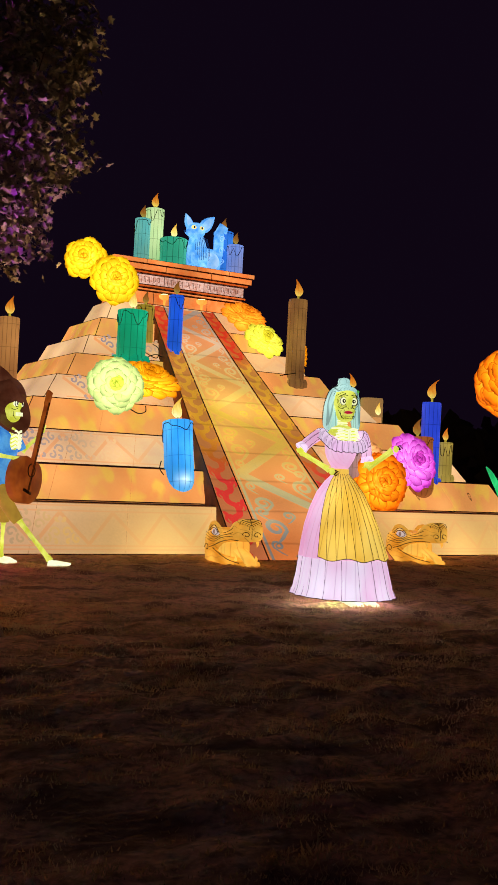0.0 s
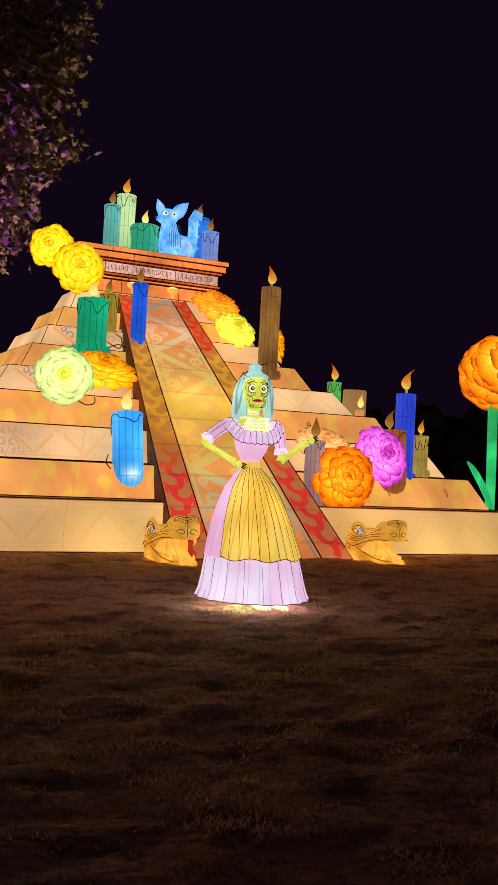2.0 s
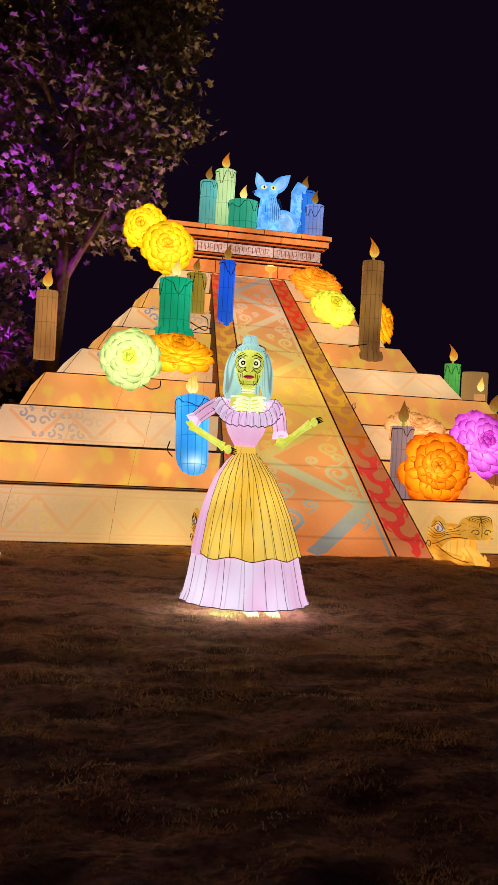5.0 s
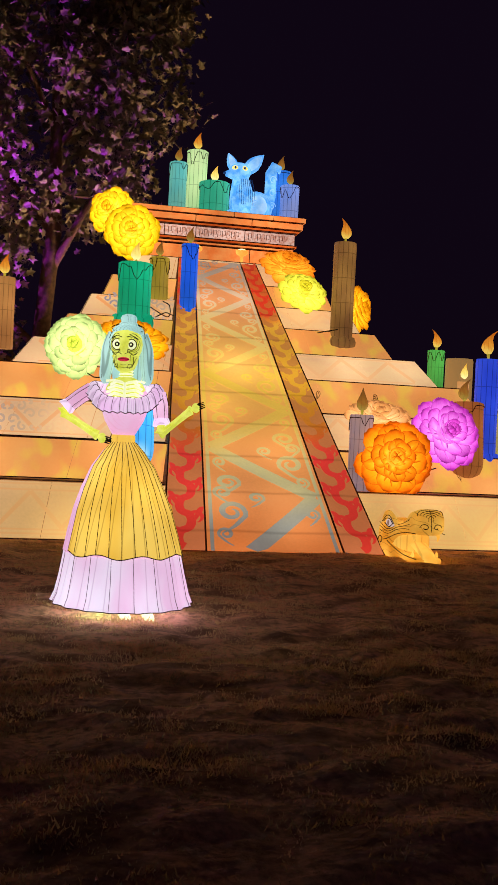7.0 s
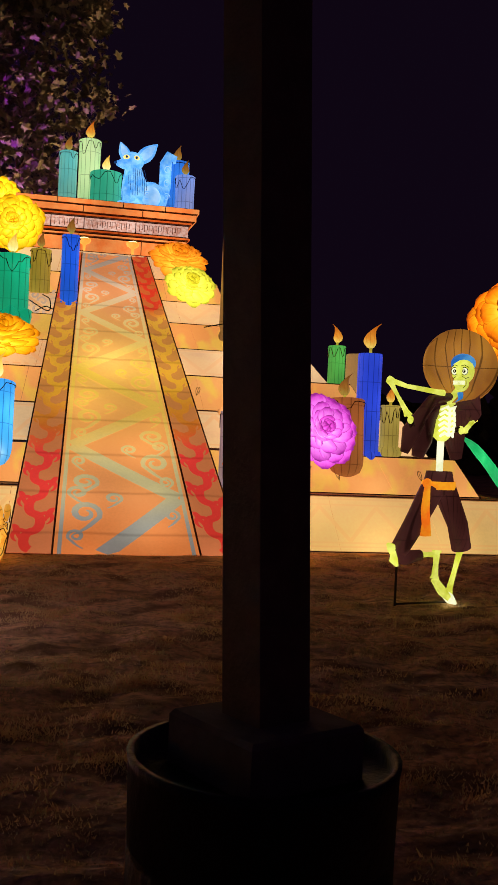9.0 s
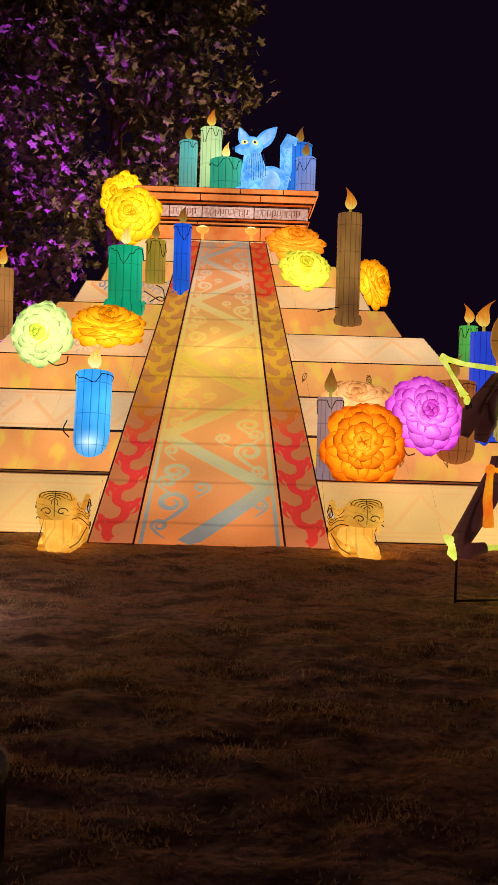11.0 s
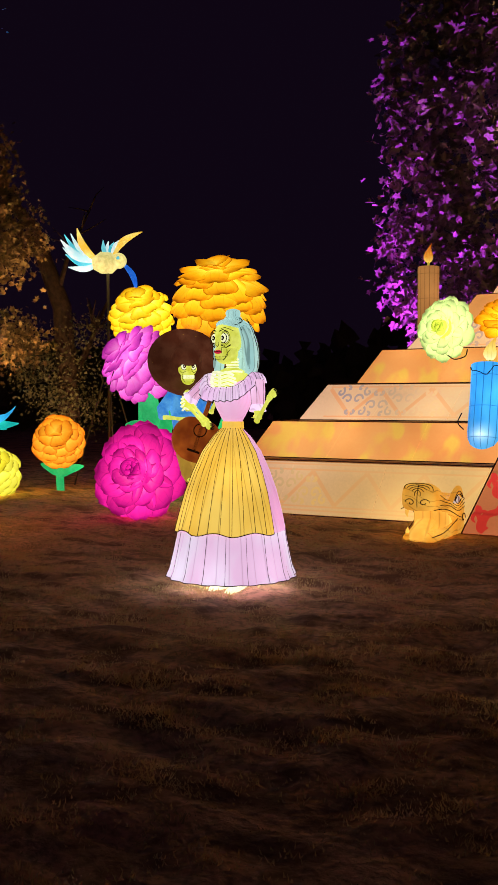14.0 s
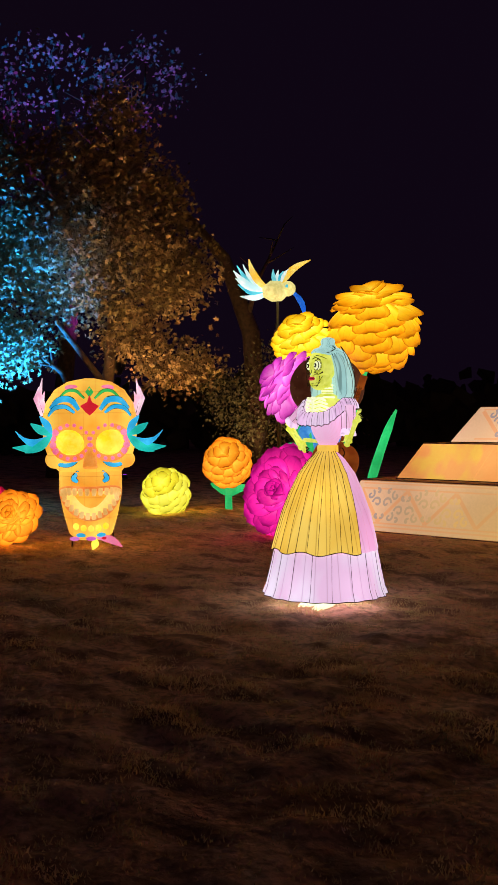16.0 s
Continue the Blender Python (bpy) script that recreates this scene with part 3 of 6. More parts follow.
# ---- temple slab on the top ----
def build_slab():
    root = thing("temple_platform", (0, 0, 4.66), "glowing orange moulded platform with pink carved frieze", "platform lantern")
    o = Vector((0, 0, -4.66))
    org = lantern("orange_fascia", "ee7a38", "f0904c", 0.6, 1.15, 1.2)
    deep = lantern("deep_orange_fascia", "d2521c", "e06a2a", 0.5, 1.0, 1.2)
    fr = Mat("carved_frieze")
    col = fr.mix(fr.rng(fr.noise(22, 4), 0.4, 0.6, 0, 1), lin("f0c4b4"), lin("d89a84"))
    frieze = fr.out(col, 0.6, 0, fr.rng(fr.glow_spots(1.5), 0.1, 0.7, 1.1, 0.7))

    def layer(name, w, y, z0, z1, mat, joints):
        core = MB()
        core.box((-w + 0.01, y + 0.01, z0), (w - 0.01, 2 * CY - y - 0.01, z1))
        part = put(name, core, TRIM, root, o, smooth=False)
        xs = [-w] + joints + [w]
        for a, b in zip(xs, xs[1:]):
            pb = MB()
            pb.box((a + 0.008, y, z0 + 0.012), (b - 0.008, y + 0.03, z1 - 0.008))
            put("panel", pb, mat, part, smooth=False)
        for s in (-1, 1):
            for i in range(3):
                d = (2 * CY - 2 * y) / 3
                pb = MB()
                pb.box((s * w - 0.015, y + i * d + 0.01, z0 + 0.012), (s * w + 0.015, y + (i + 1) * d - 0.01, z1 - 0.008))
                put("panel", pb, mat, part, smooth=False)
    layer("cornice", 1.60, 3.76, 5.46, 5.56, org, [-0.9, 0.25, 1.0])
    layer("cornice", 1.56, 3.80, 5.33, 5.455, org, [-0.45, 0.6])
    layer("cornice", 1.50, 3.86, 5.275, 5.325, deep, [])
    layer("frieze", 1.44, 3.93, 5.06, 5.27, frieze, [-1.0, -0.42, 0.5])
    layer("cornice", 1.47, 3.88, 5.00, 5.05, deep, [0.2])
    layer("cornice", 1.42, 3.94, 4.94, 4.99, org, [-0.5])
    layer("base_block", 1.38, 3.99, 4.665, 4.93, org, [-0.62, 0.62])
    # carved fret on the frieze
    for x0, x1 in ((-1.4, -1.0), (-0.98, -0.44), (-0.40, 0.48), (0.52, 1.40)):
        fb = MB()
        x = x0 + 0.05
        while x < x1 - 0.1:
            pts = [(x, 5.10), (x, 5.22), (x + 0.055, 5.22), (x + 0.055, 5.14), (x + 0.03, 5.14)]
            fb.strip(pts, 0.011, lambda a, b: Vector((a, 3.925, b)))
            x += 0.085
        put("carved_fret", fb, plain("fret_ink", "a8644e", 0.7), root, o, smooth=False)


build_slab()


def build_wall_lamp(x):
    root = thing("bowl_lamp", (x, 3.93, 4.80), "small glowing bowl lamp on a short stem above the ramp", "lamp", "bowl lamps over the ramp")
    mb = MB()
    mb.lathe([(0.02, -0.14), (0.03, -0.02), (0.10, 0.02), (0.115, 0.05), (0.115, 0.085)], 0, 18)
    put("bowl", mb, lantern("lamp_bowl", "f6b050", "f0983c", 0.9, 1.3), root)
    mb = MB()
    mb.lathe([(0.10, 0.086), (0.06, 0.11), (0.0, 0.118)], 0, 16)
    put("glass", mb, lantern("lamp_light", "fff0a0", "ffe080", 2.2, 2.6), root)


build_wall_lamp(-0.40)
build_wall_lamp(0.46)


# ---- candles ----
FLAME = flame_mat("flame_silk", "ffd860", "f09830", "d06a18", 0.8)
FLAME_DULL = flame_mat("dull_flame_silk", "c8a848", "c07c30", "986028", 0.55)
FLAME_HOT = flame_mat("bright_flame_silk", "fff0a0", "f8dc70", "e8b040", 1.1)
WICK = lantern("wick_silk", "c8b840", "b09830", 0.5, 0.8)


def flame_mesh(name, mat, bend):
    mb = MB()
    prof = [(0.02, 0.0), (0.15, 0.06), (0.25, 0.18), (0.285, 0.30), (0.265, 0.44), (0.20, 0.60), (0.125, 0.76), (0.06, 0.92), (0.01, 1.08)]
    mb.lathe(prof, 0, 14, squash=0.55)
    mb.v = [(x + bend * (1.5 * z * z * z - 0.6 * z), y, z) for x, y, z in mb.v]
    # the petal shading runs along the local y, so the flame stands on y
    mb.v = [(x, z, -y) for x, y, z in mb.v]
    return mb.mesh(name, [mat])


def build_candle(at, r, h, cols, flame=0.3, fm=None, foot=None, drips=True, rim=False, bend=0.15, glow=(0.6, 1.15), label="", lean=0.0, ribs=14, lamp=False):
    """cols: two colours of the wax. foot: None, 'skirt' (wavy pool of wax) or 'round' (rounded lower end)."""
    root = thing("candle_lantern", Matrix.Translation(at) @ pose(0, 0, 0, -lean, 0, 0), label, "candle lantern", "candle lanterns on the pyramid")
    wax = ribbed("wax_silk", cols[0], cols[1], ribs, glow[0], glow[1], lamp=0.2 * h if lamp else None)
    mb = MB()
    if foot == "round":
        prof = [(0.02, 0.0), (0.5 * r, 0.03 * h), (0.82 * r, 0.09 * h), (0.96 * r, 0.17 * h), (r, 0.26 * h)]
    else:
        prof = [(r * 0.97, 0.0), (r, 0.05 * h)]
    prof += [(r * 0.985, 0.6 * h), (r, 0.96 * h), (r * 0.96, h), (r * 0.55, h + 0.005), (0.01, h - 0.02 * h)]
    mb.lathe(prof, 0, 28)
    put("wax_body", mb, wax, root)
    rs = random.Random(round(at[0] * 977 + at[2] * 131))
    if drips:
        drop = [0.0] * 36
        for c in range(8):
            p, l, w = rs.uniform(0, 36), rs.uniform(0.08, 0.42), rs.uniform(0.9, 1.9)
            for j in range(36):
                d = min(abs(j - p), 36 - abs(j - p))
                drop[j] = max(drop[j], l * math.exp(-(d / w) ** 4))
        ring = lambda q, z: [Vector((q * r * math.cos(2 * math.pi * j / 36), q * r * math.sin(2 * math.pi * j / 36), z(j))) for j in range(36)]
        low = lambda j: h - (0.035 + drop[j] * min(1.0, 0.7 / h)) * h
        mb = MB()
        mb.loft([ring(1.0, low), ring(1.035, low), ring(1.03, lambda j: h), ring(0.95, lambda j: h + 0.012)], 0, cap=False)
        collar = put("drip_collar", mb, wax, root)
        mb = MB()
        pts = ring(1.045, low)
        mb.tube(pts + pts[:2], 0.0065, 0, 5)
        put("drip_edge", mb, TRIM, collar)
    if foot == "skirt":
        mb = MB()
        prof = []
        rings = []
        for q, z in ((1.0, 0.22 * r), (1.18, 0.16 * r), (1.32, -0.15 * r), (1.28, -0.55 * r), (0.9, -0.8 * r), (0.1, -0.9 * r)):
            rings.append([Vector((q * r * (1 + 0.07 * math.sin(7 * b)) * math.cos(b), q * r * (1 + 0.07 * math.sin(7 * b)) * math.sin(b), z + (0.12 * r * math.sin(7 * b) if q < 1.2 else 0))) for b in [2 * math.pi * j / 42 for j in range(42)]])
        mb.loft(rings[::-1], 0)
        put("wax_pool", mb, wax, root)
    mb = MB()
    mb.tube([(0, 0, h - 0.03), (0, 0, h + 0.24 * flame + 0.03)], 0.022, 0, 8)
    put("wick", mb, WICK, root)
    me = flame_mesh("flame", fm or FLAME, bend)
    put("flame", me, None, root, Matrix.Translation((0, 0, h + 0.20 * flame)) @ pose(0, 0, 0, 90, 0, 0) @ Matrix.Scale(flame, 4))
    return root


ZS = 5.562
build_candle((-0.72, 4.55, ZS), 0.165, 0.98, ("5fb8b4", "7cc4b0"), 0.25, FLAME_DULL, glow=(0.5, 0.85), label="slim teal candle lantern with a small flame on the platform")
build_candle((-0.32, 4.88, ZS), 0.20, 1.32, ("c4dc9c", "a8d08c"), 0.30, glow=(0.7, 1.0), label="tall pale green candle lantern on the platform")
build_candle((-0.03, 4.45, ZS), 0.285, 0.64, ("2fae88", "48bc94"), 0.27, FLAME_HOT, glow=(0.5, 0.85), label="short wide green candle lantern on the platform")
build_candle((1.33, 4.80, ZS), 0.22, 1.06, ("2a70d8", "3c88e0"), 0.27, FLAME_DULL, glow=(0.55, 0.9), label="broad blue candle lantern on the platform")
build_candle((1.42, 4.36, ZS), 0.18, 0.70, ("6c8ee0", "94a0dc"), 0.25, FLAME_DULL, glow=(0.55, 0.9), label="short lilac blue candle lantern on the platform")
build_candle((-1.70, -0.16, 0.88), 0.25, 1.25, ("2f98f0", "4cb4f4"), 0.34, FLAME_HOT, "round", glow=(0.62, 1.3), bend=0.22, lean=11, lamp=True, label="bright blue candle lantern with rounded foot on the lower steps")
build_candle((-1.60, 2.62, 3.33), 0.28, 0.94, ("12a070", "18b080"), 0.30, FLAME_HOT, "skirt", glow=(0.5, 0.95), label="wide green candle lantern with wavy wax foot")
build_candle((-1.15, 3.10, 3.75), 0.17, 0.73, ("a08428", "b89838"), 0.24, FLAME_DULL, None, glow=(0.45, 0.8), label="short olive yellow candle lantern on the steps")
build_candle((-0.68, 2.68, 3.55), 0.145, 1.13, ("1c54d8", "2464e0"), 0.25, FLAME_DULL, "skirt", glow=(0.55, 0.95), ribs=10, label="slim deep blue candle lantern with wax foot beside the ramp")
build_candle((2.06, 2.62, 3.22), 0.20, 1.72, ("a8783c", "8a5c34"), 0.34, FLAME, "skirt", drips=False, glow=(0.35, 0.75), bend=-0.2, label="very tall brown candle lantern with wax foot")
build_candle((1.55, -0.35, 0.86), 0.17, 1.00, ("b08c84", "98808c"), 0.32, FLAME_DULL, "skirt", glow=(0.45, 0.75), bend=0.0, label="dull lilac candle lantern with brown wax foot")
build_candle((4.36, 3.84, 2.30), 0.16, 0.97, ("58b850", "48a048"), 0.32, FLAME, None, glow=(0.45, 0.8), bend=-0.25, label="small green candle lantern on the flank of the pyramid")
build_candle((3.72, 0.15, 1.33), 0.185, 1.52, ("2a44d0", "3450dc"), 0.36, FLAME, "skirt", drips=False, glow=(0.5, 0.9), bend=0.35, label="tall royal blue candle lantern with wax foot")
build_candle((4.06, 0.10, 1.42), 0.145, 0.66, ("b8a048", "a89040"), 0.24, FLAME, "skirt", glow=(0.5, 0.85), label="small golden candle lantern with curled wax foot")
build_candle((3.30, -0.12, 0.95), 0.29, 1.18, ("a85a2c", "b46a34"), 0.32, FLAME_DULL, "round", glow=(0.4, 0.7), bend=0.3, lean=6, label="wide rust brown candle lantern behind a pink flower")
build_candle((-3.77, 3.32, 2.75), 0.19, 1.22, ("c08448", "b07440"), 0.32, FLAME, None, drips=False, glow=(0.45, 0.75), label="tall tan candle lantern on the far step corner")


# ---- lantern flowers ----
def petal_mesh(name, mat, cup=0.35, notch=0.025):
    nx, ny = 6, 6
    vs, uv = [], []
    for j in range(ny + 1):
        v = j / ny
        w = 0.5 * (0.42 + 0.58 * math.sin(math.pi * min(0.5, 0.08 + 0.62 * v))) * (1 if v < 0.6 else math.sqrt(max(0.02, 1 - ((v - 0.6) / 0.41) ** 2)))
        for i in range(nx + 1):
            u = -1 + 2 * i / nx
            x = u * w
            z = cup * (0.75 * v * v - 0.3 * v) + 0.30 * w * u * u - 0.10 * max(0, v - 0.75)
            y = v - notch * (1 - abs(u)) * (v ** 6)
            vs.append((x, y, z))
            uv.append((i / nx, v))
    fs = [(j * (nx + 1) + i, j * (nx + 1) + i + 1, (j + 1) * (nx + 1) + i + 1, (j + 1) * (nx + 1) + i) for j in range(ny) for i in range(nx)]
    me = bpy.data.meshes.new(name)
    me.from_pydata(vs, [], fs)
    me.materials.append(mat)
    lay = me.uv_layers.new(name="UVMap")
    for l in me.loops:
        lay.data[l.index].uv = uv[l.vertex_index]
    me.polygons.foreach_set("use_smooth", [True] * len(fs))
    return me


def build_flower(at, to, r, mats, style="dahlia", label="", stem=None, seed=0, core=None, group="flower lanterns"):
    """at: heart of the flower; to: the way it faces. mats: petal mesh (outer), petal mesh (inner)."""
    to = Vector(to).normalized()
    q = to.to_track_quat("Z", "Y").to_matrix().to_4x4()
    root = thing("flower_lantern", Matrix.Translation(at) @ q, label, "flower lantern", group)
    rs = random.Random(seed + 11)
    # rings: number, angle of the petals from the axis, length, start along the axis
    if style == "dahlia":
        rings = [(5, 12, 0.40, 0.22), (6, 32, 0.52, 0.18), (8, 50, 0.68, 0.12), (9, 67, 0.86, 0.06), (10, 82, 1.0, 0.0), (10, 96, 1.03, -0.08)]
        core_r, core_z = 0.40, 0.0
    elif style == "flat":
        rings = [(5, 20, 0.42, 0.14), (7, 44, 0.52, 0.11), (9, 62, 0.70, 0.06), (10, 76, 0.88, 0.0), (11, 88, 1.03, -0.08), (10, 102, 0.95, -0.14)]
        core_r, core_z = 0.34, -0.05
    else:  # ball
        rings = [(4, 10, 0.95, 0.02), (7, 28, 0.97, 0.02), (10, 46, 1.0, 0.0), (12, 64, 1.0, 0.0), (13, 82, 1.0, 0.0), (13, 100, 0.98, 0.0), (11, 118, 0.95, 0.0), (9, 136, 0.9, 0.0), (6, 154, 0.9, 0.0)]
        core_r, core_z = 0.76, 0.0
    cb = MB()
    cb.ball((0, 0, core_z * r), core_r * r * (0.9 if style != "ball" else 0.92), 0, 16)
    put("core", cb, core, root)
    for k, (n, ang, ln, st) in enumerate(rings):
        for i in range(n):
            a = 2 * math.pi * (i + 0.5 * (k % 2)) / n + rs.uniform(-0.08, 0.08)
            th = math.radians(ang + rs.uniform(-8, 8))
            if style == "ball":
                size = r * (0.56 if k else 0.46) * rs.uniform(0.85, 1.15) * (1.0 if r > 0.65 else 0.84)
                p = Vector((math.sin(th), 0, math.cos(th))) * r * 0.84
                lift = rs.uniform(0.40, 0.95) if r > 0.65 else rs.uniform(0.6, 1.3)
                # every petal hangs outwards and down like a scale
                d = Vector((math.cos(th) * 0.80 + math.sin(th) * lift, 0, -math.sin(th) * 0.80 + math.cos(th) * lift)).normalized()
                p = p - d * size * 0.42
                wide = 1.22
            else:
                size = r * ln * 0.80 * rs.uniform(0.93, 1.06)
                p = Vector((0.20 * math.sin(th) * ln, 0, st)) * r
                d = Vector((math.sin(th), 0, math.cos(th)))
                wide = 0.95 if k < 2 else 0.86
            side = Vector((0, 1, 0))
            up = side.cross(d) * -1
            up = d.cross(side)
            if up.dot(Vector((-0.3, 0, 1))) < 0 and style != "ball":
                up, side = -up, -side
            if style == "ball" and up.dot(Vector((math.sin(th), 0, math.cos(th)))) > 0:
                up, side = -up, -side
            m = Matrix((side * size * wide, d * size, up * size)).transposed().to_4x4()
            m.translation = p
            put("petal", mats[1] if k < 2 else mats[0], None, root, Matrix.Rotation(a, 4, "Z") @ m)
    return root


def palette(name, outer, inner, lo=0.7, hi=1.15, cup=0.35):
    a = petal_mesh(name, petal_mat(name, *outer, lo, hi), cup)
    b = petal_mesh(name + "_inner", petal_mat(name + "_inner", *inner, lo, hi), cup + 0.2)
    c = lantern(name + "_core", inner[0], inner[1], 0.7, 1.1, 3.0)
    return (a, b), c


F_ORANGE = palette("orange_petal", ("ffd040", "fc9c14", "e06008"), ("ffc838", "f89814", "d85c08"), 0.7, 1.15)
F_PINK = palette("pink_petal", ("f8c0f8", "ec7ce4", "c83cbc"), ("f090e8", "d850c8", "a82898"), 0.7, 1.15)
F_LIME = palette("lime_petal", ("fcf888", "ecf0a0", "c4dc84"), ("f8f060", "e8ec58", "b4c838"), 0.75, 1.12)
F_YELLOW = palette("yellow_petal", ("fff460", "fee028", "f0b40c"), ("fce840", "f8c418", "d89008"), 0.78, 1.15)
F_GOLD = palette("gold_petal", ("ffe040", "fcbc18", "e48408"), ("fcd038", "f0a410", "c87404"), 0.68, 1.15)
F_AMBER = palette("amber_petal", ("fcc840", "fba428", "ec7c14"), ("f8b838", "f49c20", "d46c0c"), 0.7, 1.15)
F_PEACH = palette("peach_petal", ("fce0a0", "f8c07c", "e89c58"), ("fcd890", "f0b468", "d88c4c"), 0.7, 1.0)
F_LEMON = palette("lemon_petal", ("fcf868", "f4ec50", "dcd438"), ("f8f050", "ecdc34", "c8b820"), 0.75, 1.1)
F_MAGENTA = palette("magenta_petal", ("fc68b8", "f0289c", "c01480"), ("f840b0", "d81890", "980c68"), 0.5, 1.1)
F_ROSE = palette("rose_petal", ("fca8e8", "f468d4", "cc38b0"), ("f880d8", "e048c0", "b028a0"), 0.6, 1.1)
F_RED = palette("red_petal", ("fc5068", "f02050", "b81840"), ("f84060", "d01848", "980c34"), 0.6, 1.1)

TO = (-0.05, -0.98, 0.18)
build_flower((1.98, -0.62, 1.25), (-0.12, -0.97, 0.2), 0.56, F_ORANGE[0], "dahlia", "round vivid orange dahlia lantern on the lower steps", seed=1, core=F_ORANGE[1])
build_flower((2.82, -0.42, 1.65), (0.15, -0.93, 0.33), 0.55, F_PINK[0], "dahlia", "round violet pink dahlia lantern on the lower steps", seed=2, core=F_PINK[1])
build_flower((1.93, 0.0, 1.80), (0, -0.50, 0.87), 0.52, F_PEACH[0], "flat", "pale peach rose lantern lying behind the orange dahlia", seed=3, core=F_PEACH[1])
build_flower((-2.57, 0.78, 2.68), (-0.30, -0.93, 0.2), 0.48, F_LIME[0], "dahlia", "pale lime green dahlia lantern on the steps", seed=4, core=F_LIME[1])
build_flower((-1.70, 1.45, 2.86), (0.05, -0.48, 0.88), 0.60, F_GOLD[0], "flat", "golden yellow open flower lantern facing upwards", seed=5, core=F_GOLD[1])
build_flower((-1.92, 4.62, 5.55), (-0.55, -0.8, 0.2), 0.45, F_YELLOW[0], "dahlia", "yellow dahlia lantern beside the platform", seed=6, core=F_YELLOW[1])
build_flower((-1.60, 3.72, 5.02), (-0.15, -0.97, 0.12), 0.50, F_YELLOW[0], "dahlia", "large yellow dahlia lantern below the platform", seed=7, core=F_YELLOW[1])
build_flower((1.22, 3.40, 4.55), (0.1, -0.55, 0.83), 0.52, F_AMBER[0], "flat", "amber orange open flower lantern at the ramp head", seed=8, core=F_AMBER[1])
build_flower((1.36, 2.72, 4.02), (0.1, -0.75, 0.65), 0.44, F_LEMON[0], "flat", "lemon green rose lantern beside the ramp", seed=9, core=F_LEMON[1])
build_flower((2.58, 3.50, 3.92), (0.75, -0.6, 0.2), 0.44, F_GOLD[0], "dahlia", "golden dahlia lantern behind the tall brown candle", seed=10, core=F_GOLD[1])
# the flower bed beside the pyramid
BIG_MARIGOLD = build_flower((-6.27, 0.30, 3.24), (0.1, -0.3, 0.95), 0.80, F_GOLD[0], "ball", "very large amber marigold lantern on a tall green stem", seed=11, core=F_AMBER[1], group="garden flower lanterns")
YELLOW_MARIGOLD = build_flower((-7.88, 0.38, 3.05), (0.2, -0.6, 0.77), 0.56, F_YELLOW[0], "ball", "yellow marigold lantern on a tall stem", seed=12, core=F_YELLOW[1], group="garden flower lanterns")
ROSE_MARIGOLD = build_flower((-7.04, -0.83, 2.20), (-0.35, -0.75, 0.55), 0.62, F_ROSE[0], "ball", "rose pink marigold lantern on a green stem", seed=13, core=F_ROSE[1], group="garden flower lanterns")
build_flower((-5.98, -2.28, 0.62), (0.15, -0.96, 0.25), 0.72, F_MAGENTA[0], "dahlia", "large magenta dahlia lantern resting on the grass", seed=14, core=F_MAGENTA[1], group="garden flower lanterns")
SMALL_MARIGOLD = build_flower((-9.52, 0.09, 0.88), (0.4, -0.7, 0.6), 0.48, F_AMBER[0], "ball", "orange marigold lantern on a short green stem", seed=15, core=F_AMBER[1], group="garden flower lanterns")
build_flower((-10.0, -1.05, 0.38), (0.4, -0.7, 0.6), 0.46, F_LEMON[0], "ball", "yellow pompon lantern resting on the grass", seed=16, core=F_LEMON[1], group="garden flower lanterns")
build_flower((-8.25, -5.45, 0.36), (0.4, -0.75, 0.5), 0.42, F_AMBER[0], "dahlia", "orange dahlia lantern resting on the grass", seed=17, core=F_AMBER[1], group="garden flower lanterns")
build_flower((-9.3, -5.3, 0.45), (0.4, -0.75, 0.5), 0.42, F_RED[0], "dahlia", "crimson dahlia lantern behind an orange one", seed=18, core=F_RED[1], group="garden flower lanterns")
RIGHT_MARIGOLD = build_flower((6.42, 0.95, 3.50), (-0.3, -0.85, 0.4), 0.74, F_ORANGE[0], "ball", "very large orange marigold lantern on a tall stem", seed=19, core=F_ORANGE[1], group="garden flower lanterns")

# ---- stems and leaves of the garden flowers ----
STEM = lantern("stem_silk", "20c068", "38d078", 0.5, 0.95, 2.0)


def build_stem(root, pts, r, leaves):
    """A lit green stalk with leaves, as parts of the flower that it carries."""
    back = root.matrix_basis.inverted()
    mb = MB()
    mb.tube(pts, r, 0, 10)
    mb.v = [tuple(back @ Vector(p)) for p in mb.v]
    put("stalk", mb, STEM, root, label="glowing green stalk")
    for base, tip, w in leaves:
        a, b = Vector(base), Vector(tip)
        lb = MB()
        n = 8
        d = (b - a).normalized()
        side = d.cross(Vector((0.3, -0.9, 0.2))).normalized()
        up = side.cross(d)
        rings = []
        for i in range(n + 1):
            t = i / n
            q = w * (math.sin(math.pi * min(0.97, 0.08 + 0.92 * t)) ** 0.8) + 0.004
            c = a.lerp(b, t) + Vector((0, 0, 0.25 * (b - a).length * t * (1 - t)))
            rings.append([back @ (c + side * q * (1 + 0.12 * math.sin(9 * t)) * math.cos(k) + up * 0.35 * q * math.sin(k)) for k in [2 * math.pi * j / 8 for j in range(8)]])
        lb.loft(rings, 0)
        put("leaf", lb, STEM, root, label="glowing green leaf")


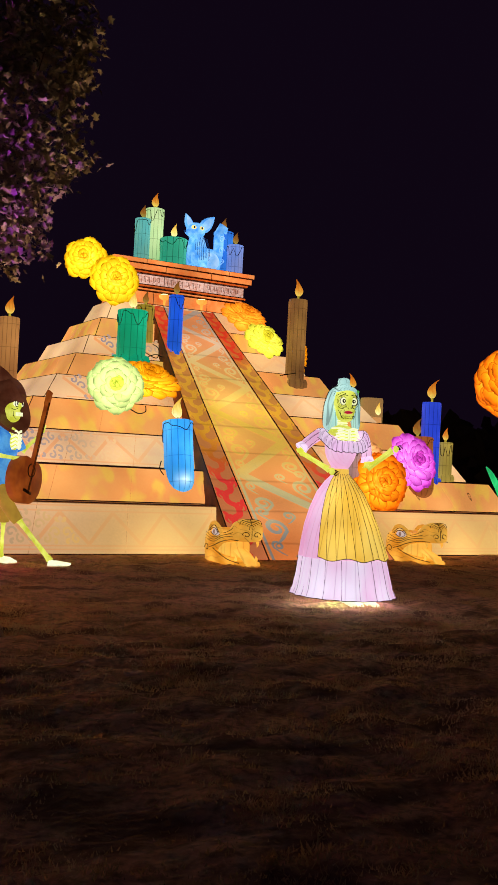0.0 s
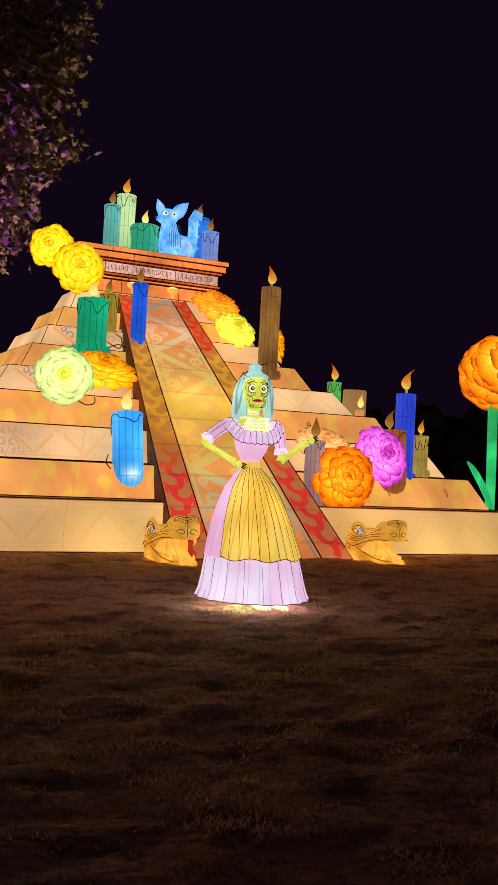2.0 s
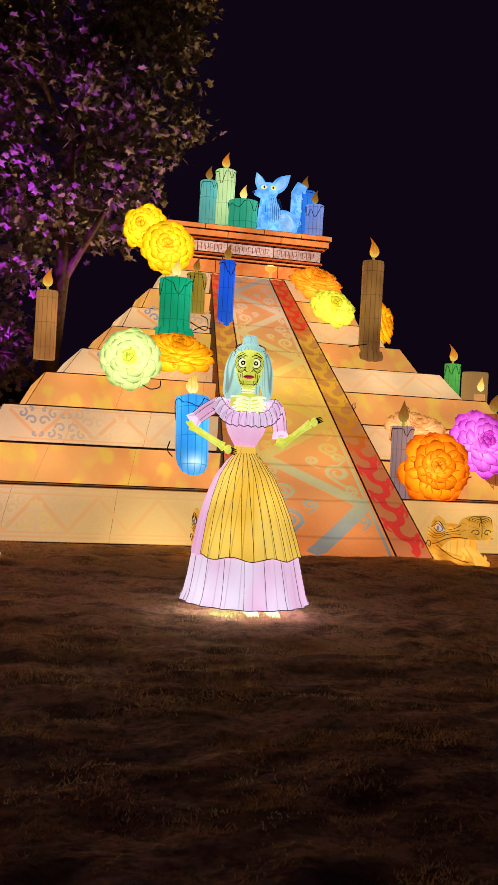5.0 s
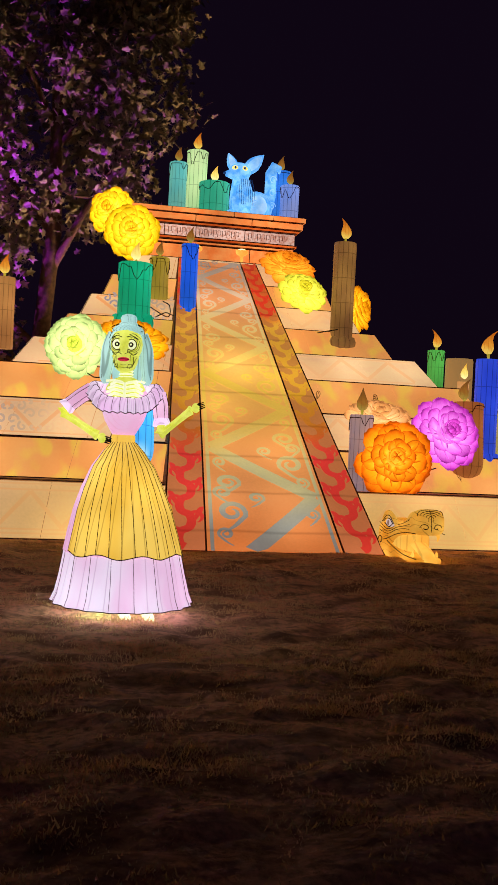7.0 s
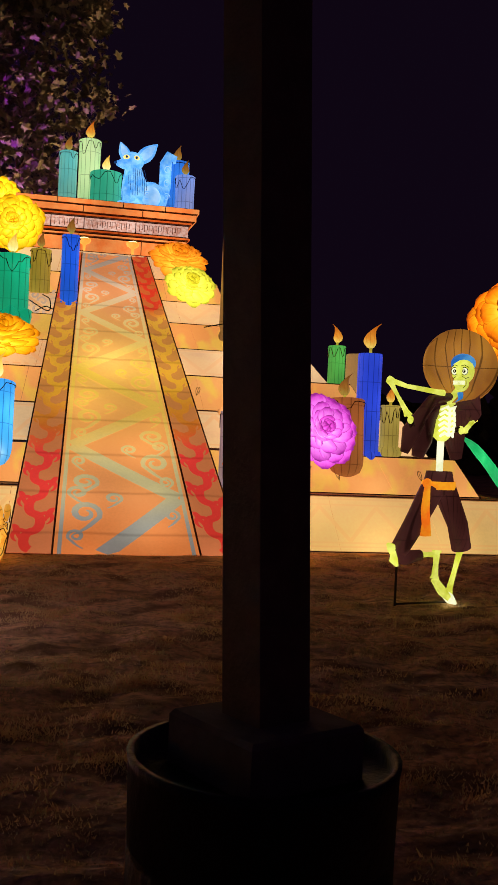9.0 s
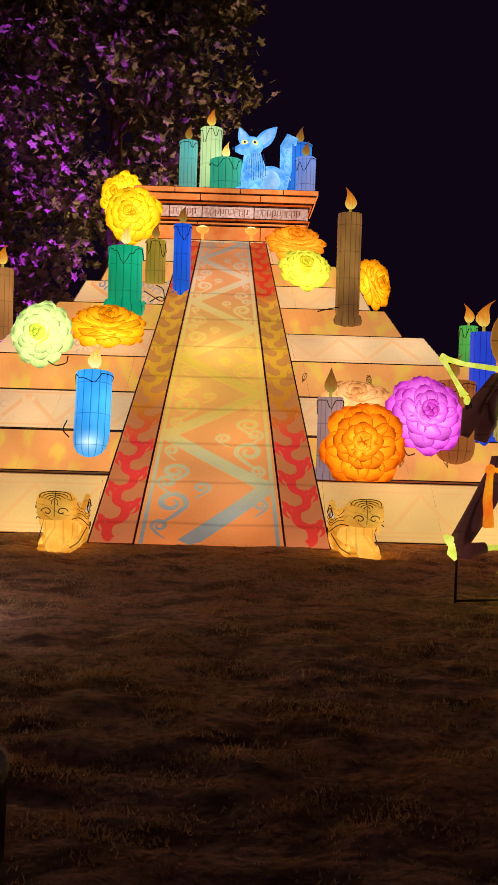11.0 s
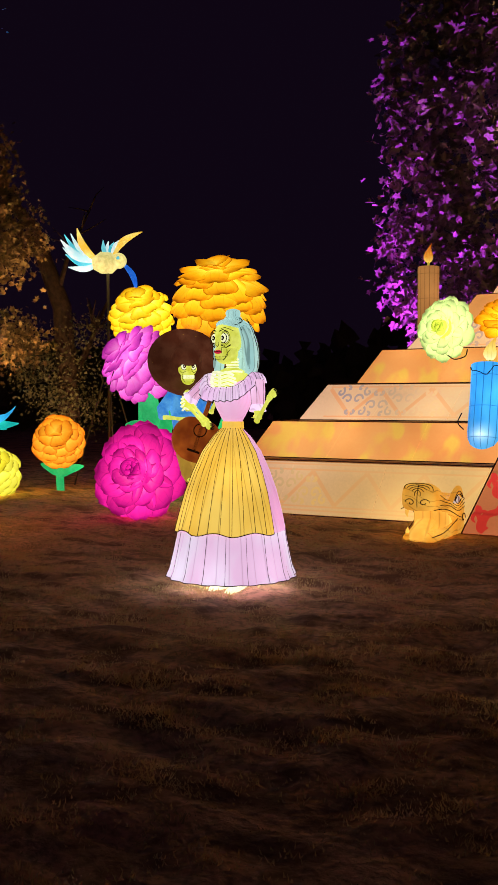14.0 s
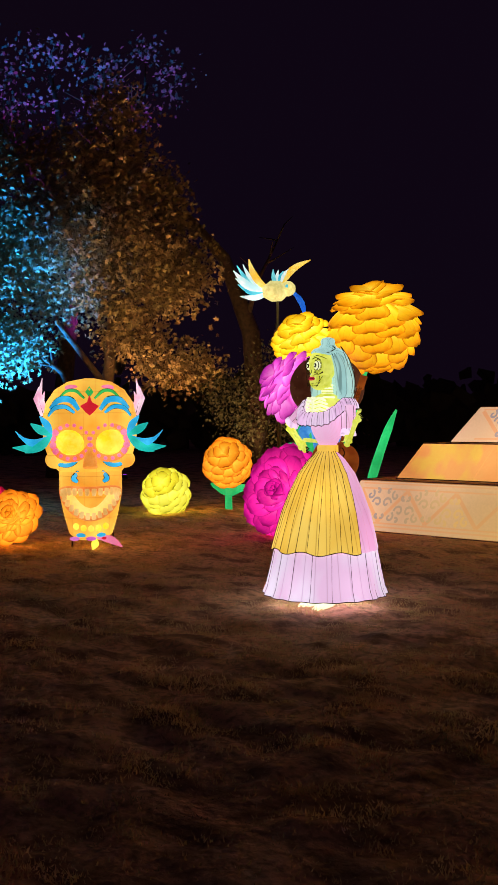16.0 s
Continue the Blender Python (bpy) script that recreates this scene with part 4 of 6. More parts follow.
build_stem(BIG_MARIGOLD, [(-7.1, 0.1, 0), (-6.86, 0.2, 1.2), (-6.40, 0.28, 2.7)], 0.07, [((-6.8, 0.75, 0.25), (-6.28, 0.95, 1.85), 0.09), ((-6.65, 0.0, 0.0), (-6.0, 0.15, 0.6), 0.07)])
build_stem(YELLOW_MARIGOLD, [(-7.88, 0.4, 0), (-7.9, 0.4, 1.4), (-7.88, 0.4, 2.6)], 0.07, [])
build_stem(ROSE_MARIGOLD, [(-6.75, -0.75, 0), (-6.72, -0.78, 0.9), (-6.95, -0.8, 1.75)], [0.13, 0.14, 0.17], [((-6.7, -0.8, 0.8), (-6.35, -0.95, 1.55), 0.13), ((-6.75, -0.8, 1.15), (-7.25, -0.95, 1.25), 0.09), ((-6.7, -0.8, 0.6), (-6.0, -1.0, 1.05), 0.12)])
build_stem(SMALL_MARIGOLD, [(-9.5, 0.1, 0), (-9.52, 0.1, 0.5)], 0.07, [((-9.5, 0.05, 0.28), (-9.05, 0.2, 0.46), 0.08), ((-9.5, 0.05, 0.30), (-9.78, -0.1, 0.5), 0.07)])
build_stem(RIGHT_MARIGOLD, [(6.5, 1.0, 0), (6.5, 1.0, 1.4), (6.42, 0.95, 2.9)], 0.10, [((6.5, 0.9, 0.7), (5.40, 0.4, 1.66), 0.12)])

# ---- glass candle lantern on the flank ----
def build_jar():
    root = thing("jar_lantern", (4.72, 3.55, 2.28), "pale translucent jar lantern with a small lit candle inside", "jar lantern")
    jar = Mat("jar_silk")
    jm = jar.out(lin("c8a070"), 0.4, 0, 0.45, lin("c89a5c"))
    mb = MB()
    mb.lathe([(0.25, 0.0), (0.26, 0.03), (0.26, 0.80), (0.25, 0.84), (0.22, 0.84), (0.22, 0.80)], 0, 28, cap=False)
    put("jar_wall", mb, jm, root)
    mb = MB()
    mb.lathe([(0.15, 0.0), (0.15, 0.40), (0.02, 0.41)], 0, 20, at=(0, -0.14, 0))
    put("inner_candle", mb, lantern("inner_wax", "e0a468", "d89858", 0.6, 0.9), root)
    put("flame", flame_mesh("flame", FLAME_HOT, 0.1), None, root, Matrix.Translation((0, -0.27, 0.45)) @ pose(0, 0, 0, 90, 0, 0) @ Matrix.Scale(0.27, 4))


build_jar()


# ---- serpent heads at the foot of the ramp ----
def serpent_silk():
    m = Mat("serpent_silk")
    o = m.coord()
    col = m.mix(m.rng(m.noise(3, 3), 0.35, 0.65, 0, 1), lin("f09828"), lin("f4b448"))
    w = m.n("ShaderNodeTexWave")
    w.inputs["Scale"].default_value, w.inputs["Distortion"].default_value, w.inputs["Detail"].default_value, w.inputs["Detail Scale"].default_value = 3.6, 7.0, 1.0, 1.2
    mp = m.n("ShaderNodeMapping")
    mp.inputs["Rotation"].default_value = (0.5, 1.2, 0.4)
    m.link(o, mp.inputs[0])
    m.link(mp.outputs[0], w.inputs["Vector"])
    line = m.rng(w.outputs["Fac"], 0.0, 0.035, 0.45, 1.0)
    return m.out(col, 0.5, 0, m.math("MULTIPLY", line, m.rng(m.glow_spots(3.0), 0.1, 0.6, 1.15, 0.7)))


SERPENT = serpent_silk()
SERPENT_PALE = ribbed("serpent_mouth_silk", "f4bc50", "eca038", 16, 0.7, 1.1, 3.0, 0.7, 0.05, 0)
INK = plain("ink", "3a2010", 0.7)


def build_serpent(x, y, turn):
    root = thing("serpent_head", Matrix.Translation((x, y, -0.02)) @ pose(0, 0, 0, 0, 0, turn), "glowing carved wood-coloured serpent head lantern with open jaws on the grass", "serpent lantern", "serpent heads by the ramp")

    def body(rows, mat, name, sq=0.55):
        """rows: place along the head, half width, underside, top."""
        mb, rings = MB(), []
        pw = lambda v: math.copysign(abs(v) ** sq, v)
        for yy, w, lo, hi in rows:
            rings.append([Vector((w * pw(math.cos(a)), yy, (lo + hi) / 2 + (hi - lo) / 2 * pw(math.sin(a)))) for a in [2 * math.pi * j / 28 for j in range(28)]])
        mb.loft(rings, 0)
        return put(name, mb, mat, root)

    def ink(name, pts, r=0.0055, parent=root):
        mb = MB()
        mb.tube(curve_points(pts, 5), r, 0, 5)
        put(name, mb, INK, parent)
    upper = body([(0.46, 0.20, 0.06, 0.44), (0.42, 0.25, 0.01, 0.50), (0.24, 0.27, 0.0, 0.53), (0.10, 0.265, 0.16, 0.53), (-0.08, 0.245, 0.30, 0.50), (-0.20, 0.23, 0.345, 0.50), (-0.28, 0.225, 0.36, 0.58), (-0.36, 0.225, 0.365, 0.67), (-0.46, 0.22, 0.37, 0.70), (-0.53, 0.20, 0.375, 0.65), (-0.555, 0.15, 0.40, 0.58)], SERPENT, "upper_jaw")
    lower = body([(0.40, 0.25, 0.0, 0.22), (0.15, 0.25, 0.0, 0.235), (-0.08, 0.24, 0.0, 0.17), (-0.32, 0.225, 0.0, 0.11), (-0.50, 0.20, 0.0, 0.10), (-0.58, 0.13, 0.01, 0.07)], SERPENT, "lower_jaw")
    body([(0.25, 0.20, 0.10, 0.36), (0.02, 0.21, 0.12, 0.37), (-0.14, 0.20, 0.12, 0.38), (-0.24, 0.16, 0.13, 0.37)], SERPENT_PALE, "mouth")
    # tongue that hangs over the lower jaw
    mb = MB()
    mb.loft([[Vector((w * math.cos(a), yy, z + 0.028 * math.sin(a))) for a in [2 * math.pi * j / 14 for j in range(14)]] for yy, z, w in ((-0.05, 0.27, 0.10), (-0.22, 0.24, 0.12), (-0.40, 0.17, 0.12), (-0.52, 0.12, 0.11), (-0.595, 0.04, 0.085))], 0)
    put("tongue", mb, SERPENT_PALE, root)
    for s in (-1, 1):
        mb = MB()
        mb.ball((s * 0.255, 0.06, 0.475), (0.045, 0.11, 0.055), 0, 14)
        eye = put("eye", mb, lantern("serpent_eye_silk", "d8c0c0", "e0ccb8", 0.6, 0.85, 4), root, label="pale lilac almond eye")
        mb = MB()
        mb.ball((s * 0.296, 0.05, 0.475), (0.010, 0.028, 0.036), 0, 10)
        put("pupil", mb, lantern("serpent_pupil_silk", "b08878", "a07868", 0.5, 0.7, 4), eye)
        mb = MB()
        mb.tube(curve_points([(s * 0.25, -0.12, 0.46), (s * 0.27, -0.06, 0.545), (s * 0.27, 0.06, 0.60), (s * 0.26, 0.18, 0.585), (s * 0.25, 0.26, 0.50)], 6), 0.032, 0, 10)
        put("brow", mb, SERPENT, root)
        for lift in (0.0, 0.035):
            ink("eye_line", [(s * 0.298, -0.08 - lift, 0.475), (s * 0.302, -0.01, 0.525 + lift), (s * 0.302, 0.09, 0.53 + lift), (s * 0.298, 0.19 + lift, 0.48)])
        ink("eye_line", [(s * 0.292, -0.07, 0.47), (s * 0.296, 0.03, 0.425), (s * 0.29, 0.17, 0.47)])
        # lips of both jaws meet in a curl at the corner of the mouth
        ink("lip_line", [(s * 0.20, -0.54, 0.395), (s * 0.232, -0.34, 0.39), (s * 0.245, -0.10, 0.345), (s * 0.272, 0.10, 0.27), (s * 0.276, 0.22, 0.24)])
        ink("lip_line", [(s * 0.18, -0.55, 0.075), (s * 0.232, -0.30, 0.105), (s * 0.248, -0.06, 0.165), (s * 0.268, 0.12, 0.235)])
        ink("curl_line", [(s * 0.276, 0.30 + (0.075 - 0.011 * a) * math.cos(a), 0.22 + (0.075 - 0.011 * a) * math.sin(a)) for a in [0.7 * k for k in range(9)]])
        ink("curl_line", [(s * (0.085 + (0.068 - 0.009 * a) * math.cos(a)), -0.562 + 0.010 * math.cos(a), 0.475 + (0.05 - 0.0065 * a) * math.sin(a)) for a in [0.6 * k for k in range(11)]])
        for k in range(3):
            ink("grain_line", [(s * 0.232, -0.42, 0.44 + 0.06 * k), (s * 0.236, -0.26, 0.43 + 0.035 * k), (s * 0.25, -0.10, 0.40 + 0.03 * k), (s * 0.276, 0.10, 0.33 + 0.03 * k), (s * 0.27, 0.36, 0.36 + 0.05 * k)], 0.004)
        for yy, z0, z1 in ((-0.44, 0.37, 0.29), (-0.42, 0.10, 0.165)):
            mb = MB()
            mb.tube([(s * 0.17, yy, z0), (s * 0.17, yy - 0.01, (z0 + z1) / 2), (s * 0.165, yy, z1)], [0.026, 0.018, 0.003], 0, 8)
            put("fang", mb, SERPENT_PALE, upper if z0 > 0.2 else lower)
    # nested arches over the bump of the nose
    for k in range(5):
        q = 0.035 + 0.036 * k
        ink("crest_line", [(-q, -0.567 + 0.25 * q, 0.555), (-q * 0.9, -0.555 + 0.2 * q, 0.58 + 0.5 * q), (0, -0.55 + 0.2 * q, 0.60 + 0.55 * q), (q * 0.9, -0.555 + 0.2 * q, 0.58 + 0.5 * q), (q, -0.567 + 0.25 * q, 0.555)], 0.0045)
    ink("crest_line", [(0, -0.57, 0.42), (0, -0.572, 0.52), (0, -0.55, 0.62), (0, -0.50, 0.69)], 0.0045)
    return root


build_serpent(-1.72, -2.15, 0)
build_serpent(1.73, -2.05, 6)

# ---- figures ----
BONE = lantern("bone_silk", "c8cc3c", "e0e468", 0.72, 1.05, 3.0, 9.0)
BONE_PALE = lantern("pale_bone_silk", "ecf0b8", "f4f4d0", 0.8, 1.1, 3.0)
HAIR = ribbed("hair_silk", "b8e0d8", "88b8b8", 34, 0.66, 0.98, 3.0, 0.5, 0.06, 0)
PINK_SILK = ribbed("pink_silk", "eca4d0", "f0c4e4", 30, 0.68, 0.92, 2.0, 0.75, 0.025, 0)
HEM_SILK = ribbed("hem_silk", "f0e0f8", "ecc0e4", 30, 0.68, 0.88, 2.0, 0.75, 0.025, 0)
APRON = ribbed("apron_silk", "e8b440", "f4cc60", 30, 0.72, 1.1, 2.2, 0.62, 0.03, 0)
COLLAR = ribbed("collar_silk", "f4e4f8", "e8b8e4", 44, 0.72, 1.0, 4.0, 0.72, 0.07, 0)
BLUE_SILK = lantern("blue_silk", "2c78d0", "58a4e0", 0.5, 0.9)
BROWN_SILK = lantern("brown_silk", "5a2c1c", "70402c", 0.25, 0.6)
WOOD_SILK = lantern("guitar_silk", "9c4c18", "7c3410", 0.4, 0.8)
OCHRE = lantern("ochre_silk", "c09838", "a88030", 0.4, 0.75)
DARK_SILK = ribbed("dark_coat_silk", "4c2420", "603430", 20, 0.22, 0.5, 2.0, 0.4)
SASH = lantern("sash_silk", "f47018", "f8a020", 0.6, 1.0)
RED_SILK = lantern("red_silk", "e03050", "d82848", 0.5, 0.8)
HAT_SILK = ribbed("straw_hat_silk", "b87c2c", "945a24", 16, 0.5, 0.95, 2.0, 0.35)
BLACK = plain("black_paint", "100c08", 0.6)
WHITE_EYE = lantern("eye_silk", "e8f0d8", "e0ecd4", 0.8, 1.0)


def skull_face(mb, c, s, bone, pale, ink, lips=None, m=None):
    """A painted bone face at c, looking along -y; s: half width."""
    M = m or Matrix.Identity(4)
    P = lambda x, y, z: M @ Vector((c[0] + x * s, c[1] + y * s, c[2] + z * s))
    R = M.to_3x3()
    mb.ball(P(0, 0, 0.35), (s * 0.98, s * 1.05, s * 1.15), bone, 18, R)
    mb.ball(P(0, -0.35, -0.75), (s * 0.68, s * 0.66, s * 0.72), bone, 16, R)
    mb.ball(P(0, -0.98, 0.0), (s * 0.14, s * 0.16, s * 0.26), bone, 10, R)
    for e in (-1, 1):
        mb.ball(P(0.42 * e, -0.80, 0.28), (s * 0.33, s * 0.22, s * 0.33), pale, 14, R)
        mb.tube([P(0.42 * e + 0.33 * math.cos(a), -0.93, 0.28 + 0.33 * math.sin(a)) for a in [k * math.pi / 8 for k in range(18)]], s * 0.03, ink, 5)
        mb.ball(P(0.42 * e, -0.99, 0.28), (s * 0.15, s * 0.05, s * 0.15), ink, 12, R)
        mb.ball(P(0.42 * e, -1.03, 0.28), (s * 0.06, s * 0.04, s * 0.06), pale, 8, R)
        mb.tube([P(0.15 * e, -1.0, 0.72), P(0.45 * e, -0.98, 0.82), P(0.78 * e, -0.80, 0.62)], s * 0.03, ink, 5)
        mb.tube([P(0.28 * e, -0.98, -0.15), P(0.55 * e, -0.80, -0.35), P(0.72 * e, -0.55, -0.2)], s * 0.025, ink, 5)
        mb.tube([P(0.55 * e, -0.72, -0.45), P(0.58 * e, -0.70, -0.85), P(0.35 * e, -0.88, -1.2)], s * 0.022, ink, 5)
    if lips is not None:
        mb.ball(P(0, -0.98, -0.62), (s * 0.36, s * 0.10, s * 0.13), lips, 12, R)
        mb.tube([P(-0.34, -1.04, -0.62), P(0, -1.09, -0.60), P(0.34, -1.04, -0.62)], s * 0.02, ink, 5)
    else:
        for k in range(-3, 4):
            mb.box((0, 0, 0), (1, 1, 1), pale, M @ Matrix.Translation((c[0] + (k * 0.15 - 0.065) * s, c[1] - 1.0 * s, c[2] - 0.88 * s)) @ Matrix.Diagonal((0.13 * s, 0.12 * s, 0.34 * s, 1)))


def bone(mb, a, b, r, mat):
    a, b = Vector(a), Vector(b)
    mb.tube([a, a.lerp(b, 0.12), a.lerp(b, 0.5), a.lerp(b, 0.88), b], [r * 1.5, r, r * 0.8, r, r * 1.5], mat, 8)


def hand(mb, wrist, way, r, mat, tip):
    w, d = Vector(wrist), Vector(way).normalized()
    side = d.cross(Vector((0, 1, 0.2))).normalized()
    mb.ball(w + d * r * 1.6, (r * 1.3, r * 0.8, r * 1.6), mat, 10)
    for k in (-1.5, -0.5, 0.5, 1.5):
        e = d + side * 0.28 * k
        mb.tube([w + d * r * 2 + side * k * r * 0.5, w + d * r * 2.6 + e * r * 0.7 + side * k * r * 0.4, w + d * r * 2.6 + e * r * 2.0], [r * 0.3, r * 0.25, r * 0.1], tip, 6)


def ribs(mb, c, w, h, depth, pale, n=5):
    for k in range(n):
        z = c[2] + h * (0.5 - k / (n - 1))
        ww = w * (0.8 + 0.2 * math.sin(math.pi * k / (n - 1)))
        for e in (-1, 1):
            mb.tube([(c[0] + e * 0.012, c[1] - depth, z), (c[0] + e * ww * 0.6, c[1] - depth * 0.98, z + 0.02), (c[0] + e * ww, c[1] - depth * 0.7, z - 0.015)], [0.014, 0.017, 0.012], pale, 6)
    mb.tube([(c[0], c[1] - depth * 1.02, c[2] + h * 0.55), (c[0], c[1] - depth * 1.02, c[2] - h * 0.55)], 0.014, pale, 6)


def build_lady():
    mb = MB()
    B, PALE, H, PK, HEM, AP, COL, INKS, LIP, DARK = range(10)

    def ink(pts, r=0.0026):
        mb.tube(curve_points(pts, 4), r, INKS, 4)
    # bell skirt: white hem, pink upper part, apron over the front
    mb.lathe([(0.585, 0.125), (0.555, 0.20), (0.525, 0.34), (0.488, 0.54)], HEM, 144, pleat=0.024, count=18, cap=False)
    mb.lathe([(0.488, 0.54), (0.455, 0.70), (0.405, 0.89), (0.34, 1.07), (0.258, 1.25), (0.165, 1.38), (0.095, 1.45)], PK, 144, pleat=0.02, count=18, cap=False)
    mb.lathe([(0.565, 0.135), (0.10, 0.16)], HEM, 40, cap=False)
    ink([(0.588 * math.cos(a) * (1 + 0.024 * math.sin(18 * a)), 0.588 * math.sin(a) * (1 + 0.024 * math.sin(18 * a)), 0.125) for a in [2 * math.pi * k / 72 for k in range(73)]], 0.004)
    a0, a1 = math.radians(-148), math.radians(-4)
    rings = []
    shape = ((0.512, 0.545), (0.475, 0.70), (0.425, 0.89), (0.36, 1.07), (0.278, 1.25), (0.183, 1.38), (0.108, 1.46))
    for r, z in shape:
        ring = []
        for j in range(73):
            a = a0 + (a1 - a0) * j / 72
            q = r * (1 + 0.022 * math.sin(18 * a) * (1 - z / 1.6))
            ring.append(Vector((q * math.cos(a), q * math.sin(a), z + (0.016 * math.sin(9 * a) if z < 0.6 else 0))))
        rings.append(ring)
    mb.loft(rings, AP, False, False)
    mb.tube(rings[0], 0.004, INKS, 5)
    for e in (0, 72):
        mb.tube([r[e] for r in rings], 0.003, INKS, 4)
    # seams down the folds of the apron and of the hem
    for k in range(1, 12):
        j = 6 * k
        mb.tube([Vector((p[j].x * 1.006, p[j].y * 1.006, p[j].z)) for p in rings], 0.0026, INKS, 4)
    for k in range(36):
        a = 2 * math.pi * k / 36 + 0.04
        if k % 2 and a0 % 6.283 < a % 6.283:
            continue
        q = 1.003 + 0.024 * math.sin(18 * a)
        mb.tube([(r * q * math.cos(a), r * q * math.sin(a), z) for r, z in ((0.586, 0.127), (0.555, 0.20), (0.525, 0.34), (0.488, 0.54))], 0.0022, INKS, 4)
    mb.lathe([(0.094, 1.445), (0.102, 1.455), (0.10, 1.515), (0.092, 1.52)], AP, 24)
    # fitted bodice
    mb.lathe([(0.092, 1.515), (0.125, 1.57), (0.165, 1.64), (0.185, 1.70), (0.195, 1.80), (0.205, 1.88), (0.15, 1.95)], PK, 40, squash=0.78, pleat=0.008, count=20)
    # ruffled boat collar that dips at the front
    rings = []
    for k, (q, dz) in enumerate(((0.86, 0.02), (0.98, 0.05), (1.10, 0.035), (1.20, -0.02), (1.25, -0.085))):
        ring = []
        for j in range(120):
            a = 2 * math.pi * j / 120
            front = smoothstep(0.15, 0.95, -math.sin(a))
            wv = 1 + (0.006 + 0.010 * k) * math.sin(30 * a)
            ring.append(Vector((0.262 * q * math.cos(a) * wv, 0.20 * q * math.sin(a) * wv, 1.955 + dz - front * 0.165 + 0.008 * math.sin(30 * a) * (k > 2))))
        rings.append(ring)
    mb.loft(rings, COL, True, False)
    mb.tube(rings[-1] + rings[-1][:2], 0.004, INKS, 5)
    mb.tube(rings[1] + rings[1][:2], 0.003, INKS, 5)
    for j in range(0, 120, 4):
        mb.tube([r[j] * 1.0 + Vector((0, 0, 0.004)) for r in rings[1:]], 0.0022, INKS, 4)
    # bare chest with ribs, neck
    mb.ball((0, -0.01, 1.88), (0.175, 0.165, 0.19), B, 20)
    ribs(mb, (0, -0.015, 1.90), 0.15, 0.17, 0.172, PALE, 5)
    for e in (-1, 1):
        mb.tube(curve_points([(0.02 * e, -0.125, 2.0), (0.09 * e, -0.11, 2.015), (0.16 * e, -0.06, 2.01)], 4), 0.012, PALE, 7)
    mb.tube([(0, 0, 1.96), (0, -0.005, 2.16)], [0.06, 0.05], B, 12)
    for k in range(5):
        mb.lathe([(0.056, -0.010), (0.064, 0), (0.056, 0.010)], PALE, 12, at=(0, -0.003, 2.03 + 0.03 * k))
    # head: deep square jaw, ringed eyes, wire lines
    T = Matrix.Rotation(math.radians(-7), 4, "Z")
    skull_face(mb, (0, -0.05, 2.30), 0.138, B, PALE, INKS, LIP, T)
    P = lambda x, y, z: T @ Vector((x, y, z))
    mb.loft([[P(w * math.cos(a), -0.075 + d * math.sin(a), z) for a in [2 * math.pi * j / 24 for j in range(24)]] for z, w, d in ((2.125, 0.060, 0.085), (2.14, 0.080, 0.102), (2.19, 0.100, 0.106), (2.25, 0.115, 0.10))], B)
    for e in (-1, 1):
        for q in (0.072, 0.058):
            mb.tube([P(e * 0.058 + q * math.cos(a), -0.182 + 0.02 * abs(math.cos(a)), 2.339 + q * math.sin(a)) for a in [k * math.pi / 10 for k in range(22)]], 0.0022, INKS, 4)
        ink([P(0.03 * e, -0.205, 2.30), P(0.035 * e, -0.215, 2.27), P(0.012 * e, -0.218, 2.255)])
        ink([P(0.105 * e, -0.13, 2.28), P(0.09 * e, -0.17, 2.255), P(0.062 * e, -0.20, 2.25), P(0.058 * e, -0.20, 2.20)])
        ink([P(0.10 * e, -0.13, 2.235), P(0.085 * e, -0.165, 2.185), P(0.07 * e, -0.17, 2.14)])
        ink([P(0.045 * e, -0.205, 2.175), P(0.04 * e, -0.20, 2.135)])
        ink([P(0.04 * e, -0.185, 2.42), P(0.075 * e, -0.165, 2.43), P(0.12 * e, -0.10, 2.40)])
    for z in (2.15, 2.175):
        ink([P(-0.07, -0.162, z), P(0, -0.184, z - 0.006), P(0.07, -0.162, z)], 0.002)
    # swept-up hair with a bun, long locks behind the shoulders
    mb.ball((0, 0.065, 2.37), (0.162, 0.165, 0.155), H, 24)
    mb.ball((0, -0.045, 2.465), (0.135, 0.105, 0.055), H, 18)
    mb.lathe([(0.085, 2.48), (0.082, 2.525), (0.065, 2.545), (0.07, 2.575), (0.058, 2.60), (0.02, 2.612)], H, 18, at=(0, 0.01, 0))
    for e in (-1, 1):
        mb.tube(curve_points([(e * 0.125, -0.02, 2.44), (e * 0.160, 0.01, 2.32), (e * 0.168, 0.02, 2.18), (e * 0.180, 0.02, 2.06), (e * 0.165, 0.01, 1.99)], 3), [0.03 + 0.03 * math.sin(math.pi * min(1, 0.15 + 0.07 * k)) for k in range(13)], H, 12)
        for q in (-0.02, 0.012, 0.04):
            ink([(e * 0.135, -0.05 + q, 2.45), (e * (0.198 - abs(q)), -0.01 + q, 2.32), (e * (0.222 - abs(q)), q, 2.18), (e * (0.225 - abs(q)), q, 2.04)])
    mb.tube(curve_points([(0, 0.13, 2.44), (0, 0.185, 2.28), (0, 0.19, 2.12), (0, 0.165, 1.99), (0, 0.15, 1.95)], 3), [0.09, 0.105, 0.118, 0.125, 0.13, 0.132, 0.132, 0.128, 0.122, 0.11, 0.09, 0.07, 0.04], H, 18)
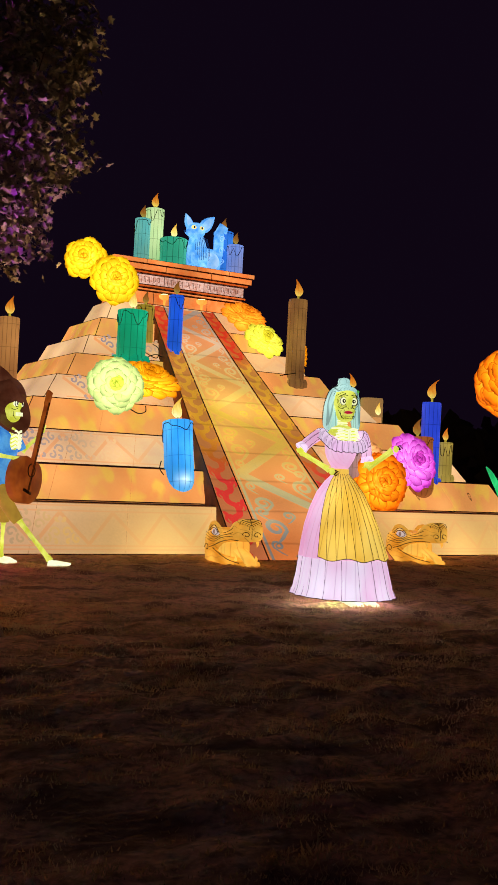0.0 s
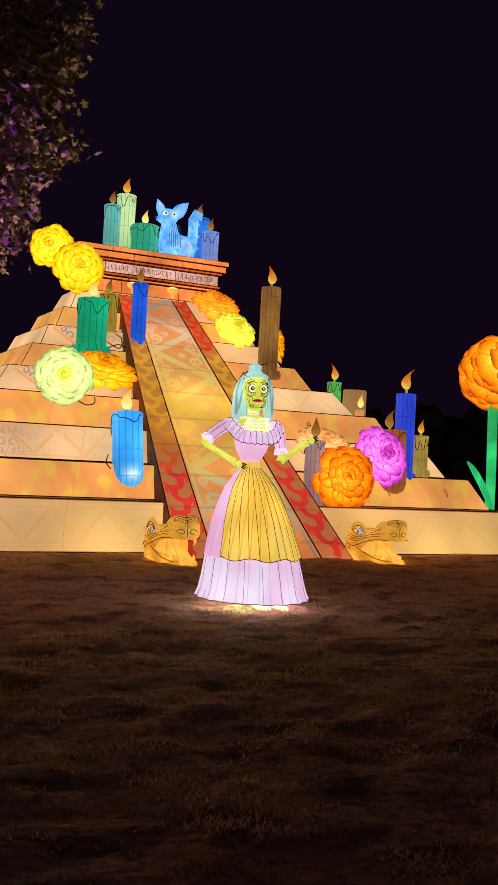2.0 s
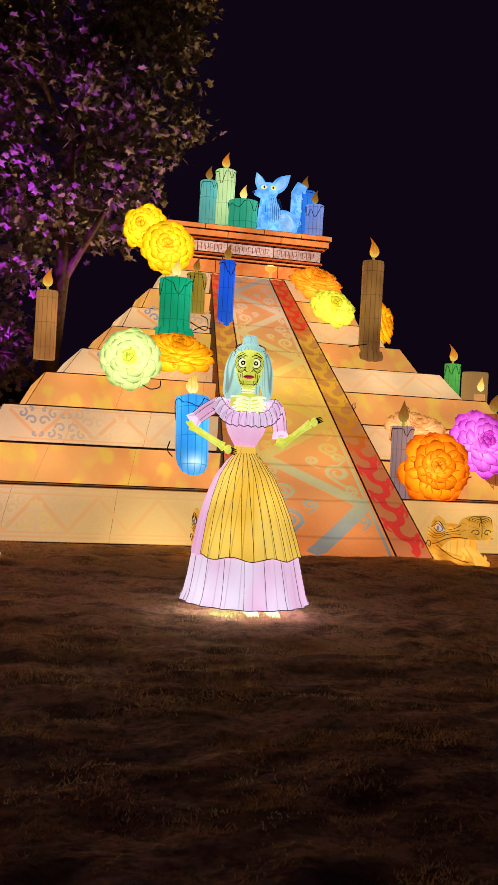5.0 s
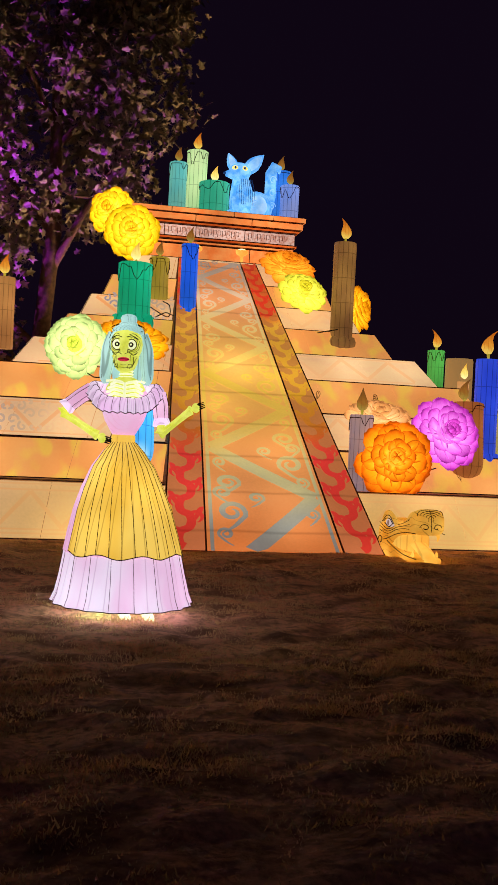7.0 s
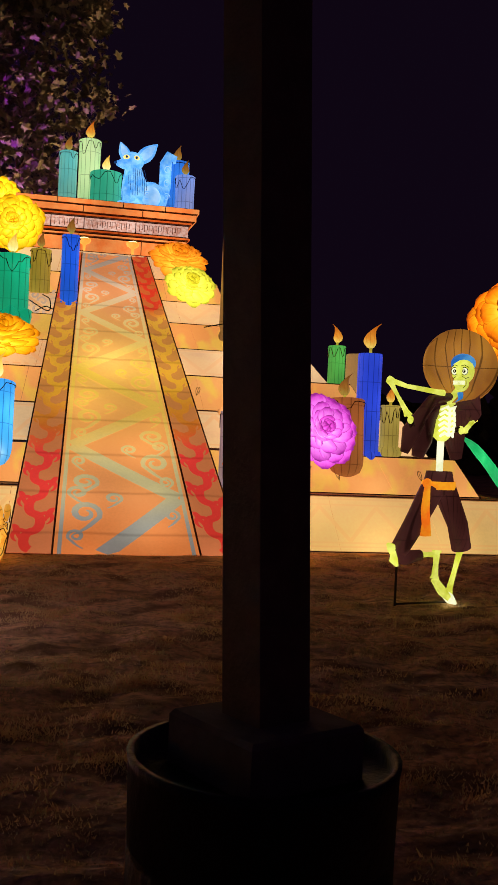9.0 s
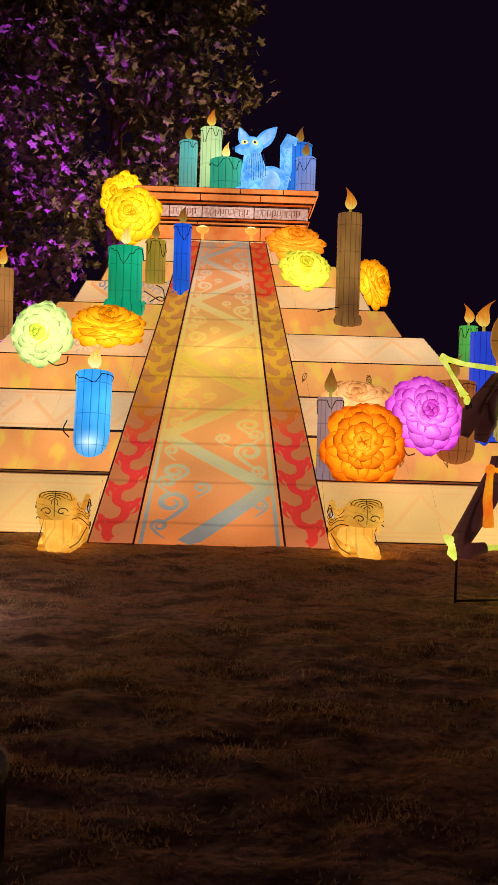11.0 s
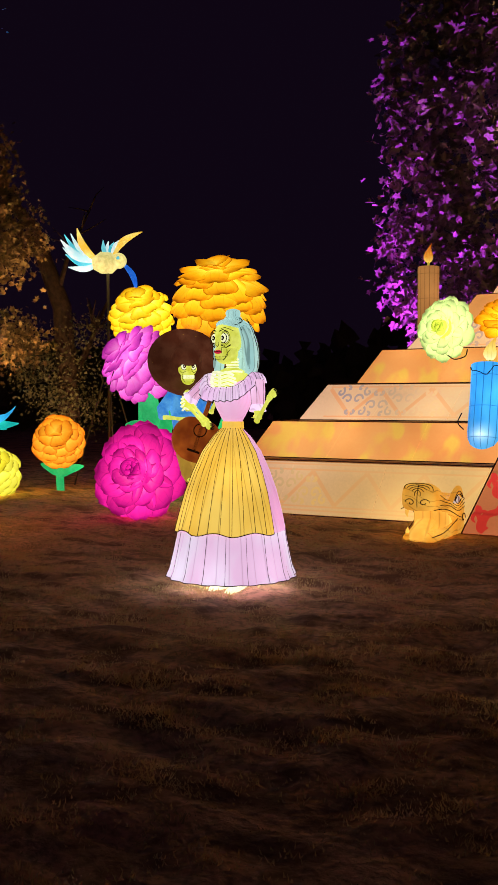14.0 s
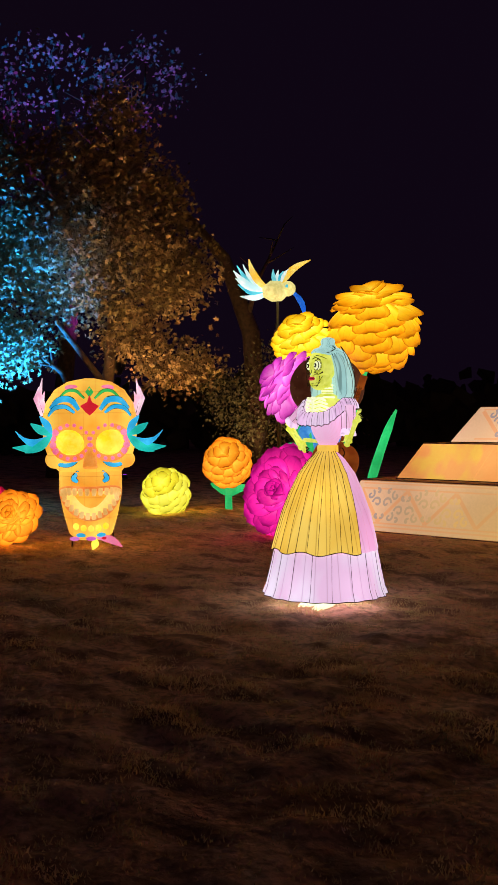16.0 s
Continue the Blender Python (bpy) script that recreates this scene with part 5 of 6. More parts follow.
    for k in range(-5, 6):
        a = 0.30 * k
        ink([(0.115 * math.sin(a), -0.10 - 0.03 * math.cos(a), 2.455), (0.14 * math.sin(a), -0.03, 2.522 - 0.03 * abs(math.sin(a))), (0.075 * math.sin(a), 0.0, 2.53)])
    for k in range(-4, 5):
        a = 0.36 * k
        ink([(0.10 * math.sin(a), 0.08 + 0.04 * math.cos(a), 2.525), (0.165 * math.sin(a), 0.07 + 0.165 * math.cos(a), 2.40), (0.165 * math.sin(a), 0.15 + 0.155 * math.cos(a), 2.22), (0.15 * math.sin(a), 0.16 + 0.14 * math.cos(a), 2.06)])
    # sleeves and bone forearms: one hand on the hip, the other raised
    for pts in (((-0.27, 0.0, 1.92), (-0.37, 0.0, 1.84), (-0.475, -0.01, 1.745)), ((0.27, 0.0, 1.90), (0.30, -0.02, 1.78), (0.315, -0.04, 1.65))):
        mb.tube(pts, [0.075, 0.068, 0.060], PK, 16)
        d = (Vector(pts[2]) - Vector(pts[1])).normalized()
        mb.tube([Vector(pts[2]) - d * 0.02, Vector(pts[2]) + d * 0.035], [0.064, 0.078], COL, 16)
        for k in range(6):
            o = Vector((0, math.sin(k * 1.047), 0)) + d.cross(Vector((0, 1, 0))) * math.cos(k * 1.047)
            ink([Vector(p) + o * r for p, r in zip(pts, (0.076, 0.069, 0.062))], 0.0025)
    bone(mb, (-0.475, -0.01, 1.74), (-0.515, -0.03, 1.69), 0.036, B)
    for o in (-0.013, 0.017):
        bone(mb, (-0.515, -0.03 + o, 1.685 + o), (-0.21, -0.14 + o, 1.505 + o), 0.020, B)
    hand(mb, (-0.21, -0.14, 1.50), (0.9, -0.1, -0.3), 0.027, B, DARK)
    bone(mb, (0.315, -0.04, 1.63), (0.31, -0.05, 1.55), 0.036, B)
    for o in (-0.013, 0.017):
        bone(mb, (0.32, -0.05 + o, 1.54 + o), (0.56, -0.18 + o, 1.755 + o), 0.020, B)
    hand(mb, (0.56, -0.18, 1.76), (0.75, -0.2, 0.35), 0.027, B, DARK)
    # bare bone feet under the hem
    for x in (0.0, 0.19):
        mb.tube([(x, 0.02, 0.20), (x, -0.02, 0.09)], 0.042, PALE, 10)
        mb.tube([(x, 0.04, 0.07), (x + 0.02, -0.12, 0.07), (x + 0.05, -0.30, 0.035)], [0.045, 0.055, 0.04], PALE, 10)
        for t in (-0.03, 0.0, 0.03):
            mb.tube([(x + 0.02 + t * 0.6, -0.14, 0.105), (x + 0.05 + t, -0.33, 0.05), (x + 0.055 + t, -0.37, 0.035)], [0.016, 0.015, 0.006], PALE, 6)
    # the skirt is fullest in front: the waist stands a little behind its middle
    rise = lambda z: smoothstep(0.12, 1.45, z)
    mb.v = [(x - 0.055 * rise(z), y + 0.10 * rise(z), z - 0.065 * smoothstep(1.75, 2.2, z)) for x, y, z in mb.v]
    ob = put("skeleton_lady_figure", mb, [BONE, BONE_PALE, HAIR, PINK_SILK, HEM_SILK, APRON, COLLAR, INK, RED_SILK, BLACK], None, Matrix.Translation((-2.31, -5.92, -0.05)) @ pose(0, 0, 0, 0, 0, -7))
    tagged(ob, "glowing skeleton lady figure in a pink dress and yellow apron", "lantern figure")
    for x, y in ((-0.2, -0.1), (0.2, 0.1)):
        data = bpy.data.lights.new("skirt_bulb", "POINT")
        data.energy, data.color, data.shadow_soft_size = 2.2, (0.42, 1.0, 0.36), 0.05
        new("bulb", data).location = (-2.31 + x, -5.92 + y, 0.10)


build_lady()


def build_musician():
    mb = MB()
    B, PALE, HAT, BLUE, WOOD, OC, INKS, GRN = range(8)
    ht = Matrix.Translation((0, 0.10, 2.14)) @ Matrix.Rotation(math.radians(62), 4, "X")
    mb.lathe([(0.17, 0.30), (0.21, 0.12), (0.23, 0.02), (0.32, -0.01), (0.46, 0.0), (0.53, 0.05), (0.52, 0.085), (0.45, 0.03)][::-1], HAT, 36, m=ht)
    mb.tube([ht @ Vector(((0.46 + 0.02 * (k % 2)) * math.cos(k * 0.19635), (0.46 + 0.02 * (k % 2)) * math.sin(k * 0.19635), 0.03)) for k in range(33)], 0.008, OC, 5)
    skull_face(mb, (0, -0.07, 2.06), 0.142, B, PALE, INKS)
    mb.tube([(0, 0, 1.92), (0, 0, 1.76)], 0.05, B, 10)
    mb.lathe([(0.15, 1.02), (0.18, 1.2), (0.23, 1.5), (0.245, 1.68), (0.11, 1.82)], BLUE, 24, squash=0.7)
    mb.ball((0, -0.06, 1.62), (0.14, 0.14, 0.19), B, 14)
    ribs(mb, (0, -0.07, 1.62), 0.11, 0.2, 0.145, PALE)
    mb.tube([(-0.19, 0, 1.72), (-0.34, -0.05, 1.52), (-0.33, -0.12, 1.42)], [0.08, 0.085, 0.075], BLUE, 12)
    bone(mb, (-0.33, -0.12, 1.42), (-0.02, -0.30, 1.38), 0.03, B)
    hand(mb, (-0.02, -0.30, 1.38), (0.9, 0, -0.2), 0.025, B, B)
    mb.tube([(0.19, 0, 1.72), (0.30, -0.06, 1.50)], [0.08, 0.085], BLUE, 12)
    bone(mb, (0.32, -0.08, 1.48), (0.40, -0.30, 1.72), 0.03, B)
    hand(mb, (0.40, -0.32, 1.74), (0.2, -0.2, 0.8), 0.025, B, B)
    # guitar
    g = Matrix.Translation((0.10, -0.27, 1.17)) @ Matrix.Rotation(math.radians(19), 4, "Y") @ Matrix.Scale(1.22, 4)
    prof = []
    for k in range(40):
        a = 2 * math.pi * k / 40
        r = 0.235 + 0.045 * math.cos(2 * a) - 0.05 * math.sin(a)
        prof.append((r * math.cos(a) * 0.95, r * math.sin(a) * 1.25))
    rings = [[g @ Vector((p[0] * q, y, p[1] * q)) for p in prof] for q, y in ((0.96, -0.07), (1.0, -0.06), (1.0, 0.05), (0.96, 0.06))]
    mb.loft(rings, WOOD)
    mb.tube([g @ Vector((0.07 * math.cos(a), -0.073, 0.06 + 0.07 * math.sin(a))) for a in [k * 0.3 for k in range(22)]], 0.008, INKS, 5)
    mb.box((-0.07, -0.09, -0.19), (0.07, -0.07, -0.165), INKS, g)
    mb.box((-0.022, -0.085, 0.10), (0.022, -0.045, 0.82), WOOD, g)
    mb.box((-0.04, -0.08, 0.82), (0.04, -0.05, 0.98), WOOD, g)
    for k in (-0.014, -0.005, 0.005, 0.014):
        mb.tube([g @ Vector((k, -0.092, -0.18)), g @ Vector((k, -0.092, 0.85))], 0.0025, INKS, 4)
    # legs: one steps forwards
    mb.lathe([(0.15, 0.94), (0.15, 1.05)], OC, 18, squash=0.75)
    mb.tube([(-0.07, 0, 0.98), (-0.03, -0.22, 0.66), (0.0, -0.28, 0.58)], [0.10, 0.085, 0.07], OC, 12)
    for o in (-0.02, 0.02):
        bone(mb, (0.0 + o, -0.28, 0.60), (0.10 + o, -0.72, 0.10), 0.024, B)
    mb.tube([(0.10, -0.70, 0.06), (0.13, -0.82, 0.05), (0.17, -0.98, 0.07)], [0.05, 0.055, 0.015], PALE, 10)
    mb.tube([(0.08, 0, 0.98), (0.14, 0.03, 0.55)], [0.10, 0.075], OC, 12)
    bone(mb, (0.14, 0.03, 0.56), (0.17, 0.06, 0.08), 0.03, B)
    mb.tube([(0.17, 0.08, 0.05), (0.19, -0.05, 0.04), (0.2, -0.16, 0.03)], [0.05, 0.05, 0.015], PALE, 10)
    ob = put("skeleton_musician_figure", mb, [BONE, BONE_PALE, BROWN_SILK, BLUE_SILK, WOOD_SILK, OCHRE, INK, STEM], None, Matrix.Translation((-5.22, -2.25, 0.0)) @ pose(0, 0, 0, 0, 0, 42))
    tagged(ob, "glowing skeleton musician figure with brown sombrero and guitar", "lantern figure")


build_musician()


def build_dancer():
    mb = MB()
    B, PALE, HAT, BLUE, COAT, SA, INKS = range(7)
    ht = Matrix.Translation((0.10, 0.16, 2.40)) @ Matrix.Rotation(math.radians(-24), 4, "Z") @ Matrix.Rotation(math.radians(80), 4, "X")
    mb.lathe([(0.39, 0.03), (0.37, 0.09), (0.29, 0.05), (0.19, 0.0), (0.18, -0.12), (0.13, -0.22)], HAT, 32, m=ht)
    T = Matrix.Translation((0, -0.02, 2.30)) @ Matrix.Rotation(math.radians(-58), 4, "Z")
    skull_face(mb, (0, 0, 0), 0.115, B, PALE, INKS, None, T)
    mb.ball((0.03, 0.02, 2.42), (0.13, 0.12, 0.10), BLUE, 16)
    mb.tube([(0.05, 0.05, 2.42), (0.10, 0.06, 2.25)], [0.10, 0.06], BLUE, 10)
    mb.tube([(-0.07, -0.08, 2.12), (-0.07, -0.09, 2.06), (-0.05, -0.08, 2.02)], [0.03, 0.025, 0.003], BLUE, 8)
    mb.tube([(0, 0, 2.18), (0.0, 0, 1.98)], 0.045, B, 10)
    mb.ball((0, -0.01, 1.82), (0.13, 0.12, 0.2), B, 14)
    ribs(mb, (-0.02, -0.02, 1.82), 0.10, 0.26, 0.125, PALE, 6)
    mb.tube([(0, 0, 1.64), (0, 0, 1.30)], 0.035, PALE, 10)
    # open jacket with wide sleeves
    for e in (-1, 1):
        mb.tube([(e * 0.10, 0.05, 2.04), (e * 0.19, 0.02, 1.86), (e * 0.20, 0.04, 1.62), (e * 0.24, 0.05, 1.46)], [0.07, 0.115, 0.10, 0.06], COAT, 14)
    mb.tube([(-0.12, 0.02, 2.06), (-0.26, 0.0, 2.02), (-0.34, 0.02, 1.72), (-0.40, 0.05, 1.50)], [0.06, 0.10, 0.10, 0.04], COAT, 14)
    bone(mb, (-0.24, -0.02, 2.10), (-0.72, -0.10, 2.19), 0.028, B)
    for o in (-0.014, 0.014):
        bone(mb, (-0.72, -0.10 + o, 2.19), (-0.52 + o, -0.16, 1.86), 0.02, B)
    hand(mb, (-0.51, -0.16, 1.86), (0.35, 0, -0.9), 0.026, B, INKS)
    mb.tube([(0.16, 0.0, 2.05), (0.36, -0.05, 1.86)], [0.09, 0.10], COAT, 12)
    for o in (-0.014, 0.014):
        bone(mb, (0.36, -0.06 + o, 1.86), (0.08, -0.26 + o, 1.74), 0.02, B)
    hand(mb, (0.08, -0.26, 1.74), (-0.9, 0, 0.1), 0.026, B, INKS)
    # trousers, sash, legs
    mb.lathe([(0.17, 1.10), (0.165, 1.22), (0.14, 1.33)], COAT, 22, squash=0.75)
    mb.lathe([(0.185, 1.15), (0.18, 1.23)], SA, 22, squash=0.78, cap=False)
    mb.ball((-0.20, -0.08, 1.21), (0.05, 0.04, 0.05), SA, 10)
    mb.tube([(-0.21, -0.10, 1.19), (-0.24, -0.12, 0.95), (-0.22, -0.12, 0.70)], [0.03, 0.045, 0.055], SA, 8)
    mb.tube([(-0.08, 0, 1.14), (-0.28, -0.02, 0.82), (-0.46, 0.0, 0.52)], [0.12, 0.105, 0.09], COAT, 14)
    mb.tube([(-0.50, 0.0, 0.50), (-0.36, 0.0, 0.47), (-0.18, 0.0, 0.50)], [0.075, 0.075, 0.05], COAT, 12)
    mb.tube([(-0.50, 0.0, 0.50), (-0.55, -0.02, 0.58), (-0.60, -0.04, 0.61)], [0.03, 0.045, 0.02], B, 10)
    mb.tube([(-0.52, -0.02, 0.52), (-0.54, -0.06, 0.46), (-0.51, -0.08, 0.40)], [0.03, 0.045, 0.015], B, 10)
    bone(mb, (-0.18, 0, 0.50), (0.0, 0.0, 0.50), 0.03, B)
    bone(mb, (0.02, 0.0, 0.54), (-0.01, -0.02, 0.26), 0.035, B)
    mb.tube([(-0.02, -0.02, 0.26), (0.06, -0.06, 0.14), (0.17, -0.10, 0.03)], [0.035, 0.05, 0.02], B, 10)
    mb.tube([(0.08, 0, 1.14), (0.26, 0.0, 0.80), (0.34, 0.02, 0.55)], [0.12, 0.105, 0.10], COAT, 14)
    bone(mb, (0.33, 0.02, 0.55), (0.20, 0.02, 0.10), 0.032, B)
    mb.tube([(0.20, 0.04, 0.08), (0.16, -0.06, 0.06), (0.12, -0.20, 0.04)], [0.05, 0.05, 0.015], PALE, 10)
    # thin steel prop under the bent knee
    mb.tube([(-0.46, 0, 0.46), (-0.46, 0, 0.0)], 0.012, INKS, 6)
    mb.tube([(-0.46, 0, 0.02), (0.2, 0.0, 0.02)], 0.012, INKS, 6)
    # the body leans away under the head
    lean = lambda x, z: max(1 - smoothstep(1.96, 2.06, z), smoothstep(0.30, 0.45, -x))
    mb.v = [(x - 0.22 * lean(x, z), y, z) for x, y, z in mb.v]
    ob = put("skeleton_dancer_figure", mb, [BONE, BONE_PALE, HAT_SILK, BLUE_SILK, DARK_SILK, SASH, INK], None, Matrix.Translation((2.95, -4.78, -0.04)) @ pose(0, 0, 0, 0, 0, 14))
    tagged(ob, "glowing skeleton dancer figure in dark coat with orange sash", "lantern figure")


build_dancer()


# ---- blue fox-like dog on the platform ----
def build_dog():
    mb = MB()
    BL, LT, INKS, YE = range(4)
    mb.tube([(0.08, -0.02, 0.06), (0.07, -0.03, 0.30), (0.05, -0.03, 0.52), (0.02, -0.02, 0.76)], [0.22, 0.25, 0.215, 0.15], BL, 20)
    mb.ball((0.36, 0.05, 0.28), (0.30, 0.24, 0.28), BL, 20)
    mb.ball((0.34, -0.14, 0.24), (0.20, 0.12, 0.20), LT, 16)
    mb.ball((0.0, -0.03, 0.88), (0.215, 0.185, 0.175), BL, 20)
    mb.tube([(-0.05, -0.08, 0.85), (-0.18, -0.13, 0.80), (-0.28, -0.16, 0.79)], [0.14, 0.095, 0.05], BL, 16)
    mb.ball((-0.315, -0.17, 0.80), (0.03, 0.03, 0.025), INKS, 8)
    for a, b, w in (((-0.07, 0.04, 0.88), (-0.22, 0.05, 1.24), 0.10), ((0.10, 0.0, 0.88), (0.46, 0.02, 1.26), 0.13)):
        a, b = Vector(a), Vector(b)
        d = (b - a).normalized()
        s = d.cross(Vector((0, 1, 0))).normalized()
        for q, off, mt in ((1.0, 0.0, BL), (0.62, -0.045, LT)):
            rings = []
            for i in range(8):
                t = i / 7
                r = q * w * math.sin(math.pi * (0.16 + 0.83 * t)) + 0.004
                c = a.lerp(b, t if q == 1 else 0.12 + 0.76 * t) + Vector((0, off, 0))
                rings.append([c + s * r * math.cos(k) + Vector((0, 0.35 * r * math.sin(k), 0)) for k in [2 * math.pi * j / 10 for j in range(10)]])
            mb.loft(rings, mt)
    for e, z in ((0.06, 0.91), (-0.12, 0.91)):
        mb.ball((e, -0.19, z), (0.06, 0.03, 0.045), YE, 12)
        mb.ball((e, -0.22, z), (0.02, 0.012, 0.025), INKS, 8)
    for x in (-0.06, 0.16):
        mb.tube([(x, -0.14, 0.40), (x - 0.03, -0.26, 0.15), (x - 0.05, -0.28, 0.05)], [0.09, 0.07, 0.065], BL, 12)
        mb.ball((x - 0.10, -0.31, 0.05), (0.11, 0.08, 0.05), BL, 12)
    for k in range(9):
        x = -0.06 + 0.035 * k
        mb.tube([(x, -0.19 + 0.003 * (k - 4) ** 2, 0.72), (x * 1.2, -0.262 + 0.003 * (k - 4) ** 2, 0.50), (x * 1.2, -0.292 + 0.003 * (k - 4) ** 2, 0.22)], 0.0045, INKS, 4)
    mb.tube([(0.28 + 0.09 * math.cos(a) * (1 - a / 14), -0.245, 0.24 + 0.09 * math.sin(a) * (1 - a / 14)) for a in [k * 0.4 for k in range(26)]], 0.007, BL, 5)
    # upright curled tail
    mb.tube([(0.56, 0.10, 0.10), (0.64, 0.12, 0.5), (0.64, 0.12, 0.95), (0.70, 0.12, 1.10), (0.80, 0.12, 1.06), (0.80, 0.12, 0.96)], [0.10, 0.11, 0.11, 0.09, 0.06, 0.02], BL, 14)
    for z in (0.3, 0.55, 0.8):
        mb.tube([(0.66 + 0.07 * math.cos(a) * (1 - a / 12), 0.0, z + 0.08 * math.sin(a) * (1 - a / 12)) for a in [k * 0.45 for k in range(20)]], 0.008, LT, 5)
    ob = put("dog_figure", mb, [lantern("dog_silk", "4c9cf0", "80c0f8", 0.72, 1.2, 2.5, 8), lantern("dog_pale_silk", "a8d0f8", "80b8f0", 0.8, 1.1, 4), lantern("dog_line_silk", "1c3c78", "244888", 0.3, 0.5), lantern("dog_eye_silk", "f8e080", "f4d060", 0.9, 1.1)], None, Matrix.Translation((0.42, 4.36, ZS)))
    tagged(ob, "glowing blue sitting dog figure with tall pale ears", "lantern figure")


build_dog()


# ---- sugar skull lantern ----
def leaf_blade(a, b, w, bow, face=(0, 1, 0)):
    """A thin tapered feather from a to b, bowed sideways."""
    a, b = Vector(a), Vector(b)
    d = (b - a).normalized()
    s = d.cross(Vector(face)).normalized()
    n = s.cross(d)
    rg = []
    for i in range(10):
        t = i / 9
        q = w * math.sin(math.pi * (0.06 + 0.92 * t)) + 0.003
        c = a.lerp(b, t) + s * bow * (b - a).length * math.sin(math.pi * t)
        rg.append([c + s * q * math.cos(k) + n * 0.3 * q * math.sin(k) for k in [2 * math.pi * j / 8 for j in range(8)]])
    mb = MB()
    mb.loft(rg, 0)
    return mb


def build_skull():
    root = thing("sugar_skull", Matrix.Translation((-7.45, -4.72, -0.04)) @ pose(0, 0, 0, 0, 0, 52), "large glowing painted sugar skull lantern with teal feathers at its temples", "skull lantern")
    m = Mat("skull_silk")
    col = m.mix(m.rng(m.noise(1.6, 3), 0.35, 0.65, 0, 1), lin("f49c30"), lin("fcc850"))
    o = m.sep()
    grid = m.math("MINIMUM", *[m.math("ABSOLUTE", m.math("SUBTRACT", m.math("FRACT", m.math("MULTIPLY", o[i], q)), 0.5)) for i, q in ((0, 6.0), (2, 3.5))])
    skin = m.out(col, 0.5, 0, m.math("MULTIPLY", m.rng(grid, 0.0, 0.02, 0.6, 1.0), m.rng(m.glow_spots(2.2), 0.1, 0.6, 1.45, 0.98)))
    teal, blue = lantern("teal_silk", "18b4a8", "2ccabc", 0.6, 1.0, 4), lantern("sky_silk", "28a8e0", "40b8e8", 0.6, 1.0, 4)
    red, pink, green = lantern("crimson_silk", "e02838", "d82030", 0.6, 0.9, 4), lantern("dot_pink_silk", "f06890", "f088a8", 0.7, 1.0, 4), lantern("leaf_green_silk", "30b050", "48c060", 0.6, 0.9, 4)
    glowy = lantern("socket_silk", "fcc820", "fcdc50", 0.9, 1.25, 5)
    cream = lantern("tooth_silk", "ecc078", "dca458", 0.75, 1.0, 5)
    plum = lantern("plum_silk", "c858b8", "d878c8", 0.6, 0.9, 4)
    rings = []
    prof = [(1.02, 0.30, 0.30), (1.06, 0.44, 0.36), (1.20, 0.56, 0.44), (1.45, 0.635, 0.55), (1.75, 0.655, 0.60), (2.00, 0.60, 0.56), (2.18, 0.48, 0.45), (2.29, 0.30, 0.28), (2.335, 0.08, 0.08)]
    for z, w, d in prof:
        ring = []
        for j in range(48):
            a = 2 * math.pi * j / 48
            y = d * math.sin(a)
            # flatten the face
            ring.append(Vector((w * math.cos(a) * (1 - 0.06 * max(0, -math.sin(a)) ** 4), y if y > -0.75 * d else -0.75 * d + (y + 0.75 * d) * 0.6, z)))
        rings.append(ring)
    mb = MB()
    mb.loft(rings, 0)
    put("cranium", mb, skin, root)

    def face(x, z):
        """How far the front of the cranium stands out at one place."""
        k = max(i for i in range(len(prof) - 1) if prof[i][0] <= z)
        f = (z - prof[k][0]) / (prof[k + 1][0] - prof[k][0])
        w, d = (prof[k][i] + f * (prof[k + 1][i] - prof[k][i]) for i in (1, 2))
        y = -d * math.sqrt(max(0.0, 1 - (x / w) ** 2))
        return y if y > -0.75 * d else -0.75 * d + (y + 0.75 * d) * 0.6

    for e in (-1, 1):
        mb = MB()
        mb.ball((e * 0.48, -0.14, 1.22), (0.13, 0.20, 0.12), 0, 16)
        put("cheekbone", mb, skin, root)
        mb = MB()
        mb.ball((e * 0.25, -0.43, 1.47), (0.20, 0.13, 0.185), 0, 24)
        eye = put("eye_socket", mb, glowy, root, label="bright yellow eye socket")
        hb = MB()
        hb.tube([(e * 0.25 + 0.245 * math.cos(a), -0.45 + (0.10 * math.cos(a) ** 2 if math.cos(a) * e > 0 else 0.0), 1.47 + 0.225 * math.sin(a)) for a in [2 * math.pi * q / 30 for q in range(32)]], 0.05, 0, 8)
        put("socket_ring", hb, lantern("socket_ring_silk", "e87838", "f09048", 0.8, 1.1, 4), eye)
        for k in range(16):
            a = 2 * math.pi * k / 16 + 0.2
            r = 0.045 if abs(math.cos(a)) > 0.75 and math.cos(a) * e > 0 else 0.027
            db = MB()
            db.ball((e * 0.25 + 0.245 * math.cos(a), -0.505 + (0.10 * math.cos(a) ** 2 if math.cos(a) * e > 0 else 0.0), 1.47 + 0.225 * math.sin(a)), (r, 0.03, r), 0, 10)
            put("dot", db, pink, eye)
        for pts, mt, r in ((((0.14, 1.90), (0.25, 2.03), (0.40, 2.03), (0.52, 1.92)), blue, 0.045), (((0.20, 1.86), (0.32, 1.94), (0.46, 1.92), (0.55, 1.82)), blue, 0.03),
                           (((0.07, 2.05), (0.18, 2.15), (0.30, 2.15), (0.40, 2.06)), green, 0.022), (((0.10, 1.32), (0.24, 1.17), (0.40, 1.16), (0.50, 1.24)), blue, 0.03),
                           (((0.17, 1.06), (0.22, 0.98), (0.17, 0.93)), blue, 0.035)):
            sb = MB()
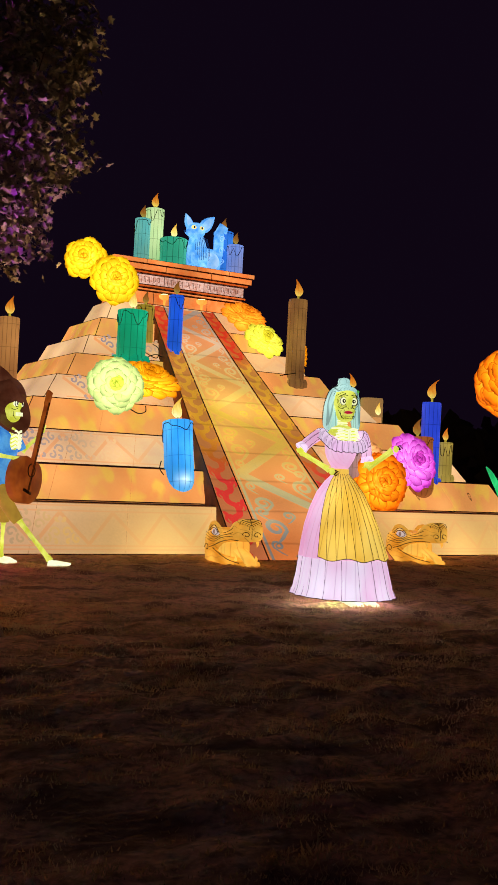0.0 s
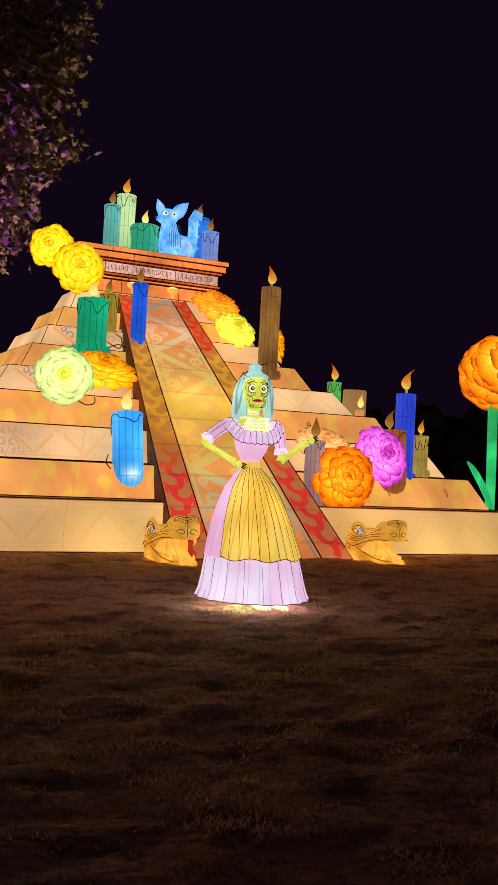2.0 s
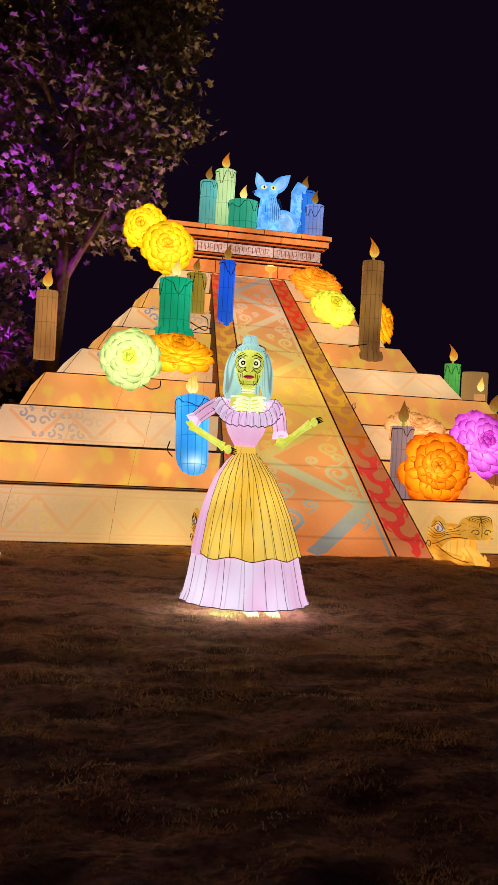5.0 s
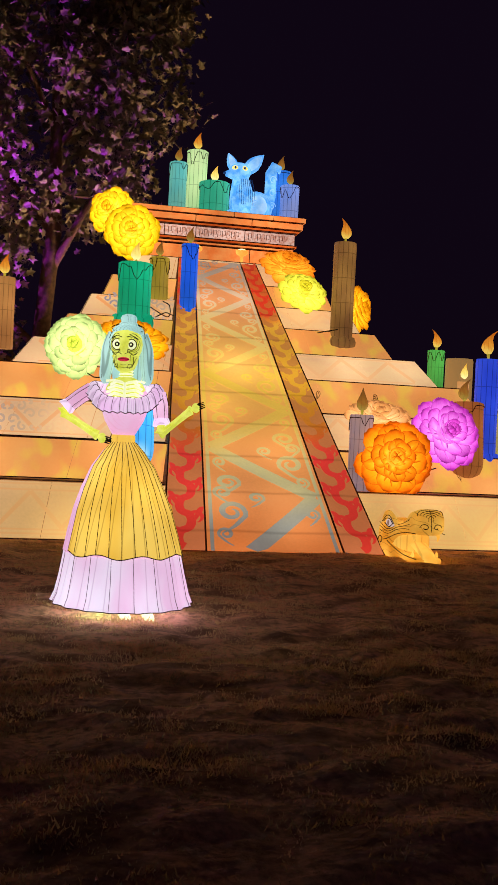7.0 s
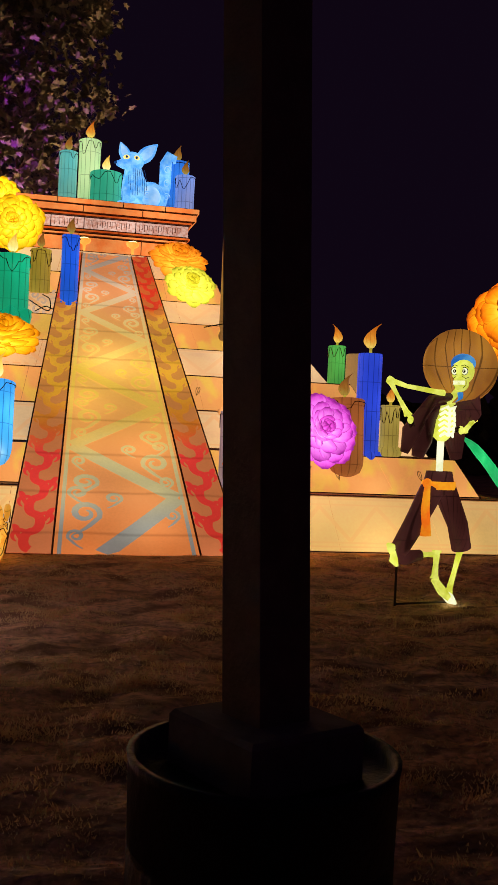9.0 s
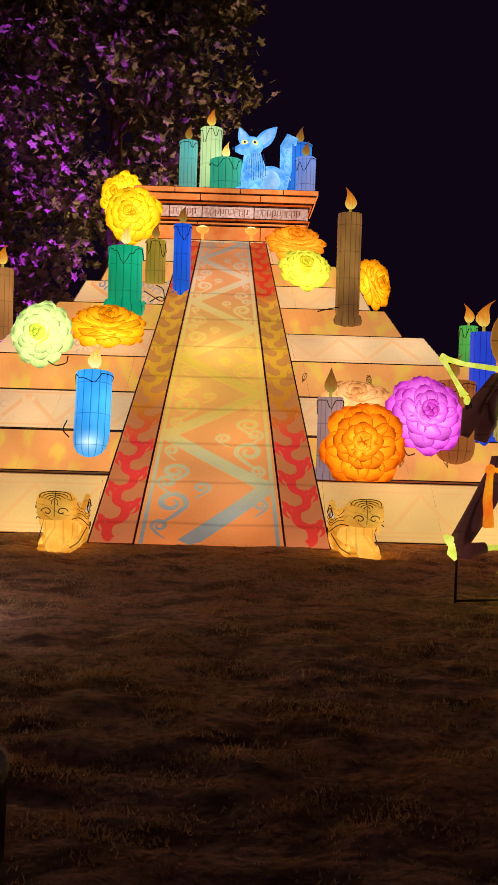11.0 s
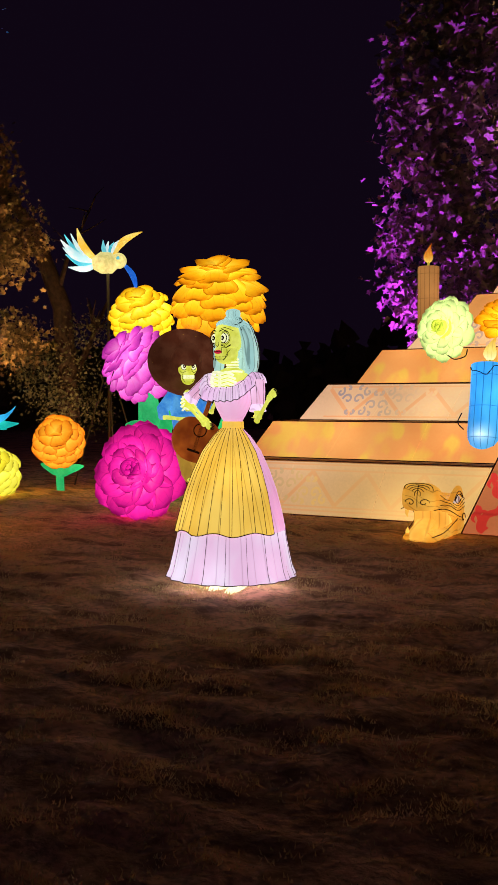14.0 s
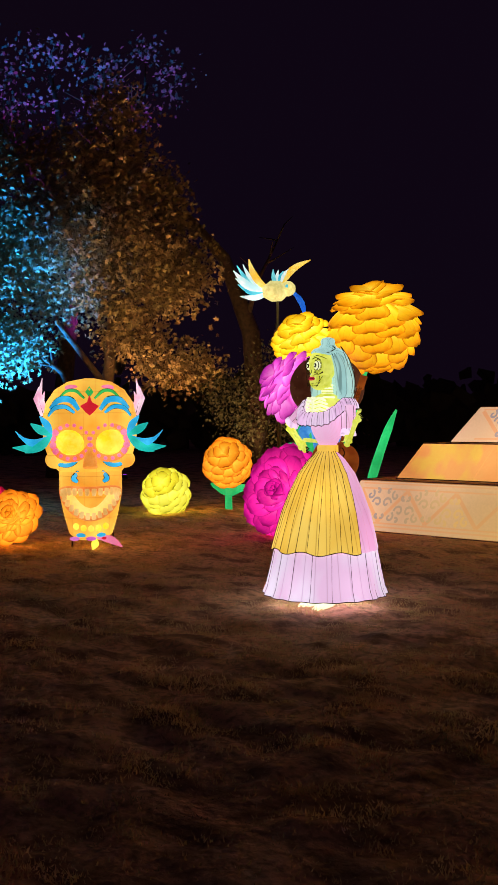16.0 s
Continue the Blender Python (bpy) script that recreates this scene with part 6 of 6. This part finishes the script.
            def surf(x, z):
                if z < 1.06:
                    return (e * x, -0.45, z)
                return (e * x, face(x, z) - 0.008, z)
            cv = curve_points([surf(*p) for p in pts], 6)
            sb.tube(cv, [r * (0.25 + 0.75 * math.sin(math.pi * (0.1 + 0.8 * i / (len(cv) - 1)))) for i in range(len(cv))], 0, 8)
            stroke = put("painted_stroke", sb, mt, root)
            ob2 = MB()
            ob2.tube([p + Vector((0, 0.014, 0)) for p in map(Vector, cv)], [0.005 + r * (0.25 + 0.75 * math.sin(math.pi * (0.1 + 0.8 * i / (len(cv) - 1)))) for i in range(len(cv))], 0, 8)
            put("outline", ob2, INK, stroke)
        sb = MB()
        sb.ball((e * 0.24, face(0.24, 2.2), 2.20), (0.09, 0.03, 0.04), 0, 12)
        put("painted_petal", sb, pink, root)
        # feathers and horn plumes
        for tip, w, bow in (((1.02, -0.40, 1.40), 0.065, 0.16), ((0.86, -0.46, 1.33), 0.055, 0.10), ((0.94, -0.42, 1.55), 0.045, 0.22), ((0.66, -0.46, 1.82), 0.045, -0.05), ((0.78, -0.44, 1.72), 0.054, 0.05), ((0.98, -0.43, 1.62), 0.038, 0.30)):
            put("feather", leaf_blade((e * 0.50, -0.44, 1.57), (e * tip[0], tip[1], tip[2]), w, bow * -e), teal if w > 0.052 else blue, root, label="teal silk feather" if w > 0.052 else "blue silk feather")
        for dx, h in ((0.0, 0.34), (0.05, 0.22), (-0.03, 0.16)):
            fb = MB()
            fb.tube([(e * (0.60 + dx), 0.0, 1.82), (e * (0.68 + dx), -0.02, 1.95 + h * 0.5), (e * (0.64 + dx), -0.02, 2.0 + h)], [0.02, 0.035, 0.004], 0, 8)
            put("plume", fb, lantern("plume_silk", "f4d0e0", "f0a8c8", 0.7, 1.0, 5), root)
    for pts, mt in (([(0, 2.10), (0.035, 2.0), (0.13, 1.95), (0.06, 1.87), (0, 1.82), (-0.06, 1.87), (-0.13, 1.95), (-0.035, 2.0)], red), ([(0, 2.22), (0.06, 2.14), (0, 2.06), (-0.06, 2.14)], green)):
        hb = MB()
        hb.loft([[Vector((x, face(x, z) + 0.01, z)) for x, z in pts], [Vector((x * 0.92, face(x, z) - 0.02, z)) for x, z in pts]], 0)
        put("painted_motif", hb, mt, root, smooth=False)
    nb = MB()
    nb.tube([(0, -0.44, 1.45), (0, -0.52, 1.25), (0, -0.56, 1.13)], [0.03, 0.085, 0.10], 0, 14)
    nose = put("nose", nb, lantern("nose_silk", "e88830", "f09c48", 0.7, 1.0, 4), root)
    # jaws: upper, open mouth, lower with teeth
    jb = MB()
    jb.loft([[Vector((w * math.cos(a), d * math.sin(a) - 0.02, z)) for a in [2 * math.pi * j / 36 for j in range(36)]] for z, w, d in ((0.12, 0.22, 0.24), (0.20, 0.30, 0.33), (0.45, 0.37, 0.38), (0.75, 0.43, 0.41), (1.06, 0.43, 0.41))], 0)
    put("jaw", jb, skin, root)
    mb = MB()
    rim = lambda a: (0.385 * math.cos(a), 0.70 + (0.13 if math.sin(a) > 0 else 0.27) * math.sin(a) + 0.10 * math.cos(a) ** 2)
    deep = lambda x: -0.43 + 0.55 * x * x
    mb.loft([[Vector((x * q, deep(x * q) - (0.012 if q < 1 else 0), 0.70 + (z - 0.70) * q)) for x, z in [rim(2 * math.pi * j / 36) for j in range(36)]] for q in (1.0, 0.95)], 0)
    put("mouth", mb, lantern("mouth_silk", "fcd070", "f8bc58", 0.9, 1.15, 4), root, smooth=False)
    gum = MB()
    gum.tube([(x, deep(x) - 0.01, z) for x, z in [rim(2 * math.pi * j / 36) for j in range(38)]], 0.035, 0, 8)
    put("lip", gum, lantern("lip_silk", "e89048", "e07c38", 0.7, 1.0, 4), root)
    # close rows of teeth along the upper and the lower lip
    for k in range(26):
        up = k < 12
        a = math.pi * (0.08 + 0.84 * k / 11) if up else -math.pi * (0.06 + 0.88 * (k - 12) / 13)
        x, z = rim(a)
        tb = MB()
        h = -0.085 if up else 0.075
        tb.tube([(x, deep(x) - 0.035, z), (x * 0.98, deep(x) - 0.05, z + 0.5 * h), (x * 0.96, deep(x) - 0.04, z + h)], [0.034, 0.033, 0.026], 0, 8)
        put("tooth", tb, cream, root)
    for k in range(5):
        db = MB()
        x = -0.2 + 0.1 * k
        db.ball((x, -0.375 + 0.5 * x * x, 0.29 + 0.8 * x * x), (0.040, 0.025, 0.045), 0, 10)
        put("chin_drop", db, glowy, root)
    for x, mt in ((-0.13, blue), (0.13, blue), (0.0, plum), (-0.22, plum), (0.2, red)):
        db = MB()
        db.ball((x, -0.33 + 0.6 * x * x, 0.20 if mt is blue else 0.15), (0.07, 0.03, 0.03), 0, 10)
        put("chin_petal", db, mt, root)
    for a, b, mt in (((0.05, -0.30, 0.16), (0.02, -0.36, 0.0), glowy), ((0.08, -0.30, 0.16), (0.42, -0.36, 0.03), pink)):
        put("chin_leaf", leaf_blade(a, b, 0.05, 0.1), mt, root)
    for x in (-0.26, 0.05, 0.30):
        lb = MB()
        lb.tube([(x, -0.05, 0.3), (x, -0.05, 0.0)], 0.014, 0, 6)
        put("prop", lb, INK, root)


build_skull()


# ---- hummingbird on a pole ----
def build_bird():
    root = thing("hummingbird_lantern", (-9.46, 1.48, 0.0), "glowing hummingbird lantern with spread wings on a thin pole", "bird lantern")
    f = Matrix.Translation((0, 0, 4.22)) @ Matrix.Rotation(math.radians(40), 4, "Z") @ Matrix.Scale(0.86, 4) @ Matrix.Translation((0, 0, -4.22))

    def blade(a, b, w, mat, name):
        a, b = f @ Vector(a), f @ Vector(b)
        d = (b - a).normalized()
        s = d.cross(f.to_3x3() @ Vector((0, 1, 0))).normalized()
        n = s.cross(d)
        mb = MB()
        rg = []
        for i in range(9):
            t = i / 8
            q = w * math.sin(math.pi * (0.12 + 0.86 * t)) + 0.004
            c = a.lerp(b, t) + s * 0.12 * (b - a).length * math.sin(math.pi * t)
            rg.append([c + s * q * math.cos(k) + n * 0.25 * q * math.sin(k) for k in [2 * math.pi * j / 8 for j in range(8)]])
        mb.loft(rg, 0)
        put(name, mb, mat, root)
    body = lantern("bird_body_silk", "e8dc90", "d4c878", 0.7, 1.0, 5, 14)
    wing, aqua, gold = lantern("wing_silk", "e8f4f0", "b8e4ec", 0.7, 1.0, 4), lantern("aqua_silk", "40c0dc", "78d4e0", 0.6, 1.0, 4), lantern("gold_wing_silk", "f4c040", "f0d878", 0.7, 1.0, 4)
    mb = MB()
    mb.tube([f @ Vector(p) for p in ((-0.34, 0, 4.20), (-0.15, 0, 4.22), (0.08, 0, 4.22), (0.22, 0, 4.24))], [0.10, 0.21, 0.20, 0.10], 0, 16)
    mb.ball(f @ Vector((0.24, -0.02, 4.27)), 0.15, 0, 16)
    put("body", mb, body, root)
    mb = MB()
    mb.ball(f @ Vector((0.22, -0.14, 4.30)), (0.05, 0.05, 0.05), 0, 10)
    put("eye", mb, aqua, root)
    blade((0.33, 0, 4.22), (0.62, 0, 3.58), 0.055, lantern("beak_silk", "1860d8", "2878e8", 0.6, 1.0, 4), "beak")
    for b, w, mt in (((-1.02, 0.1, 4.72), 0.075, wing), ((-0.94, 0.12, 4.84), 0.05, aqua), ((-0.66, 0.1, 4.98), 0.075, gold), ((-0.80, 0.1, 4.86), 0.05, wing), ((-0.92, 0.1, 4.40), 0.065, aqua), ((-0.98, 0.1, 4.55), 0.05, wing), ((-0.86, 0.05, 4.12), 0.06, wing), ((-0.74, 0.05, 4.22), 0.05, aqua)):
        blade((-0.18, 0, 4.22), b, w, mt, "wing_feather")
    for b, w, mt in (((-0.10, 0, 4.72), 0.045, aqua), ((0.02, 0, 4.70), 0.04, wing), ((0.14, 0, 4.68), 0.045, aqua), ((0.40, 0, 4.78), 0.055, wing), ((0.76, 0, 4.92), 0.065, gold), ((0.60, 0, 4.86), 0.045, wing)):
        blade((0.05, 0, 4.30), b, w, mt, "tail_feather")
    pole = plain("steel_pole", "6a6458", 0.5, 0.6)
    mb = MB()
    mb.tube([(0, 0, 0), (0, 0, 4.1)], 0.03, 0, 8)
    put("pole", mb, pole, root)
    for dx, dy in ((-0.7, -0.2), (0.35, -0.3), (0.6, 0.3), (-0.3, 0.4)):
        mb = MB()
        mb.tube([(dx, dy, 0), (0, 0, 2.4)], 0.016, 0, 6)
        put("brace", mb, pole, root)


build_bird()


# ---- trees ----
BARK = plain("bark", "6a5238", 0.9, 0, "4a3826", 9, 0.8)


def leaf_mat(name, a, b):
    m = Mat(name)
    col = m.mix(m.n("ShaderNodeNewGeometry").outputs["Random Per Island"], lin(a), lin(b))
    m.b.inputs["Transmission Weight"].default_value = 0
    return m.out(m.mix(m.rng(m.noise(0.6, 3), 0.4, 0.6, 0, 0.5), col, lin("4a4a28")), 0.6)


def build_tree(at, lobes, trunk, limbs, leaves, size, mat, seed, label):
    """lobes: (x, y, z, rx, ry, rz) of leaf masses, from the foot of the tree."""
    root = thing("tree", at, label, "tree")
    rs = np.random.RandomState(seed)
    tb = MB()
    tb.tube([Vector(p) for p, r in trunk], [r for p, r in trunk], 0, 12)
    put("trunk", tb, BARK, root)
    for a, b, r in limbs:
        lb = MB()
        a, b = Vector(a), Vector(b)
        mid = a.lerp(b, 0.5) + Vector(rs.uniform(-0.15, 0.15, 3)) * (b - a).length
        lb.tube([a, mid, b], [r, r * 0.65, r * 0.25], 0, 8)
        for q in range(7):
            p = mid.lerp(b, rs.uniform(0, 1))
            e = p + Vector((rs.uniform(-1, 1), rs.uniform(-1, 1), rs.uniform(-0.2, 1))) * (b - a).length * 0.35
            lb.tube([p, p.lerp(e, 0.5) + Vector(rs.uniform(-0.08, 0.08, 3)), e], [r * 0.35, r * 0.22, r * 0.08], 0, 5)
        put("limb", lb, BARK, root)
    # lobed leaves in loose sprays
    shape = [(0, 0), (0.32, 0.12), (0.22, 0.36), (0.50, 0.62), (0.20, 0.64), (0, 1.0), (-0.20, 0.64), (-0.50, 0.62), (-0.22, 0.36), (-0.32, 0.12)]
    vol = np.array([l[3] * l[4] * l[5] for l in lobes]) ** 0.67
    vol = vol / vol.sum()
    verts, faces = [], []
    sprays = leaves // 9
    for i in range(sprays):
        l = lobes[rs.choice(len(lobes), p=vol)]
        d = rs.normal(size=3)
        d /= np.linalg.norm(d)
        rr = rs.uniform(0.45, 1.0) ** 0.5
        c = Vector((l[0] + d[0] * l[3] * rr, l[1] + d[1] * l[4] * rr, l[2] + d[2] * l[5] * rr))
        if noise.noise(c * 0.9 + Vector((seed, 0, 0))) < -0.22:
            continue
        for q in range(9):
            p = c + Vector(rs.normal(0, 0.20, 3))
            n = Vector((rs.normal(0, 0.6), rs.normal(-0.25, 0.6), rs.normal(0.5, 0.4))).normalized()
            u = n.cross(Vector(rs.normal(size=3))).normalized()
            w = n.cross(u)
            s = size * rs.uniform(0.6, 1.25)
            k = len(verts)
            for x, y in shape:
                verts.append(tuple(p + u * x * s + w * y * s + n * (0.18 * abs(x) * s - 0.12 * y * y * s)))
            faces += [(k, k + 1, k + 2), (k, k + 2, k + 3, k + 4), (k, k + 4, k + 5, k + 6), (k, k + 6, k + 7, k + 8), (k, k + 8, k + 9)]
    me = bpy.data.meshes.new("crown")
    me.from_pydata(verts, [], faces)
    me.materials.append(mat)
    crown = new("crown", me)
    crown.parent = root
    return root


build_tree((-3.2, 12.0, 0), [(-0.5, 0, 9.2, 3.2, 2.6, 3.2), (2.0, 0.2, 10.4, 1.9, 1.8, 2.2), (-2.9, 0, 9.6, 2.2, 2, 2.8), (-0.4, 0, 13.4, 3.2, 2.4, 2.4), (-2.0, 0, 6.0, 1.9, 1.8, 1.6), (-3.5, 0, 6.9, 1.4, 1.4, 1.5), (-2.9, -0.4, 3.9, 1.5, 1.4, 0.9), (1.4, 0.5, 7.7, 1.5, 1.4, 1.3), (2.4, 0.5, 13.2, 1.7, 1.5, 1.9), (-2.7, 0.3, 13.0, 1.9, 1.8, 2.0), (1.0, 0.2, 15.6, 1.8, 1.6, 1.3), (-3.8, 0.4, 5.2, 1.8, 1.5, 1.5), (-1.9, 0.2, 3.6, 1.6, 1.4, 1.2)],
           [((0.1, 0, 0), 0.28), ((0.0, 0, 3.2), 0.23), ((0.25, 0, 6.4), 0.20), ((0.2, 0, 9.6), 0.15), ((0.1, 0, 13.0), 0.05)],
           [((0, 0, 3.4), (-2.6, 0, 6.0), 0.11), ((0.2, 0, 5.4), (2.0, 0.2, 9.0), 0.12), ((0.2, 0, 6.4), (-2.6, 0, 9.6), 0.12), ((0.2, 0, 8.6), (2.0, 0, 12.3), 0.10), ((0.2, 0, 9.0), (-2.2, 0, 12.8), 0.09), ((0, 0, 2.6), (-2.5, -0.3, 3.8), 0.08)],
           28000, 0.245, leaf_mat("plane_leaf", "8c8468", "a49878"), 3, "tall leafy plane tree lit purple from below behind the pyramid")


def along(r, z, rx, rz):
    """A leaf mass r metres to the side of the small tree's trunk, as seen from the path."""
    return (0.62 * r, 0.79 * r, z, rx * 0.9, rx * 0.9, rz)


build_tree((-12.0, -0.9, 0), [along(0.75, 4.7, 1.35, 1.3), along(1.6, 4.3, 0.85, 0.6), along(0.35, 7.0, 0.65, 1.3), along(0.8, 5.9, 0.95, 0.8), along(-0.8, 5.0, 1.4, 1.3), along(-1.9, 5.6, 1.3, 1.7), along(1.5, 2.75, 0.85, 0.28), along(0.6, 3.3, 0.6, 0.25), along(-1.9, 3.2, 0.9, 0.5), along(-0.6, 6.4, 1.0, 0.9)],
           [((0.0, 0, 0), 0.17), ((0.0, 0, 1.6), 0.14), ((0.15, 0.1, 3.0), 0.11), ((0.2, 0.2, 5.0), 0.07), ((0.2, 0.2, 7.4), 0.02)],
           [((0.0, 0, 1.7), (0.95, 1.2, 3.0), 0.06), ((0.1, 0, 2.4), (-0.7, -0.8, 4.8), 0.07), ((0.15, 0.1, 3.0), (0.9, 1.1, 4.9), 0.06), ((-0.1, -0.1, 1.2), (-1.1, -1.4, 3.4), 0.08), ((0.2, 0.2, 4.2), (0.0, 0.0, 6.8), 0.05)],
           42000, 0.105, leaf_mat("oak_leaf", "94784c", "b09460"), 8, "small leafy tree lit amber and cyan behind the skull")
build_tree((-14.8, 6.4, 0), [(-0.5, -0.3, 2.2, 0.8, 0.8, 0.7), (0.5, 0.4, 2.9, 0.8, 0.8, 0.8), (0.3, 0.2, 1.3, 0.9, 0.9, 0.6)],
           [((0.1, 0.1, 0), 0.34), ((0.1, 0.1, 2.0), 0.28), ((0.0, 0, 4.0), 0.25), ((-0.5, -0.5, 6.0), 0.18), ((-1.2, -1.2, 7.2), 0.08)],
           [((0.1, 0.1, 1.8), (0.8, 0.9, 4.2), 0.14), ((-0.1, -0.1, 4.2), (0.5, 0.6, 6.6), 0.08)],
           4000, 0.085, leaf_mat("far_leaf", "8c8458", "989060"), 12, "old bare-stemmed tree standing in the dark behind the flowers")
build_tree((-20.7, 4.2, 0), [(0.0, 0, 11.4, 2.4, 2, 1.3), (1.6, 2.0, 11.6, 1.6, 1.4, 1.2)],
           [((0, 0, 0), 0.30), ((0.3, 0.3, 4.0), 0.25), ((0.5, 0.6, 8.0), 0.18), ((0.0, 0.0, 11.8), 0.06)],
           [((0.5, 0.6, 7.6), (1.8, 2.2, 11.6), 0.13), ((0.5, 0.6, 7.4), (-1.2, -1.2, 11.0), 0.12), ((0.4, 0.5, 8.6), (1.0, 1.2, 12.2), 0.07)],
           1800, 0.13, leaf_mat("top_leaf", "7c7870", "8c8478"), 15, "tall sparse tree with purple-lit upper branches")


def build_far_woods():
    """The dark mass of distant trees round the lawn."""
    rs = np.random.RandomState(21)
    verts, faces = [], []
    for i in range(9000):
        a = math.radians(rs.uniform(-60, 240))
        r = rs.uniform(36, 46)
        x, y = r * math.cos(a) - 3, r * math.sin(a)
        top = 3.4 + 2.4 * noise.noise((x * 0.12, y * 0.12, 0.5)) + 1.5 * noise.noise((x * 0.5, y * 0.5, 2.5))
        z = rs.uniform(0, 1) ** 0.7 * top
        s = rs.uniform(0.35, 0.9)
        k = len(verts)
        for j in range(5):
            b = 2 * math.pi * j / 5 + rs.uniform(-0.4, 0.4)
            q = s * rs.uniform(0.5, 1.0)
            verts.append((x - math.sin(a) * q * math.cos(b) + rs.uniform(-0.2, 0.2), y + math.cos(a) * q * math.cos(b) + rs.uniform(-0.2, 0.2), z + q * math.sin(b)))
        faces.append(tuple(range(k, k + 5)))
    me = bpy.data.meshes.new("far_woods")
    me.from_pydata(verts, [], faces)
    me.materials.append(leaf_mat("woods_leaf", "3a3c20", "4a4828"))
    tagged(new("far_woods", me), "dark distant trees round the lawn at night", "woods", kind="stuff")


build_far_woods()


# ---- floodlights at the feet of the trees ----
def build_flood(at, target, hue, watts, angle, label):
    root = thing("flood_light", at, label, "flood light", "tree flood lights")
    turn = (Vector(target) - Vector(at)).to_track_quat("-Z", "Y").to_matrix().to_4x4()
    mb = MB()
    mb.box((-0.13, -0.09, -0.02), (0.13, 0.09, 0.10), 0, Matrix.Translation((0, 0, 0.14)) @ turn)
    put("housing", mb, plain("flood_housing", "181818", 0.5, 0.3), root, smooth=False)
    mb = MB()
    mb.box((-0.11, -0.07, -0.026), (0.11, 0.07, -0.0215), 0, Matrix.Translation((0, 0, 0.14)) @ turn)
    g = Mat("flood_glass")
    put("glass", mb, g.out((*hue, 1), 0.3, 0, 3.0), root, smooth=False)
    mb = MB()
    mb.tube([(0, 0, 0.12), (0, 0, 0.0)], 0.02, 0, 6)
    put("spike", mb, INK, root)
    data = bpy.data.lights.new("flood_light_beam", "SPOT")
    data.energy, data.color, data.spot_size, data.spot_blend, data.shadow_soft_size = watts, hue, radians(angle), 0.6, 0.08
    lamp = new("beam", data)
    lamp.matrix_basis = Matrix.Translation(Vector(at) + Vector((0, 0, 0.14))) @ turn @ Matrix.Translation((0, 0, -0.06))


build_flood((-7.6, 9.2, 0), (-6.0, 12.4, 7.6), (0.42, 0.03, 1.0), 9500, 72, "small black flood light with a purple beam")
# unseen amber lamp, added behind the pyramid to warm the tree's leaves
build_flood((1.8, 10.6, 0), (-1.0, 12.2, 11.0), (1.0, 0.62, 0.34), 2600, 80, "unseen added flood light with a dim amber beam")
build_flood((-12.6, -3.9, 0), (-13.4, -2.5, 3.6), (0.01, 0.23, 1.0), 19000, 58, "small black flood light with a cyan beam")
build_flood((-9.34, -3.2, 0), (-10.8, 0.5, 5.4), (1.0, 0.58, 0.24), 1300, 58, "small black flood light with an amber beam")
build_flood((-18.0, 4.5, 0), (-20.2, 4.8, 11.4), (0.5, 0.04, 1.0), 7000, 38, "small black flood light with a violet beam")
build_flood((-13.0, 4.0, 0), (-14.8, 6.2, 3.2), (1.0, 0.62, 0.32), 240, 80, "small black flood light with a warm beam")


# ---- steel post in a weighted barrel beside the path ----
def build_post():
    root = thing("weighted_post", (-0.64, -11.47, 0), "square dark steel post standing in a black weighted barrel", "post")
    dark = plain("post_paint", "94826f", 0.6, 0.0, "807060", 14)
    R = Matrix.Rotation(0.42, 4, "Z")
    lean = Matrix.Translation((0, 0, 0.8)) @ Matrix.Rotation(radians(-2.6), 4, "Y") @ R
    mb = MB()
    mb.box((-0.085, -0.085, 0.0), (0.085, 0.085, 3.9), 0, lean)
    put("post", mb, dark, root, smooth=False)
    mb = MB()
    mb.loft([[R @ Vector((x * q, y * q, z)) for x, y in ((-1, -1), (1, -1), (1, 1), (-1, 1))] for q, z in ((0.19, 0.60), (0.19, 0.80), (0.18, 0.815))], 0)
    put("foot_block", mb, plain("concrete_block", "9a9082", 0.9, 0, "847a6c", 10), root, smooth=False)
    mb = MB()
    mb.lathe([(0.33, -0.04), (0.36, 0.05), (0.365, 0.24), (0.355, 0.25), (0.365, 0.26), (0.365, 0.46), (0.355, 0.47), (0.365, 0.48), (0.37, 0.69), (0.375, 0.72), (0.355, 0.72), (0.35, 0.67), (0.0, 0.665)], 0, 40)
    put("barrel", mb, plain("barrel_plastic", "16161a", 0.5, 0, "0e0e12", 8), root)


build_post()


# ---- cables between the lanterns ----
CABLE = plain("cable_rubber", "120c0a", 0.6)
for pts in ([(-1.22, 2.86, 3.42), (-1.05, 2.72, 3.50), (-0.92, 2.66, 3.46), (-0.74, 2.60, 3.50)], [(-1.32, 2.95, 3.62), (-1.0, 2.80, 3.44), (-0.98, 2.74, 3.62), (-1.1, 2.76, 3.70)],
            [(1.55, 2.33, 3.30), (1.72, 2.28, 3.34), (1.9, 2.30, 3.38)], [(-2.42, 0.42, 2.28), (-2.30, 0.36, 2.22), (-2.16, 0.40, 2.26), (-2.14, 0.45, 2.36)], [(-2.0, -0.14, 1.22), (-2.08, -0.15, 1.32), (-2.04, -0.1, 1.45)],
            [(2.55, -0.42, 1.22), (2.6, -0.46, 1.12), (2.7, -0.46, 1.14)]):
    mb = MB()
    mb.tube(curve_points(pts, 7), 0.009, 0, 6)
    tagged(put("power_cable", mb, CABLE), "thin black power cable looping on the steps", "cable", "power cables")
